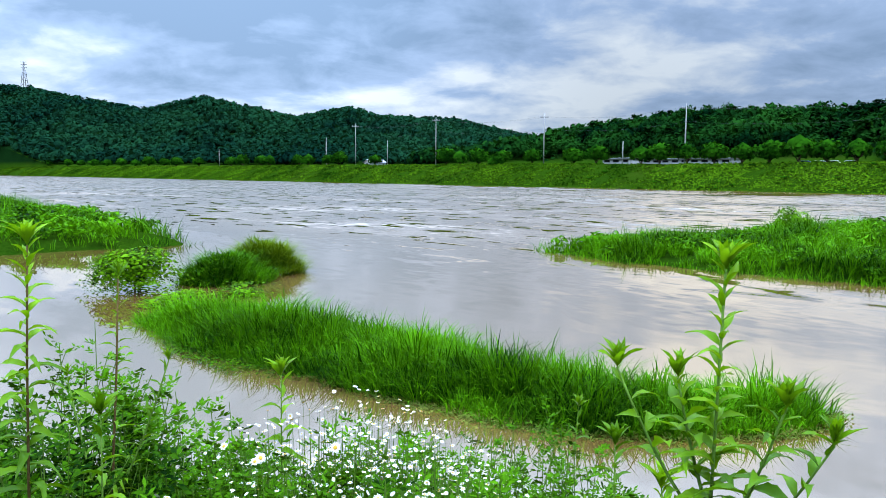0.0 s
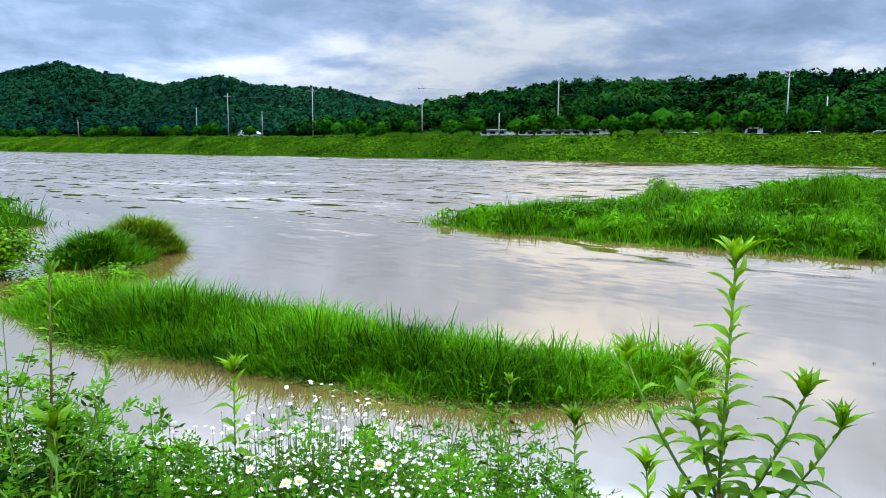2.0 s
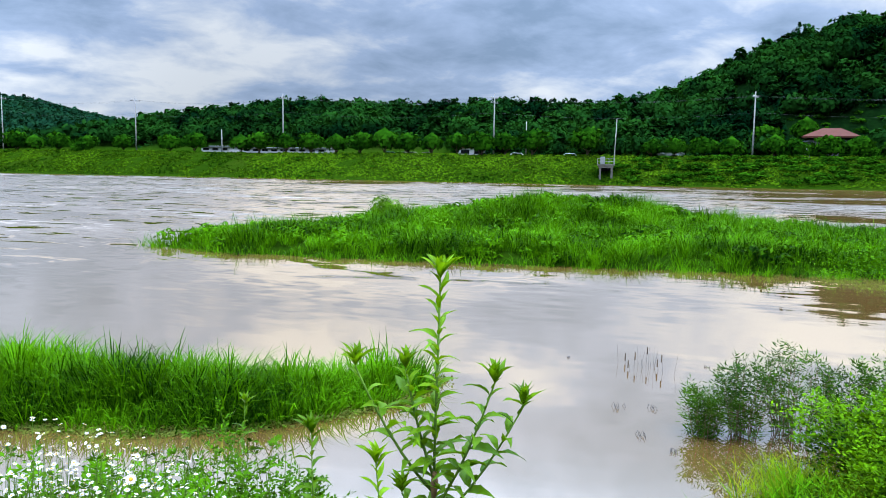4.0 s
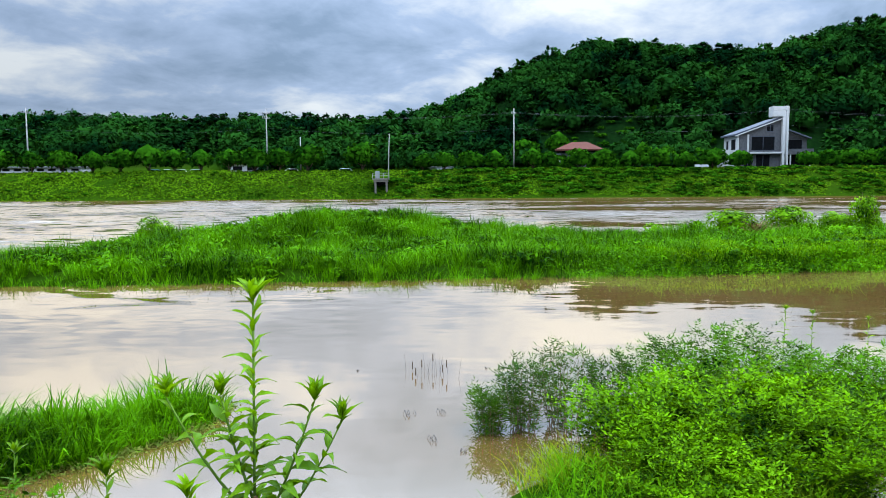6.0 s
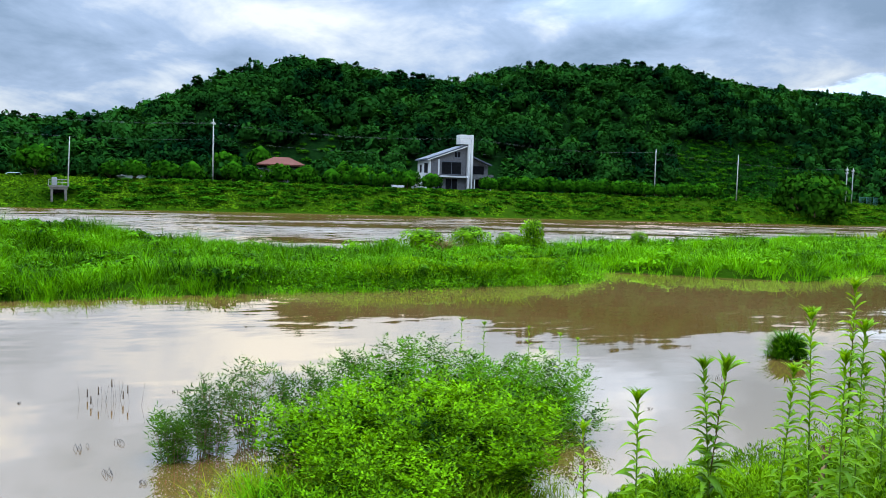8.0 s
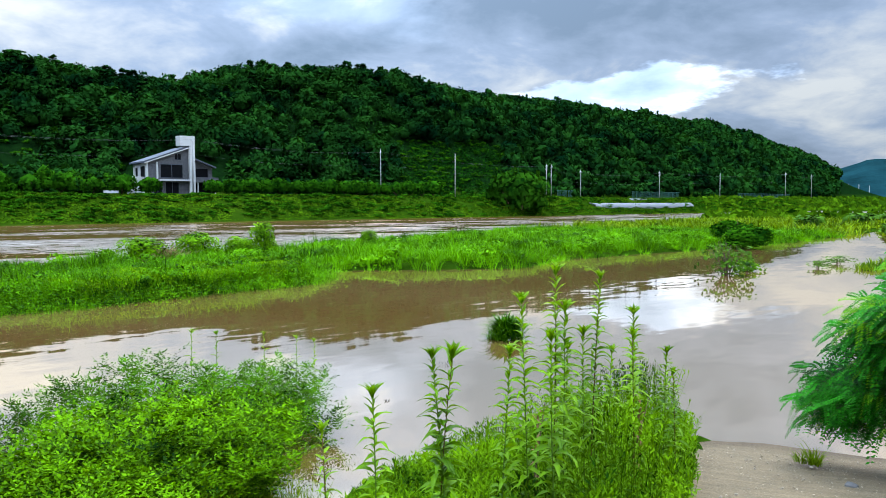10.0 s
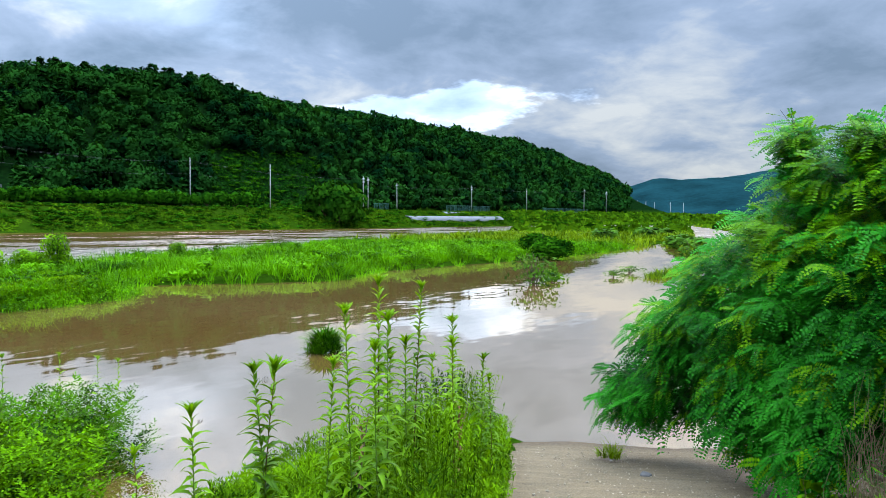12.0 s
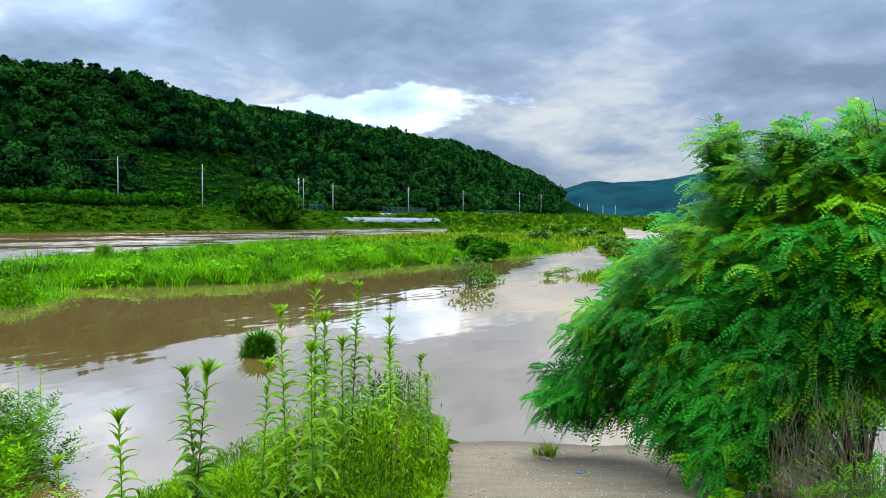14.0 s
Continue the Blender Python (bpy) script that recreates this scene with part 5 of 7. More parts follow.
for i, (cx, cy, r, h) in enumerate(((-5.0, 17.6, 1.05, .80), (-4.5, 19.2, .95, .98), (14.7, -.95, .26, .55))):
    rg = np.random.default_rng(120 + i)
    n = int(400 * r)
    a, k = rg.uniform(0, 6.283, n), np.sqrt(rg.uniform(0, 1, n))
    v, f = tufts(cx + np.cos(a) * k * r * .95, cy + np.sin(a) * k * r * .95, np.full(n, -.05) + .62 * h * (1 - k * k), h * .42 * (1 - .2 * k * k), 16, rg, .010, .12, .9, 1.4)
    tagged(new("grass_hummock", build_mesh("grass_hummock", v, f, (GRASS, GRASS_DRY, GRASS_LUSH)[i])), "rounded grass hummock rising from the flood water", "grass", kind="stuff")


def edge_weeds(name, poly_pts, width, n, mat, size, seed, label, hgt=.25):
    """A strip of broad-leaved weeds along a shoreline."""
    rg = np.random.default_rng(seed)
    p = np.array(poly_pts, float)
    seg = np.hypot(*np.diff(p, axis=0).T)
    u = rg.uniform(0, seg.sum(), n)
    cum = np.concatenate(([0], np.cumsum(seg)))
    x, y = np.interp(u, cum, p[:, 0]) + rg.normal(0, width, n), np.interp(u, cum, p[:, 1]) + rg.normal(0, width, n)
    z = np.maximum(land(x, y), 0) + np.abs(rg.normal(.3, .25, n)) * hgt
    v, f = flakes(np.stack([x, y, z], 1), np.tile([0, 0, 1.0], (n, 1)), size, rg, 1.8, .5)
    tagged(new(name, build_mesh(name, v, [f], mat)), label, "weeds", kind="stuff")


edge_weeds("shore_weeds", [(18, 11.6), (21.5, 8.9), (25.6, 5.8), (27.6, 5.9)], .55, 16000, GRASS_LUSH, .038, 130, "low broad-leaved weeds along the island shore", .5)
edge_weeds("shore_weeds", [(20, 12.5), (25, 9), (29, 8)], 1.2, 10000, GRASS_LUSH, .05, 131, "low yellowish weeds on the island", .5)
edge_weeds("floating_weed", [(-.85, 8.55), (.5, 7.55), (1.2, 7.22), (2.5, 7.08), (3.5, 7.22), (4.2, 7.85)], .08, 4200, ALGAE, .022, 132, "floating yellowish weed at the foot of the grass", .04)

# ---- near shore: generators for leafy plants ----


def leaflets(pos, way, nrm, length, width, fold=.15):
    """Pointed leaves from a base point along a way, folded a little on the midrib and drooping at the tip."""
    way = unit(way)
    side = unit(np.cross(nrm, way))
    up = np.cross(way, side)
    length, width = np.asarray(length, float).reshape(-1, 1), np.asarray(width, float).reshape(-1, 1)
    mid = pos + way * length * .42
    v = np.stack([pos, mid + side * width * .5 + up * width * fold, pos + way * length - up * length * .12, mid - side * width * .5 + up * width * fold, mid], 1)
    i = np.arange(len(pos))[:, None] * 5
    return v.reshape(-1, 3), np.concatenate([i + [0, 4, 1], i + [4, 2, 1], i + [0, 3, 4], i + [3, 2, 4]])


def small_leaves(pos, way, nrm, length, width):
    """Flat oval leaflets, two triangles each."""
    way = unit(way)
    side = unit(np.cross(nrm, way))
    length, width = np.asarray(length, float).reshape(-1, 1), np.asarray(width, float).reshape(-1, 1)
    mid = pos + way * length * .5
    v = np.stack([pos, mid + side * width * .5, pos + way * length, mid - side * width * .5], 1)
    i = np.arange(len(pos))[:, None] * 4
    return v.reshape(-1, 3), np.concatenate([i + [0, 2, 1], i + [0, 3, 2]])


def ground_z(x, y):
    return float(land(np.array([float(x)]), np.array([float(y)]))[0])


def stem_points(a, b, bow, k=6):
    a, b = np.array(a, float), np.array(b, float)
    return [tuple(a + (b - a) * u + np.array(bow) * 4 * u * (1 - u)) for u in np.linspace(0, 1, k)]


def stem_tubes(rows, sides=4):
    """Many thin stems in one mesh, quickly: rows of points (n, k, 3) and a radius each."""
    p = np.asarray(rows[0], float)
    n, k, _ = p.shape
    rad = np.asarray(rows[1], float).reshape(n, 1, 1, 1) * np.linspace(1, .35, k).reshape(1, k, 1, 1)
    a = np.arange(sides) * 2 * math.pi / sides
    ring = np.stack([np.cos(a), np.sin(a), 0 * a], 1).reshape(1, 1, sides, 3)
    v = (p[:, :, None, :] + ring * rad).reshape(-1, 3)
    base = (np.arange(n) * k * sides)[:, None, None] + (np.arange(k - 1) * sides)[None, :, None]
    j = np.arange(sides)[None, None, :]
    f = np.stack([base + j, base + (j + 1) % sides, base + sides + (j + 1) % sides, base + sides + j], -1).reshape(-1, 4)
    return v, f


def shrub_parts(rg, radius, tall, stems, per, leaf, ratio=.42, spread=1.0, start=.25, upright=.5, twig=.09, side=7, dome=.25):
    """Arching stems that fan out from a root, side twigs along them and leaves in two rows along each twig."""
    a, k = rg.uniform(0, 6.283, stems), np.sqrt(rg.uniform(0, 1, stems))
    top = np.stack([np.cos(a) * k * radius, np.sin(a) * k * radius, tall * (1 - dome * k ** 2) * rg.uniform(.80, 1.02, stems)], 1)
    root = np.stack([np.cos(a) * k * radius * .4, np.sin(a) * k * radius * .4, 0 * a - .04], 1)
    bow = rg.normal(0, .05 * tall, (stems, 3)) + np.stack([-np.cos(a) * k, -np.sin(a) * k, .25 + 0 * a], 1) * .10 * radius
    u = np.linspace(0, 1, 5)[None, :, None]
    pts = root[:, None] + (top - root)[:, None] * u + bow[:, None] * 4 * u * (1 - u)
    m = max(1, per // side)
    n = stems * m
    ui = rg.uniform(start, 1.0, n) ** .85
    si = np.repeat(np.arange(stems), m)
    base = root[si] + (top - root)[si] * ui[:, None] + bow[si] * (4 * ui * (1 - ui))[:, None]
    ta = rg.uniform(0, 6.283, n)
    tw = unit(np.stack([np.cos(ta), np.sin(ta), rg.uniform(-.15, .9, n) * upright + ui ** 4 * .6], 1))
    ln = twig * rg.uniform(.5, 1.5, n)
    across_ = unit(np.cross(tw, [0, 0, 1.0]))
    pos, way, nrm = [], [], []
    for j in range(side):
        q = (j + .6) / side
        pos.append(base + tw * (ln * q)[:, None] - np.array([0, 0, 1]) * (ln * .25 * q * q)[:, None])
        sgn = (1 if j % 2 else -1) if j < side - 1 else 0
        way.append(across_ * sgn + tw * (.6 if sgn else 1.0) + rg.normal(0, .22, (n, 3)))
        nrm.append(np.cross(across_, tw) * np.where(np.cross(across_, tw)[:, 2:] < 0, -1, 1) + rg.normal(0, .38, (n, 3)))
    pos, way, nrm = np.concatenate(pos), np.concatenate(way), np.concatenate(nrm)
    sz = leaf * rg.uniform(.65, 1.2, len(pos))
    v, f = small_leaves(pos, way, nrm, sz, sz * ratio)
    out = unit((pos - [0, 0, .45 * tall]) / [radius, radius, .55 * tall])
    v = np.hstack([v, np.repeat(unit(unit(nrm) * .85 + out * .5), 4, 0)])
    return (pts, np.full(stems, .0025 + .0012 * tall)), (v, f)


def leafy_shrub(name, label, x, y, radius, tall, leaf, stems, per, mat, seed, ratio=.42, upright=.5, start=.25, z=None, stem_mat=None, twig=.09, side=7):
    rg = np.random.default_rng(seed)
    z = max(ground_z(x, y), -.25) if z is None else z
    st, lv = shrub_parts(rg, radius, tall, stems, per, leaf, ratio, 1.0, start, upright, twig, side)
    ob = thing(name, label, "shrub", pose(x, y, z))
    v, f = stem_tubes(st)
    part("stem", build_mesh("stem", v, [f], stem_mat or STEM, True), None, ob)
    part("foliage", build_mesh("foliage", lv[0], [lv[1]], mat), None, ob)
    return ob


def leaf_blade(width, droop, seed, twist=.5):
    """One lance-shaped leaf, a unit long: a folded midrib, a wavy, toothed edge, rising and then drooping to the tip."""
    rg = np.random.default_rng(seed)
    k = 10
    u = np.linspace(0, 1, k)
    w = width * np.sin(np.pi * u ** .72) ** .95 + .004
    w = w * (1 + .09 * np.where(np.arange(k) % 2, 1, -1)) * rg.uniform(.94, 1.06, k)
    z = .34 * u - (droop + .26) * u ** 2.2
    wave = .05 * np.sin(u * 9 + seed)
    sway = .05 * np.sin(u * 3.1) * (1 if seed % 2 else -1)
    rows = [np.stack([u * (1 - .12 * droop), w * q * .5 + sway, z + abs(q) * w * .30 + q * wave * twist], 1) for q in (-1, 0, 1)]
    v = np.stack(rows, 1).reshape(-1, 3)
    return build_mesh("leaf", v, [grid_faces(k, 3)], WEED, True)


LEAF_MESHES = [leaf_blade(.26, .18, 1), leaf_blade(.24, .40, 2), leaf_blade(.28, .30, 3), leaf_blade(.23, .04, 4)]
LEAF_STALK = [leaf_blade(.25, .34, 11), leaf_blade(.23, .58, 12), leaf_blade(.26, .46, 13), leaf_blade(.22, .06, 14)]
LEAF_NARROW = [leaf_blade(.17, .12, 5), leaf_blade(.15, .38, 6), leaf_blade(.16, .25, 7), leaf_blade(.14, .0, 8)]


def leafy_stem(parent, pts, n, leaf, rg, start=.12, meshes=None, low=-8, dense_top=10):
    """Leaves set spirally along a stem, with a rosette of small upright ones at the tip."""
    meshes = meshes or LEAF_MESHES
    p = np.array(pts)
    cum = np.linspace(0, 1, len(p))
    turn = rg.uniform(0, 360)
    for i in range(n + dense_top):
        u = start + (1 - start) * (i / n) ** .92 if i < n else 1.0
        at_ = [float(np.interp(u, cum, p[:, k])) for k in range(3)]
        pitch = low + (50 - low) * u ** 5 + rg.normal(0, 9)
        size = leaf * (.70 + .42 * math.sin(math.pi * min(1, u * .95)) - .25 * u ** 6) * rg.uniform(.8, 1.15)
        if i >= n:
            k = (i - n) / max(1, dense_top)
            pitch, size = 36 + 44 * k + rg.normal(0, 7), leaf * (.85 - .40 * k)
            at_[2] += leaf * .10 * k
        turn += 137.5 + rg.normal(0, 14)
        which = meshes[3] if u > .93 else meshes[int(rg.integers(3))]
        m = Matrix.Translation(at_) @ Matrix.Rotation(radians(turn), 4, "Z") @ Matrix.Rotation(radians(-pitch), 4, "Y") @ Matrix.Rotation(radians(rg.normal(0, 14)), 4, "X") @ Matrix.Scale(size, 4)
        part("leaf", which, None, parent, m=m)


def tall_weed(label, top, base, leaf, n, seed, radius=.006, red=False, branches=(), start=.12, meshes=None, low=-8, dense_top=10, bow=None, scar=0.0):
    """A tall weed with one leafy stem and leafy side branches (each: where it leaves the stem, its tip)."""
    rg = np.random.default_rng(seed)
    o = Vector((base[0], base[1], ground_z(base[0], base[1]) - .03))
    ob = thing("tall_weed", label, "weed", Matrix.Translation(o), "tall weeds on the near shore")
    loc = tuple(Vector(top) - o)
    pts = stem_points((0, 0, 0), loc, bow if bow is not None else rg.normal(0, .012, 3), 7)
    part("stem", tubes((pts, [radius * k for k in np.linspace(1, .35, 7)]), sides=7), STEM_RED if red else STEM, ob)
    leafy_stem(ob, pts, n, leaf, rg, start, meshes, low, dense_top)
    for u, tip, nb in branches:
        a = np.array([np.interp(u, np.linspace(0, 1, 7), np.array(pts)[:, k]) for k in range(3)])
        b = np.array(Vector(tip) - o)
        bp = stem_points(a, b, (0, 0, -.02 * np.linalg.norm(b - a) / .25), 6)
        part("branch", tubes((bp, [radius * k for k in np.linspace(.6, .3, 6)]), sides=6), STEM, ob)
        leafy_stem(ob, bp, nb, leaf * .9, rg, .22, meshes, 16, 15)
    if scar:
        q = [float(np.interp(scar, np.linspace(0, 1, 7), np.array(pts)[:, k])) for k in range(3)]
        part("wound", tubes(([(q[0] - .001, q[1] - .003, q[2] - .03), (q[0], q[1] - .004, q[2]), (q[0] + .001, q[1] - .003, q[2] + .03)], [.004, .009, .004]), sides=6), MUD_LEAF, ob, "pale wound where the bark is split")
    return ob


# the large weed in front, the sprigs beside it
tall_weed("tall green weed with lance-shaped toothed leaves and side branches", (.458, 1.22, 2.352), (.415, 1.20), .080, 62, 1, .0060, False,
          ((.70, (.505, 1.085, 2.165), 20), (.68, (.592, 1.11, 2.100), 13), (.725, (.305, 1.295, 2.172), 9), (.745, (.397, 1.25, 2.165), 18), (.66, (.391, 1.25, 1.905), 6)), .56, low=12, scar=.735, dense_top=16)
tall_weed("slender green weed with toothed leaves", (.494, 2.09, 1.745), (.50, 2.09), .10, 36, 2, .005, start=.45, dense_top=16)
tall_weed("slender green weed with toothed leaves", (.464, 1.54, 1.85), (.45, 1.53), .085, 38, 3, .005, start=.5, dense_top=16)
tall_weed("slender green weed rising from the daisies", (-.477, 2.233, 1.90), (-.46, 2.24), .095, 40, 4, .005, start=.4, low=-5, meshes=LEAF_STALK, dense_top=16)
tall_weed("tall weed with narrow drooping leaves and reddish stem", (-.96, 1.76, 2.33), (-.97, 1.75), .10, 58, 5, .006, True, start=.5, low=2, meshes=LEAF_STALK, dense_top=14)
tall_weed("tall weed with withered lower leaves and reddish stem", (-.94, 2.2, 2.2), (-1.0, 1.97), .07, 64, 6, .007, True, ((.6, (-.80, 2.2, 1.95), 22), (.55, (-1.1, 2.2, 1.9), 22)), .5, meshes=LEAF_NARROW, low=-25)
tall_weed("leafy green weed among the shore plants", (-.80, 1.75, 1.93), (-.82, 1.75), .11, 24, 7, .005, start=.4, low=-10)
tall_weed("leafy green weed among the shore plants", (-1.25, 1.9, 1.95), (-1.25, 1.9), .11, 24, 8, .005, start=.4, low=-10)
tall_weed("small leafy weed at the water's edge", (.63, 3.4, 1.45), (.6, 3.38), .09, 20, 9, .004, start=.5)
# the stand of weeds beside the ramp
STALKS = [(2.56, .35, 1.74, .075, 24), (2.63, .16, 1.86, .095, 30), (3.35, -.04, 1.87, .10, 34), (3.36, -.14, 1.87, .13, 18), (3.84, -.51, 2.08, .11, 36), (4.05, -.46, 1.75, .11, 26), (4.12, -.73, 2.22, .11, 38),
          (4.02, -.77, 2.01, .12, 30), (3.63, -.65, 1.91, .11, 26), (4.38, -1.03, 2.16, .10, 40), (5.52, -1.48, 1.78, .12, 34), (5.46, -1.72, 1.49, .10, 28), (5.64, -1.82, 1.29, .10, 24), (4.2, -.9, 1.84, .11, 26),
          (4.5, -.85, 1.7, .10, 22), (4.7, -1.3, 1.75, .10, 24), (4.9, -1.2, 1.6, .10, 22)]
for i, (x, y, z, leaf, n) in enumerate(STALKS):
    rgs = random.Random(i + 50)
    tall_weed("tall leafy weed stalk in a dense stand" + (" with a reddish stem" if i % 3 == 0 else ""), (x, y, z), (x + rgs.uniform(-.06, .1), y + rgs.uniform(-.08, .08)), leaf * 1.05, int(n * 2.3), 60 + i, .0055, i % 3 == 0, start=.25, meshes=LEAF_STALK, low=14, dense_top=16)
for i, (x, y, z) in enumerate(((4.05, -.62, 1.45), (4.75, -1.35, 1.35))):
    ob = thing("withered_weed", "dry brown weed stalk with shrivelled leaves", "weed", pose(x, y, ground_z(x, y)))
    hgt = z - ground_z(x, y)
    part("stem", tubes(([(0, 0, 0), (.03, .02, hgt * .5), (.10 * (1 - 2 * i), -.05, hgt)], [.007, .006, .003])), TWIG, ob)
    rg = np.random.default_rng(90 + i)
    n = 40
    u = rg.uniform(.25, 1, n)
    v, f = leaflets(np.stack([.08 * u * (1 - 2 * i), 0 * u, hgt * u], 1), rg.normal(0, 1, (n, 3)) - [0, 0, .9], np.tile([0, 0, 1.0], (n, 1)), np.full(n, .06), np.full(n, .018))
    part("foliage", build_mesh("foliage", v, [f], MUD_LEAF), None, ob)

# shrubs and herbs of the near shore
LEFT_SHRUBS = [
        (-1.09, 1.95, .30, 1.96), (-1.06, 2.30, .32, 1.95), (-.93, 2.47, .28, 1.84), (-.80, 2.50, .26, 1.72), (-.62, 2.50, .28, 1.62), (-.80, 2.12, .26, 1.68), (-.57, 2.20, .26, 1.55), (-1.27, 2.30, .30, 1.95), (-1.40, 2.72, .40, 1.98),
        (-1.32, 1.72, .30, 1.95), (-.96, 1.76, .24, 1.76), (-.85, 2.85, .30, 1.60)]
RIGHT_SHRUBS = [(-.36, 2.20, .28, 1.54), (-.06, 2.22, .28, 1.52), (.18, 2.30, .26, 1.50), (.08, 2.62, .26, 1.52), (.34, 2.93, .30, 1.62), (.55, 2.85, .24, 1.57),
        (.12, 2.95, .26, 1.58), (.64, 2.58, .20, 1.45), (.42, 2.42, .25, 1.48), (.48, 2.06, .20, 1.42), (.24, 2.02, .22, 1.44), (-.30, 2.52, .26, 1.64), (-.08, 2.52, .24, 1.62), (-.48, 2.42, .22, 1.58), (-.22, 1.92, .26, 1.46), (-.55, 1.90, .26, 1.52)]
for i, (x, y, r, top) in enumerate(LEFT_SHRUBS + RIGHT_SHRUBS):
    lush = 1.25 if i < len(LEFT_SHRUBS) else 1.0
    leafy_shrub("shore_shrub", "bushy green small-leaved shrub on the near shore", x, y, r * 1.1, top - ground_z(x, y), (.024, .021, .028)[i % 3] * (1.0 + .4 * (lush - 1)), int(30 * lush), 171, HERB, 200 + i, (.48, .55, .42)[i % 3], .55, .38, twig=.07, side=9)
rg_h = np.random.default_rng(3).uniform(.9, 1.1, 11)
for i, (x, y, r, h, leaf, st, per, mat, ratio) in enumerate((
        (6.15, 2.65, .95, .98, .075, 120, 50, BUSH, .5), (5.6, 3.25, .75, .82, .07, 90, 46, BUSH, .5), (6.7, 2.05, .75, .82, .075, 90, 46, BUSH, .5), (5.3, 2.55, .85, .62, .07, 90, 44, BUSH, .5), (5.95, 1.85, .7, .62, .07, 80, 44, BUSH, .5), (4.7, 2.3, .8, .45, .06, 80, 40, BUSH, .5),
        (7.6, 3.2, .9, 1.22, .085, 110, 46, HERB, .3), (8.35, 2.6, .85, 1.12, .085, 100, 46, HERB, .3), (8.95, 2.1, .65, .95, .085, 80, 42, HERB, .3), (7.2, 3.75, .6, 1.1, .085, 70, 42, HERB, .3), (8.0, 1.95, .8, .8, .085, 80, 42, HERB, .3))):
    leafy_shrub("waterside_bush", "dense " + ("bright" if i < 6 else "darker") + " green leafy bush on a flooded spit", x, y, r, h * rg_h[i], leaf * .66, int(st * .9), int(per * 2.5), mat, 240 + i, ratio, .7, twig=.16 if i < 6 else .22, side=7 if i < 6 else 9)
for i, (x, y, r, h) in enumerate(((6.25, 4.5, .42, 1.02), (5.85, 4.75, .35, .85), (5.55, 4.95, .25, .6), (6.55, 4.2, .35, .9))):
    leafy_shrub("willow_shrub", "grey green willow shoots standing in water", x, y, r, h, .07, 46, 54, WILLOW, 270 + i, .18, 1.6, .12, -.08, TWIG, .11, 6)
for i, (x, y, z) in enumerate(((6.1, 2.7, .98), (6.45, 2.45, 1.0), (5.7, 3.0, .88), (6.7, 2.2, .92), (5.9, 2.3, .85), (5.1, 2.6, .65))):
    tall_weed("leafy shoot standing out of the waterside bush", (x, y, z), (x + .06, y - .04), .085, 26, 330 + i, .004, start=.5, low=5, dense_top=8)
# goldenrod-like tips above the bush
for i, (x, y, z) in enumerate(((8.45, 2.75, 1.12), (8.82, 2.29, 1.05), (8.95, 1.92, .98), (8.2, 2.95, 1.18), (9.2, 1.75, .9))):
    tall_weed("leafy yellowish green weed tip above the bush", (x, y, z), (x - .1, y), .10, 22, 300 + i, .005, start=.4, low=10)


def herb_field(name, label, poly, n, low, high, leaf, per, mat, seed, ratio=.22, tallness=None):
    """A stand of fine-leaved herbs: thin stems with narrow leaves, in one mesh."""
    rg = np.random.default_rng(seed)
    x, y = sow(poly, n, rg)
    edge = np.clip(inside(poly, x, y) / .4, .35, 1)
    h = (low + (high - low) * (.5 + .5 * rough(x, y, .8, seed))) * edge * (tallness(x, y) if tallness else 1)
    z = np.maximum(land(x, y), -.05)
    lean = rg.normal(0, .14, (n, 2))
    u = rg.uniform(.15, 1, (n, per))
    px = x[:, None] + lean[:, :1] * u * h[:, None]
    py = y[:, None] + lean[:, 1:] * u * h[:, None]
    pz = z[:, None] + u * h[:, None]
    pos = np.stack([px, py, pz], -1).reshape(-1, 3)
    a = rg.uniform(0, 6.283, n * per)
    way = np.stack([np.cos(a), np.sin(a), rg.uniform(-.1, .9, n * per) + u.ravel() ** 5], 1)
    ln = leaf * rg.uniform(.6, 1.25, n * per)
    v1, f1 = small_leaves(pos, way, np.tile([0, 0, 1.0], (n * per, 1)) + rg.normal(0, .3, (n * per, 3)), ln, ln * ratio)
    k = np.linspace(0, 1, 3)[None, :, None]
    tip = np.stack([x + lean[:, 0] * h, y + lean[:, 1] * h, z + h], 1)
    root = np.stack([x, y, z - .03], 1)
    v2, f2 = stem_tubes((root[:, None] + (tip - root)[:, None] * k, np.full(n, .0028)), 3)
    ob = new(name, build_mesh(name, np.concatenate([v1, v2]), [f1, f2 + len(v1)], mat))
    return tagged(ob, label, "weeds", kind="stuff")


STAND = [(2.3, .75), (4.4, 1.0), (5.9, .85), (6.9, .2), (7.6, -1.0), (8.35, -2.75), (5.7, -2.02), (3.6, -1.32), (2.3, -.85)]
herb_field("weed_stand", "dense stand of fine-leaved green weeds beside the ramp", STAND, 4200, .34, .66, .048, 20, STANDLEAF, 320, .26, lambda x, y: .75 + .75 * np.clip((-.2 - y) / 1.0, -.3, 1) * np.clip((x - 3.2), 0, 1))
BANK_STRIP = [(-4, 1.0), (-4, 5.2), (-1.6, 4.1), (0, 3.9), (1.4, 3.2), (2.0, 2.6), (2.7, 2.6), (3.9, 3.2), (5.0, 3.6), (6.0, 1.6), (4.6, 1.1), (2.4, .85), (1.2, 1.1), (0, 1.2)]
herb_field("shore_weeds", "low green weeds covering the near shore", BANK_STRIP, 1200, .12, .32, .05, 16, SHRUB, 321, .35)
grass_patch("shore_grass", BANK_STRIP, 7000, .38, .004, GRASS, "fresh grass on the near shore", 322, per=10, spread=.06)
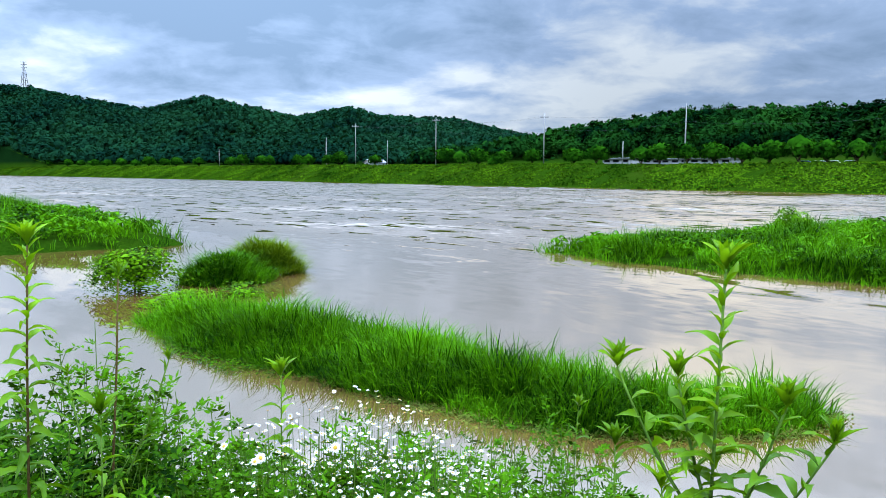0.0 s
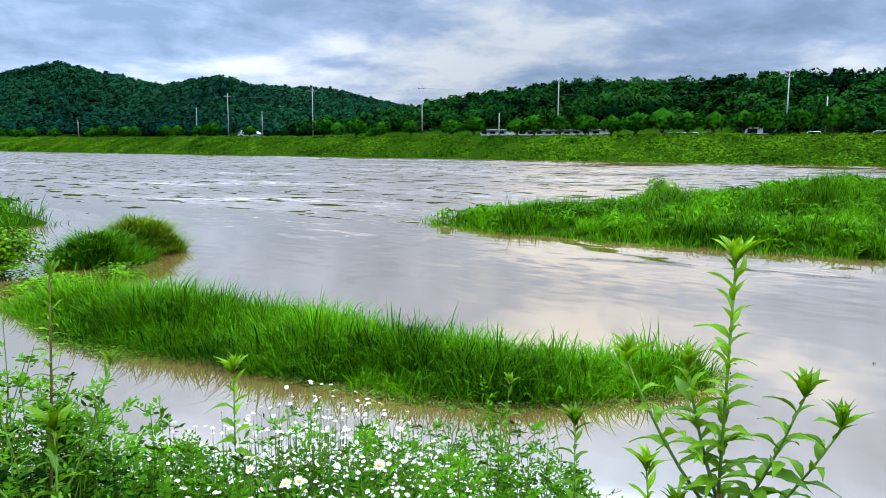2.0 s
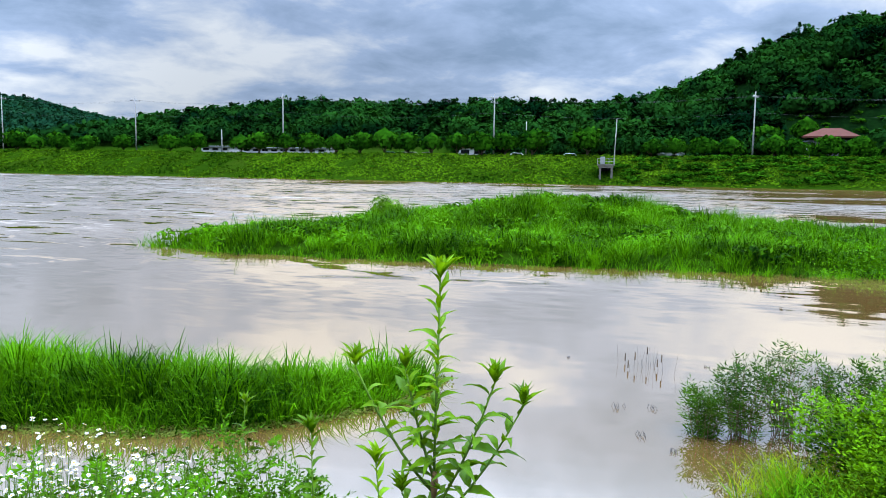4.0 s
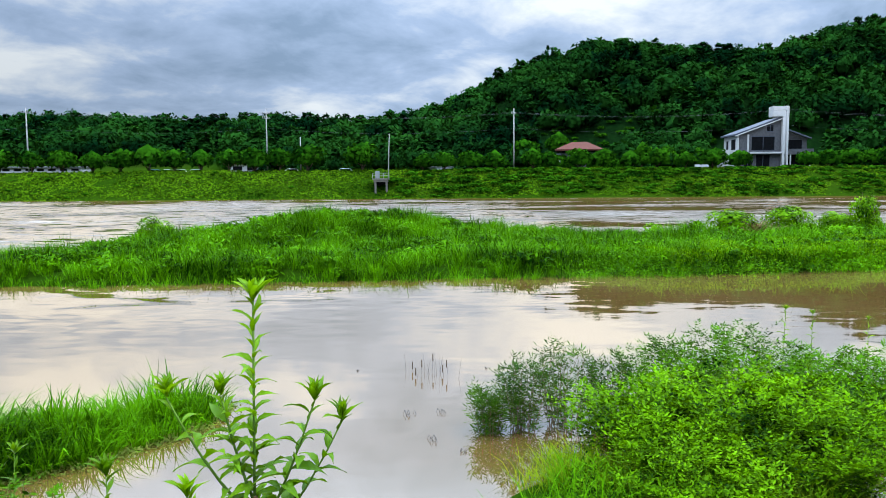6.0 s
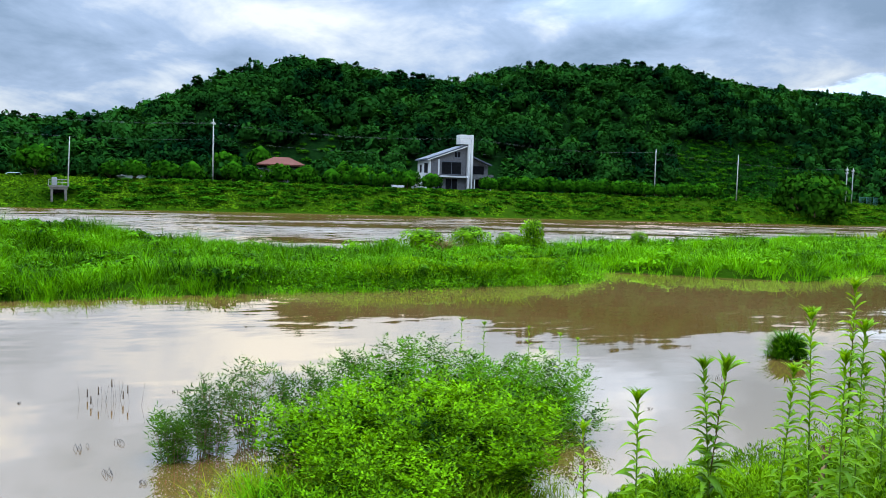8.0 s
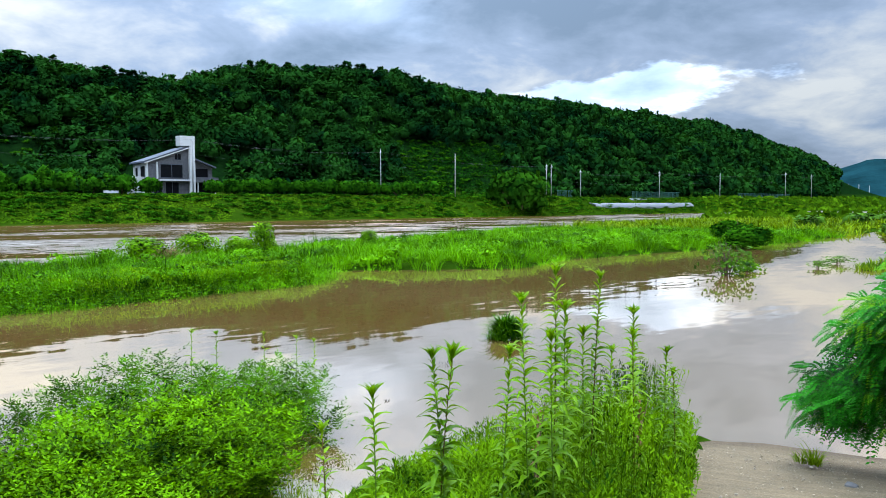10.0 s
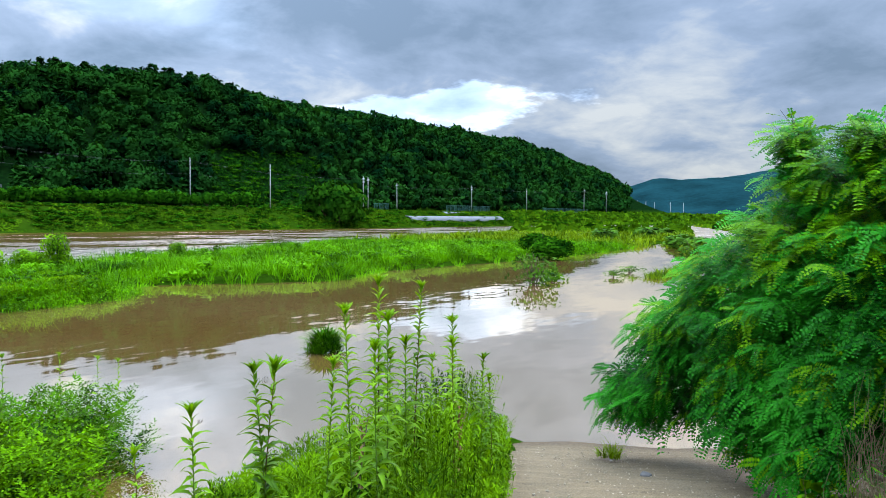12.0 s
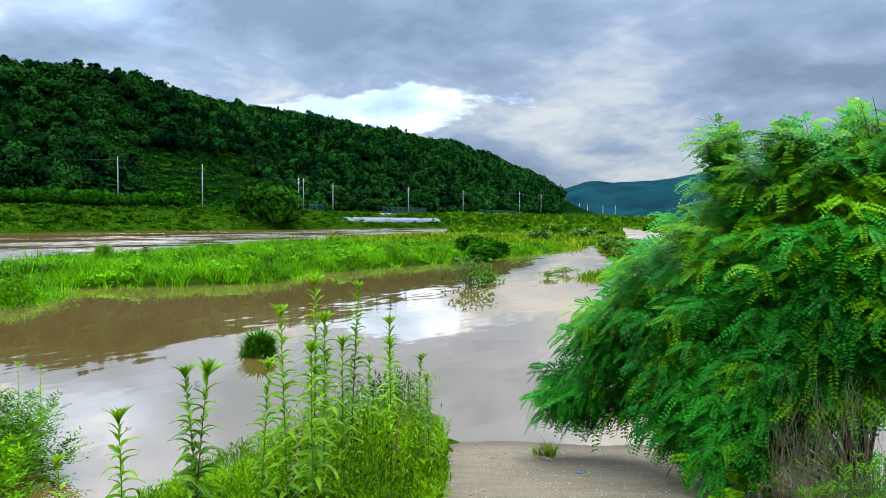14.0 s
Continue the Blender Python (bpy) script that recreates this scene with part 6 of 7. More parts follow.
grass_patch("verge_grass", [(-4, 1.0), (0, 1.25), (1.2, 1.15), (2.4, .9), (2.3, -.8), (1.2, -.35), (0, .1), (-1.6, .6), (-2.6, .8), (-4, -.2)], 7000, .22, .005, GRASS, "short grass on the verge beside the ramp", 324, per=10, spread=.08)
grass_patch("spit_grass", [(4.4, 3.6), (5.2, 4.4), (6.0, 3.9), (5.6, 3.0), (6.8, 1.3), (6.0, 1.0), (4.6, 1.5)], 5000, .3, .004, GRASS_DRY, "pale grass at the water's edge", 323, per=10, spread=.08)


def daisy_flower():
    """One small daisy: a ring of narrow white petals and a yellow disc."""
    rg = np.random.default_rng(5)
    n = 17
    a = np.arange(n) * 2 * math.pi / n + rg.normal(0, .05, n)
    way = np.stack([np.cos(a), np.sin(a), rg.uniform(-.05, .28, n)], 1)
    v, f = small_leaves(way * .16, way, np.tile([0, 0, 1.0], (n, 1)), rg.uniform(.75, .9, n), np.full(n, .34))
    petals = build_mesh("petals", v, [f], PETAL)
    bm = bmesh.new()
    bmesh.ops.create_uvsphere(bm, u_segments=7, v_segments=4, radius=.36, matrix=Matrix.Translation((0, 0, .08)) @ Matrix.Diagonal((1, 1, .55, 1)))
    disc = bpy.data.meshes.new("disc")
    bm.to_mesh(disc)
    bm.free()
    disc.materials.append(YOLK)
    return petals, disc


PETALS, DISC = daisy_flower()


def daisy_plant(x, y, tall, spread, flowers, seed):
    rg = np.random.default_rng(seed)
    z = ground_z(x, y)
    ob = thing("daisy_plant", "daisy fleabane with many small white flowers", "flower", pose(x, y, z), "daisies on the near shore")
    st, lv = shrub_parts(rg, spread * 1.1, tall * .97, 32, 136, .030, .32, 1, .35, .8, .07, 8)
    a, k = rg.uniform(0, 6.283, flowers), np.sqrt(rg.uniform(0, 1, flowers))
    head = np.stack([np.cos(a) * k * spread, np.sin(a) * k * spread, tall * (1 - .18 * k * k) * (.78 + .27 * rg.uniform(0, 1, flowers) ** .5)], 1)
    foot = head * [.85, .85, 0] + np.stack([0 * a, 0 * a, head[:, 2] * .85], 1)
    u = np.linspace(0, 1, 4)[None, :, None]
    v, f = stem_tubes((foot[:, None] + (head - foot)[:, None] * u, np.full(flowers, .0013)), 3)
    part("stalk", build_mesh("stalk", v, [f], STEM), None, ob, kind="stuff")
    v, f = stem_tubes(st)
    part("stem", build_mesh("stem", v, [f], STEM, True), None, ob)
    part("foliage", build_mesh("foliage", lv[0], [lv[1]], HERB), None, ob)
    small = 26
    a, k = rg.uniform(0, 6.283, small), np.sqrt(rg.uniform(0, 1, small))
    sp = np.stack([np.cos(a) * k * spread * 1.05, np.sin(a) * k * spread * 1.05, tall * (1 - .18 * k * k) * (.80 + .24 * rg.uniform(0, 1, small) ** .6)], 1)
    ring = np.arange(7) * 2 * math.pi / 7
    size = rg.uniform(.0035, .0068, small)[:, None]
    tilt = rg.normal(0, .45, (small, 2))
    cx, cy = np.cos(ring)[None] * size, np.sin(ring)[None] * size
    v = np.stack([sp[:, :1] + cx, sp[:, 1:2] + cy, sp[:, 2:] + cx * tilt[:, :1] + cy * tilt[:, 1:] + .001], -1).reshape(-1, 3)
    f = np.arange(small)[:, None, None] * 7 + np.array([[0, 1, 2], [0, 2, 3], [0, 3, 4], [0, 4, 5], [0, 5, 6]])[None]
    part("small_flower", build_mesh("small_flower", v, [f.reshape(-1, 3)], PETAL), None, ob, "tiny half-open white flower heads", kind="stuff")
    for p in head:
        m = Matrix.Translation(p) @ Matrix.Rotation(rg.uniform(0, 6.28), 4, "Z") @ Matrix.Rotation(abs(rg.normal(.35, .4)), 4, "X") @ Matrix.Scale(rg.uniform(.0060, .0092), 4)
        fl = part("flower", PETALS, None, ob, m=m)
        part("flower_centre", DISC, None, fl)


# each: the place, the height of its top above the water, its spread and its flower heads
DAISIES = [(-.48, 2.12, 1.80, .15, 34), (-.39, 2.27, 1.80, .16, 50), (-.28, 2.32, 1.81, .17, 64), (-.18, 2.32, 1.79, .17, 64), (-.09, 2.21, 1.77, .16, 60), (0.0, 2.12, 1.76, .15, 52), (.06, 2.00, 1.74, .13, 34),
           (-.35, 1.94, 1.80, .15, 26), (-.22, 1.94, 1.78, .16, 34), (-.10, 1.84, 1.78, .15, 32), (-.02, 1.76, 1.74, .13, 24), (-.42, 1.74, 1.80, .13, 10), (-.29, 1.64, 1.78, .13, 12), (-.18, 1.58, 1.76, .13, 12),
           (-.63, 1.62, 1.76, .12, 14), (-.59, 1.82, 1.74, .12, 14), (-.62, 2.30, 1.74, .14, 20), (.14, 2.30, 1.66, .14, 18)]
for i, (x, y, top, spread, n) in enumerate(DAISIES):
    daisy_plant(x, y, top - ground_z(x, y), spread, int(n * 1.2), 400 + i)


def tall_daisies():
    """A thin daisy plant close to the path, whose few large heads stand above the rest."""
    rg = np.random.default_rng(440)
    x, y = -.24, 1.10
    z = ground_z(x, y)
    ob = thing("daisy_plant", "slender daisy fleabane with a few open white flowers", "flower", pose(x, y, z), "daisies on the near shore")
    heads = np.array([(-.02, -.03, 2.09), (-.04, .02, 2.065), (.035, -.03, 2.02), (.09, -.04, 2.11), (.04, -.01, 1.985), (-.06, -.02, 2.02), (-.09, .03, 2.085), (.12, .02, 1.98), (.15, -.03, 2.03)]) - [0, 0, z]
    u = np.linspace(0, 1, 6)[None, :, None]
    foot = heads * [.1, .1, 0]
    v, f = stem_tubes((foot[:, None] + (heads - foot)[:, None] * u + np.array([.02, .01, 0]) * np.sin(u * 3.14), np.full(len(heads), .0017)), 5)
    part("stem", build_mesh("stem", v, [f], STEM, True), None, ob)
    n = 130
    k, q = rg.integers(0, len(heads), n), rg.uniform(.45, .93, n)
    at_ = foot[k] + (heads - foot)[k] * q[:, None]
    a = rg.uniform(0, 6.283, n)
    v, f = leaflets(at_, np.stack([np.cos(a), np.sin(a), rg.uniform(.2, 1.2, n)], 1), np.tile([0, 0, 1.0], (n, 1)), rg.uniform(.03, .06, n), rg.uniform(.006, .011, n))
    part("foliage", build_mesh("foliage", v, [f], HERB), None, ob)
    for p in heads:
        m = Matrix.Translation(p) @ Matrix.Rotation(rg.uniform(-.6, .6), 4, "Z") @ Matrix.Rotation(rg.uniform(.3, 1.0), 4, "X") @ Matrix.Scale(rg.uniform(.0075, .0095), 4)
        fl = part("flower", PETALS, None, ob, m=m)
        part("flower_centre", DISC, None, fl)


tall_daisies()


# ---- the concrete ramp ----
RAMP_D, RAMP_P = np.array((.950, -.312)), np.array((-.312, -.950))


def ramp_material():
    mat, nt, ln, bsdf = material("worn_concrete")
    n1, n2, n3 = noise_node(nt, 1.1, 5, 0.6), noise_node(nt, 7, 5, 0.65), noise_node(nt, 60, 3, 0.6)
    col = ramp_node(nt, n1, [(0.3, (0.060, 0.040, 0.017)), (0.7, (0.108, 0.074, 0.034))])
    col = mixed(nt, 0.45, col, ramp_node(nt, n2, [(0.35, (0.038, 0.026, 0.012)), (0.65, (0.120, 0.085, 0.043))]))
    col = mixed(nt, 0.35, col, ramp_node(nt, n3, [(0.4, (0.030, 0.022, 0.012)), (0.62, (0.18, 0.14, 0.085))]))
    turned = nt.nodes.new("ShaderNodeVectorRotate")
    turned.rotation_type = "Z_AXIS"
    turned.inputs["Angle"].default_value = radians(18.2)
    ln.new(world_pos(nt), turned.inputs["Vector"])
    thin = nt.nodes.new("ShaderNodeMapping")
    thin.inputs["Scale"].default_value = (15, 1.3, 1)
    ln.new(turned.outputs[0], thin.inputs[0])
    n4 = noise_node(nt, 1.0, 4, 0.6, thin.outputs[0])
    col = mixed(nt, 0.22, col, ramp_node(nt, n4, [(0.38, (0.026, 0.019, 0.011)), (0.62, (0.130, 0.096, 0.058))]))
    sep = nt.nodes.new("ShaderNodeSeparateXYZ")
    ln.new(world_pos(nt), sep.inputs[0])
    wet = nt.nodes.new("ShaderNodeMapRange")
    ln.new(sep.outputs[2], wet.inputs[0])
    wet.inputs[1].default_value, wet.inputs[2].default_value = 0.09, 0.03
    col = mixed(nt, wet.outputs[0], col, mixed(nt, 1.0, col, (0.55, 0.5, 0.45), "MULTIPLY"))
    ln.new(col, bsdf.inputs["Base Color"])
    bsdf.inputs["Roughness"].default_value = 0.85
    bsdf.inputs["Specular IOR Level"].default_value = 0.15
    ln.new(bump_node(nt, n3, 0.8, 0.015, bump_node(nt, n2, 0.6, 0.03)), bsdf.inputs["Normal"])
    return mat


def make_ramp():
    rg = np.random.default_rng(8)
    ts, ws = np.linspace(-2.5, 12.5, 76), np.linspace(0, 3.3, 18)
    t, w = np.meshgrid(ts, ws, indexing="ij")
    edge = np.where(w < .01, .10 * rough(t, t * .3, .33, 2) + .05, 0)
    x = RAMP_D[0] * t + RAMP_P[0] * (w + edge)
    y = RAMP_D[1] * t + RAMP_P[1] * (w + edge)
    z = np.where(t < 8.62, 1 - np.clip(t / 8.62, 0, 2) ** 1.15, -.133 * (t - 8.62)) + .075 + .012 * rough(x, y, .45, 4) - .075 * np.clip(t / 8.62, 0, 1) ** 3
    top = np.stack([x, y, z], -1).reshape(-1, 3)
    low = top - [0, 0, .35]
    n = len(top)
    f = grid_faces(76, 18)[:, ::-1]
    i = np.arange(75) * 18
    side = np.concatenate([np.stack([i, i + 18, i + 18 + n, i + n], 1), np.stack([i + 17, i + 17 + n, i + 35 + n, i + 35], 1)])
    me = build_mesh("ramp", np.concatenate([top, low]), [f, side], ramp_material(), True)
    tagged(new("ramp", me), "worn concrete ramp running down into the flood water", "ramp", kind="structure")
    # loose gravel on it
    parts = []
    bm = bmesh.new()
    bmesh.ops.create_icosphere(bm, subdivisions=1, radius=1)
    sv = np.array([p.co for p in bm.verts])
    sf = np.array([[q.index for q in p.verts] for p in bm.faces])
    bm.free()
    for _ in range(1100):
        tt, ww = rg.uniform(2.5, 8.2), rg.uniform(.05, 3.2)
        r = rg.uniform(.004, .011) * (1 if rg.uniform() < .95 else 1.8)
        px, py = RAMP_D * tt + RAMP_P * ww
        pz = 1 - (tt / 8.62) ** 1.15 + .075 - .075 * (tt / 8.62) ** 3
        parts.append((sv * r * rg.uniform(.6, 1.2, 3) * rg.uniform(.85, 1.15, (len(sv), 1)) + [px, py, pz + r * .3], sf))
    v, f = gathered(parts)
    tagged(new("gravel", build_mesh("gravel", v, [f], GRAVEL)), "loose grey gravel scattered on the ramp", "gravel", kind="stuff")


make_ramp()
stone = thing("stone", "small dark stone lying on the concrete ramp", "stone", pose(5.93, -3.36, .30, 0, 0, 30))
bm = bmesh.new()
bmesh.ops.create_icosphere(bm, subdivisions=2, radius=.05)
for v in bm.verts:
    v.co = Vector((v.co.x * 1.2, v.co.y * .9, v.co.z * .7)) * (1 + .18 * noise.noise(v.co * 30))
part("rock", bm, plain_material("dark_stone", (.06, .055, .05), .9, 0, .3, 20), stone)
tuft_rg = np.random.default_rng(12)
v, f = tufts(np.full(5, 6.72) + tuft_rg.normal(0, .05, 5), np.full(5, -3.37) + tuft_rg.normal(0, .05, 5), np.full(5, .20), .17, 26, tuft_rg, .004, .05, .8, .9)
ob = thing("grass_tuft", "pale green grass tuft growing from a crack in the ramp", "grass")
part("blade", build_mesh("blade", v, f, GRASS_DRY), None, ob)

# ---- the locust tree beside the ramp ----


def locust_tree():
    rg = np.random.default_rng(77)
    base = (5.35, -6.0)
    z0 = max(0, ground_z(*base))
    ob = thing("locust_tree", "young locust tree with drooping feathery green leaves beside the ramp", "tree", pose(base[0], base[1], z0))
    # the boughs: centre and radius of each
    lobes = [(6.78, -3.64, 0.84, 0.36), (6.45, -4.04, 1.11, 0.52), (6.39, -3.93, 1.58, 0.43), (6.01, -4.19, 2.00, 0.44), (5.55, -4.33, 2.39, 0.40), (5.64, -4.20, 1.52, 0.56), (5.12, -4.42, 1.88, 0.61),
             (5.05, -4.50, 2.45, 0.54), (5.16, -4.37, 2.93, 0.28), (5.25, -4.25, 3.31, 0.15), (4.66, -4.51, 2.95, 0.42), (4.54, -4.49, 3.21, 0.18), (4.25, -4.66, 3.00, 0.38), (4.07, -4.70, 3.25, 0.21),
             (4.44, -4.45, 2.23, 0.55), (4.02, -4.60, 2.46, 0.51), (5.32, -4.14, 0.98, 0.49), (4.77, -4.38, 1.26, 0.54), (4.76, -4.06, 0.83, 0.24), (4.11, -4.51, 1.72, 0.51), (3.71, -4.62, 2.13, 0.49)]
    limbs, sprays = [], []
    # the leaves turn up and towards the open ramp
    open_side = np.array([-.65, .76, 0])
    for x, y, z, r in lobes:
        tip = np.array([x - base[0], y - base[1], z - z0])
        limbs.append(([(0, 0, .1), tuple(tip * [.35, .35, .40]), tuple(tip * [.7, .7, .75]), tuple(tip * .85)], [.035, .022, .013, .006]))
        for _ in range(int(14 + 430 * r * r)):
            u = unit(rg.normal(0, 1, 3))
            k = rg.uniform(.35, 1.0) ** .5
            p = np.array([x, y, z]) + u * k * r * np.array([1, 1, .9])
            # each spray grows outwards from the heart of the tree, rising at the top and hanging low down
            way = unit(u * [.7, .7, .3] + unit(p - [4.9, -5.4, 1.3]) * [.9, .9, .5] + rg.normal(0, .25, 3) + [0, 0, .12])
            long_ = rg.uniform(.26, .5)
            sprays.append((p - way * long_ * .55, way, long_))
    pos, way, face, ln, young, out = [], [], [], [], [], []
    twigs = []
    for p, w, long_ in sprays:
        side = unit(np.cross(w, [0, 0, 1.0]) + rg.normal(0, .18, 3))
        top = unit(np.cross(side, w))
        fresh = rg.uniform() < (.55 if p[2] > 2.25 else .22 if p[2] > 1.2 else .10)
        o = unit(p - [4.9, -5.4, 1.2])
        twigs.append(np.array([p - w * long_ * .3, p + w * long_ * .3, p + w * long_ * .85 - [0, 0, .05 * long_]]))
        for j in range(8):
            u = -.15 + j / 7.0
            sgn = (1 if j % 2 else -1) if j < 7 else 0
            pos.append(p + w * long_ * u * .85 - np.array([0, 0, .08 * long_ * u * u]))
            way.append(side * sgn * rg.uniform(.7, 1.1) + w * (.75 if sgn else 1.2) + rg.normal(0, .12, 3))
            face.append(top * .70 + o * .35 + open_side * .45 + rg.normal(0, .18, 3))
            ln.append(rg.uniform(.15, .27) * (1 - .25 * max(0, u)))
            young.append(fresh and j > 2)
            out.append(o)
    pos, way, face, ln, young, out = np.array(pos), unit(np.array(way)), unit(np.array(face)), np.array(ln), np.array(young), np.array(out)
    way = unit(way - face * np.sum(way * face, 1, keepdims=True))
    n = len(pos)
    # each frond: a drooping midrib with nine pairs of leaflets and one at the tip
    droop = rg.uniform(.10, .55, n)
    sidev = unit(np.cross(face, way))
    vs = []
    for j in range(9):
        u = (j + 1.0) / 9.4
        p = pos + way * (ln * u)[:, None] - np.array([0, 0, 1]) * (ln * droop * u * u)[:, None]
        for q in (-1, 1):
            w = unit(sidev * q + way * .30 - [0, 0, .12] + rg.normal(0, .08, (n, 3)))
            size = .047 * (1 - .5 * abs(u - .45)) * rg.uniform(.88, 1.12, n) * (ln / .21)
            nr = face + rg.normal(0, .12, (n, 3))
            v, f = small_leaves(p, w, nr, size, size * .56)
            v = np.hstack([v, np.repeat(unit(nr * .75 + out * .45 + [0, 0, .2]), 4, 0)])
            vs.append(v.reshape(n, 4, 6))
    leaves = np.stack(vs, 1) - [base[0], base[1], z0, 0, 0, 0]
    pair = np.array([[0, 2, 1], [0, 3, 2]])
    for name, which, mat, label in (("crown", ~young, LOCUST, "feathery compound leaves"), ("young_foliage", young, LOCUST_YOUNG, "yellowish green young leaves at the shoot tips")):
        v = leaves[which].reshape(-1, 6)
        f = (np.arange(len(v) // 4)[:, None, None] * 4 + pair[None]).reshape(-1, 3)
        part(name, build_mesh(name, v, [f], mat), None, ob, label)
    u = np.linspace(0, 1, 2)[None, :, None]
    ribs = pos[:, None] + way[:, None] * ln[:, None, None] * u - np.array([0, 0, 1]) * (ln * droop)[:, None, None] * u * u - [base[0], base[1], z0]
    v, f = stem_tubes((ribs, np.full(n, .0011)), 3)
    part("leaf_rib", build_mesh("leaf_rib", v, [f], STEM), None, ob)
    v, f = stem_tubes((np.array(twigs) - [base[0], base[1], z0], np.full(len(twigs), .005)), 4)
    part("twig", build_mesh("twig", v, [f], BARK), None, ob)
    part("trunk", tubes(([(0, 0, -.1), (-.05, .1, .6), (-.15, .3, 1.4), (-.3, .6, 2.2)], [.09, .075, .055, .03]), sides=9), BARK, ob)
    part("limb", tubes(*limbs, sides=5), BARK, ob)


locust_tree()


def dry_brush(x, y, r, tall, seed):
    rg = np.random.default_rng(seed)
    z = ground_z(x, y)
    ob = thing("dry_brush", "tangle of dry pale twigs under the locust tree", "brush", pose(x, y, z))
    n = 150
    a = rg.uniform(0, 6.283, n)
    top = np.stack([np.cos(a) * r * rg.uniform(.2, 1, n), np.sin(a) * r * rg.uniform(.2, 1, n), tall * rg.uniform(.4, 1, n)], 1)
    root = top * [.3, .3, 0]
    bow = rg.normal(0, .1, (n, 3))
    u = np.linspace(0, 1, 6)[None, :, None]
    v, f = stem_tubes((root[:, None] + (top - root)[:, None] * u + bow[:, None] * 4 * u * (1 - u), rg.uniform(.0015, .004, n)), 4)
    part("twig", build_mesh("twig", v, [f], TWIG), None, ob, kind="stuff")
    return ob


dry_brush(3.45, -3.85, .42, 1.30, 1)
dry_brush(3.85, -4.0, .36, 1.0, 2)
leafy_shrub("vine", "broad-leaved green creeper at the foot of the locust tree", 4.35, -4.1, .45, .5, .10, 30, 12, SHRUB, 501, .8, .6)
leafy_shrub("vine", "broad-leaved green creeper at the foot of the locust tree", 3.9, -3.9, .4, .4, .10, 26, 12, SHRUB, 502, .8, .6)
leafy_shrub("shore_shrub", "pale green narrow-leaved weeds below the locust tree", 3.1, -3.7, .4, .8, .06, 50, 30, HERB, 503, .14, 1.2)
UNDER = [(7.2, -5.3), (6.0, -4.7), (4.2, -4.15), (2.5, -3.6), (2.0, -5.5), (5, -7.5), (8, -7)]
herb_field("shade_weeds", "dark low weeds under the locust tree", UNDER, 1100, .15, .4, .06, 14, LOCUST, 504, .4)

# ---- twigs and reeds standing in the side channel ----


def water_reeds(x, y, n, r, tall, seed):
    rg = np.random.default_rng(seed)
    ob = thing("reed_stalks", "dark dead reed stalks sticking out of the water", "reeds", pose(x, y, 0))
    px, py = rg.normal(0, r, n), rg.normal(0, r, n)
    h = tall * rg.uniform(.4, 1, n)
    tip = np.stack([px + rg.normal(0, .05, n), py + rg.normal(0, .05, n), h], 1)
    root = np.stack([px, py, 0 * h - .15], 1)
    u = np.linspace(0, 1, 4)[None, :, None]
    v, f = stem_tubes((root[:, None] + (tip - root)[:, None] * u, np.full(n, .003)), 4)
    part("stalk", build_mesh("stalk", v, [f], RUBBER), None, ob)
    for k in range(0, n, 3):
        part("seed_head", tubes(([tuple(tip[k] - [0, 0, .10]), tuple(tip[k])], [.009, .007]), sides=6), BARK, ob)


water_reeds(6.85, 7.15, 16, .17, .30, 1)
water_reeds(7.9, 6.4, 4, .05, .26, 2)


def bent_twig(x, y, size, seed):
    rg = np.random.default_rng(seed)
    ob = thing("drift_twig", "dark bent twigs poking out of the water", "twig", pose(x, y, 0, 0, 0, rg.uniform(0, 360)))
    for k in range(4):
        o = rg.normal(0, size * .35, 2)
        pts = [(o[0] - size * .3, o[1], -.05), (o[0] - size * .1, o[1] + .02, size * rg.uniform(.25, .5)), (o[0] + size * .2, o[1], size * rg.uniform(.2, .45)), (o[0] + size * .4, o[1] + .03, -.03)]
        part("twig", tubes((pts, [.003, .0025, .002, .0015]), sides=4), RUBBER, ob)


for i, (x, y, sz) in enumerate(((5.35, 6.0, .28), (5.65, 5.75, .22), (6.3, 8.0, .12), (7.6, 6.75, .16), (5.0, 5.2, .25), (4.95, 4.75, .2), (12.2, .2, .3), (13.4, -.6, .25), (9.8, .9, .12))):
    bent_twig(x, y, sz * .45, 600 + i)


# ---- weed mats washed against the shores ----


def weed_mat(label, poly, n, size, mat, seed, high=.05):
    rg = np.random.default_rng(seed)
    x, y = sow(poly, n, rg, 0, .9)
    keep = land(x, y) < .06
    x, y = x[keep], y[keep]
    a = rg.uniform(0, 6.283, len(x))
    pos = np.stack([x, y, rg.uniform(.004, high, len(x))], 1)
    sz = size * rg.uniform(.5, 1.3, len(x))
    v, f = small_leaves(pos, np.stack([np.cos(a), np.sin(a), rg.uniform(-.1, .35, len(x))], 1), np.tile([0, 0, 1.0], (len(x), 1)) + rg.normal(0, .25, (len(x), 3)), sz, sz * .28)
    tagged(new("weed_mat", build_mesh("weed_mat", v, [f], mat)), label, "weeds", kind="stuff")


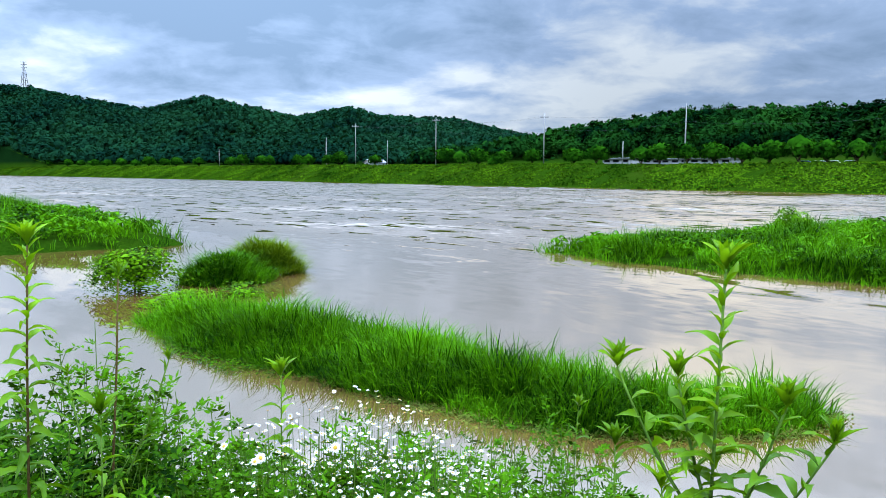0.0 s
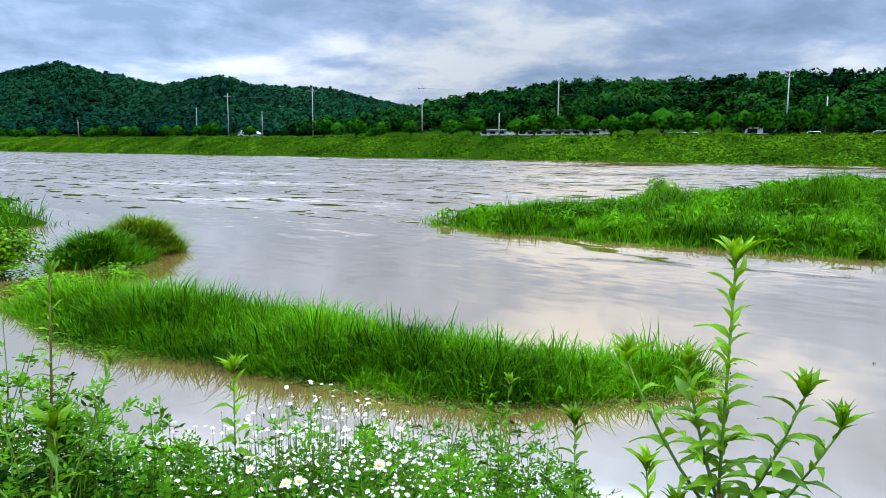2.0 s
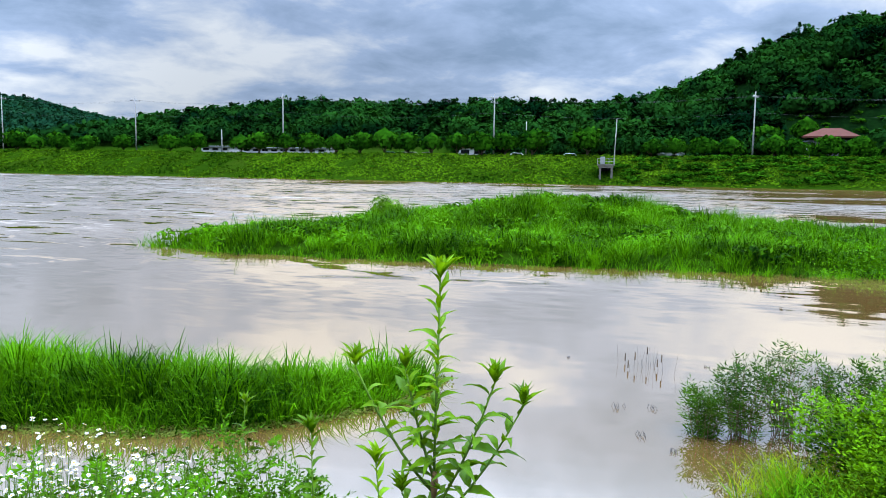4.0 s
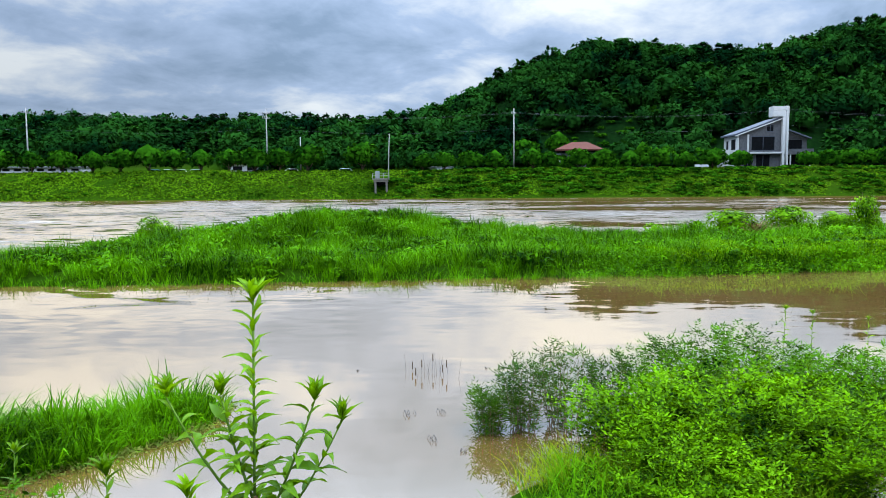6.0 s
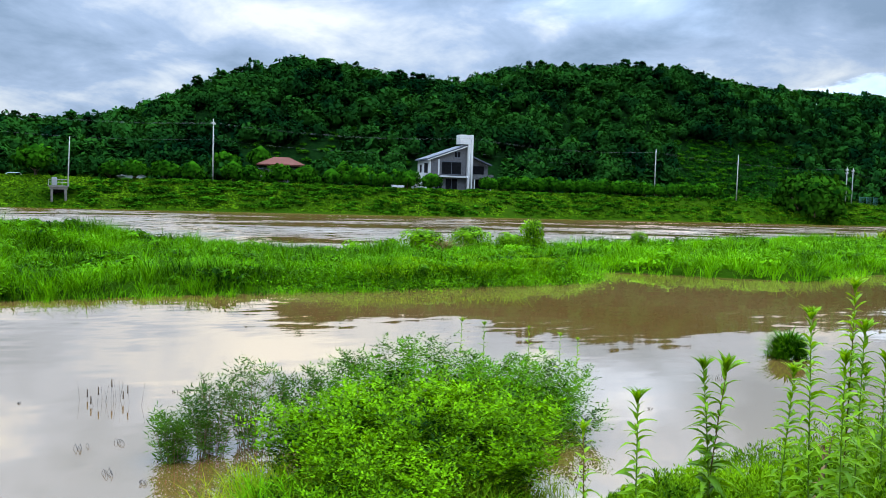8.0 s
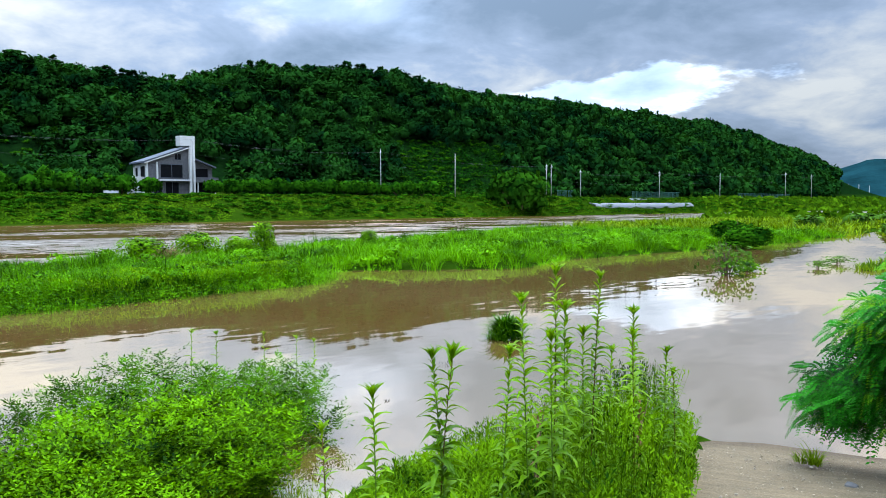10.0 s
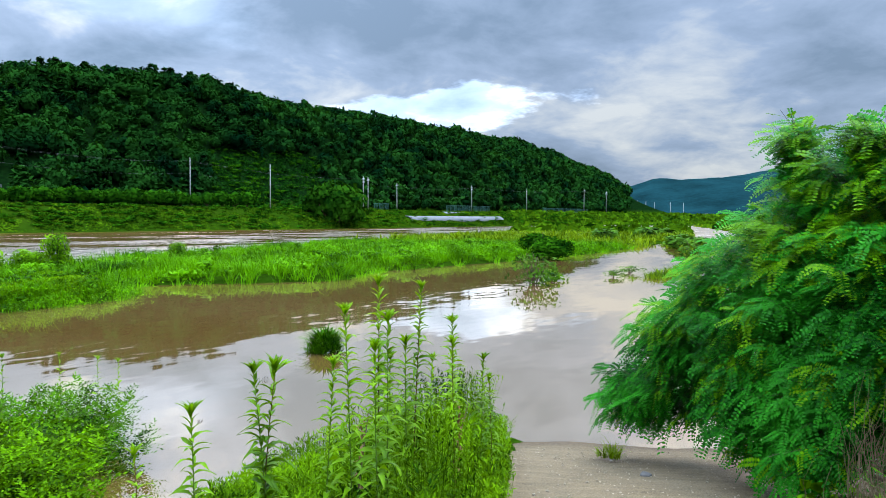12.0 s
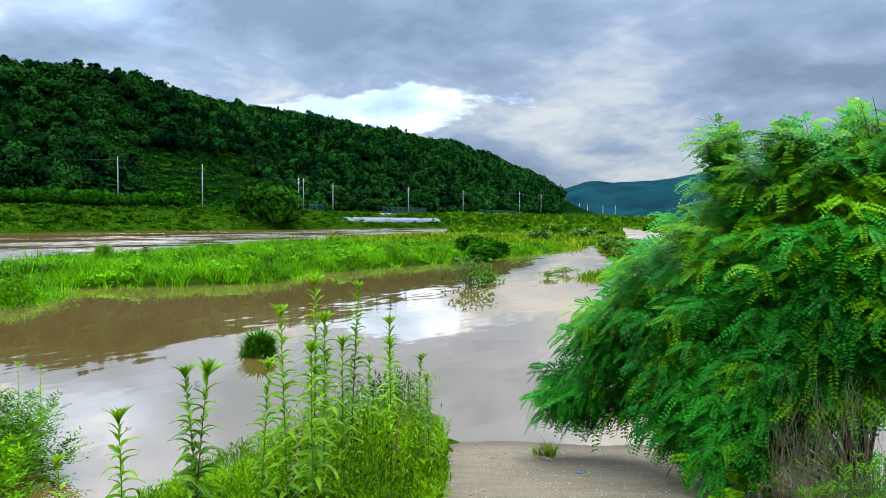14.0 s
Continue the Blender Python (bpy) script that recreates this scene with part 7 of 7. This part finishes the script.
weed_mat("yellowish drowned weeds at the tip of the islet", [(-.9, 8.9), (-1.6, 9.0), (-2.6, 9.2), (-3.6, 10.2), (-4.4, 11.3), (-3.9, 11.9), (-2, 10.3), (-.8, 9.3)], 4200, .06, GRASS, 902, .07)
herb_field("island_weeds", "bright low weeds along the front of the island", [(19.5, 10.0), (25.5, 5.3), (29.4, 6.0), (30.2, 8.5), (26, 11), (20.5, 12.6)], 5000, .26, .44, .080, 12, LOWWEED, 905, .4)
grass_patch("withered_grass", [(30.2, 12.6), (31.6, 12.2), (33.2, 12.4), (33.0, 13.2), (31.0, 13.4)], 1500, .75, .02, MUD_LEAF, "brown withered grass beside the island shrubs", 906, per=10, spread=.2)


def slope_creeper():
    """Creepers covering the cleared slope beside the road."""
    rg = np.random.default_rng(77)
    n = 16000
    az, d = rg.uniform(-3.6, 6.2, n), rg.uniform(157, 187, n)
    k = np.tan(np.radians(az) - TURN)
    x, y = BANK_N[0] * d + BANK_U[0] * d * k, BANK_N[1] * d + BANK_U[1] * d * k
    z = land(x, y) + .35 * rough(x, y, 2.0, 6) + rg.uniform(0, .4, n)
    v, f = flakes(np.stack([x, y, z], 1), np.tile([-.4, -.4, .7], (n, 1)), .55, rg, 1.3, .5)
    tagged(new("slope_creeper", build_mesh("slope_creeper", v, [f], CREEPER)), "dense green creepers covering the cleared slope", "creeper", kind="stuff")


slope_creeper()


def far_meadow():
    """Rough growth on the low land far downstream."""
    rg = np.random.default_rng(78)
    n = 9000
    az, r = rg.uniform(-36, -17, n), 120 + 620 * rg.uniform(0, 1, n) ** 1.3
    x, y = r * np.cos(np.radians(az)), r * np.sin(np.radians(az))
    z = land(x, y)
    ok = (z > -.1) & (z < 6.5)
    x, y, z = x[ok], y[ok], z[ok]
    v, f = flakes(np.stack([x, y, z + rg.uniform(.1, .9, len(x))], 1), np.tile([-.7, .2, .6], (len(x), 1)), .9 + r[ok] / 500, rg, 1.6, .5)
    tagged(new("far_meadow", build_mesh("far_meadow", v, [f], LAWN)), "rough green growth on the flats downstream", "grass", kind="stuff")


far_meadow()
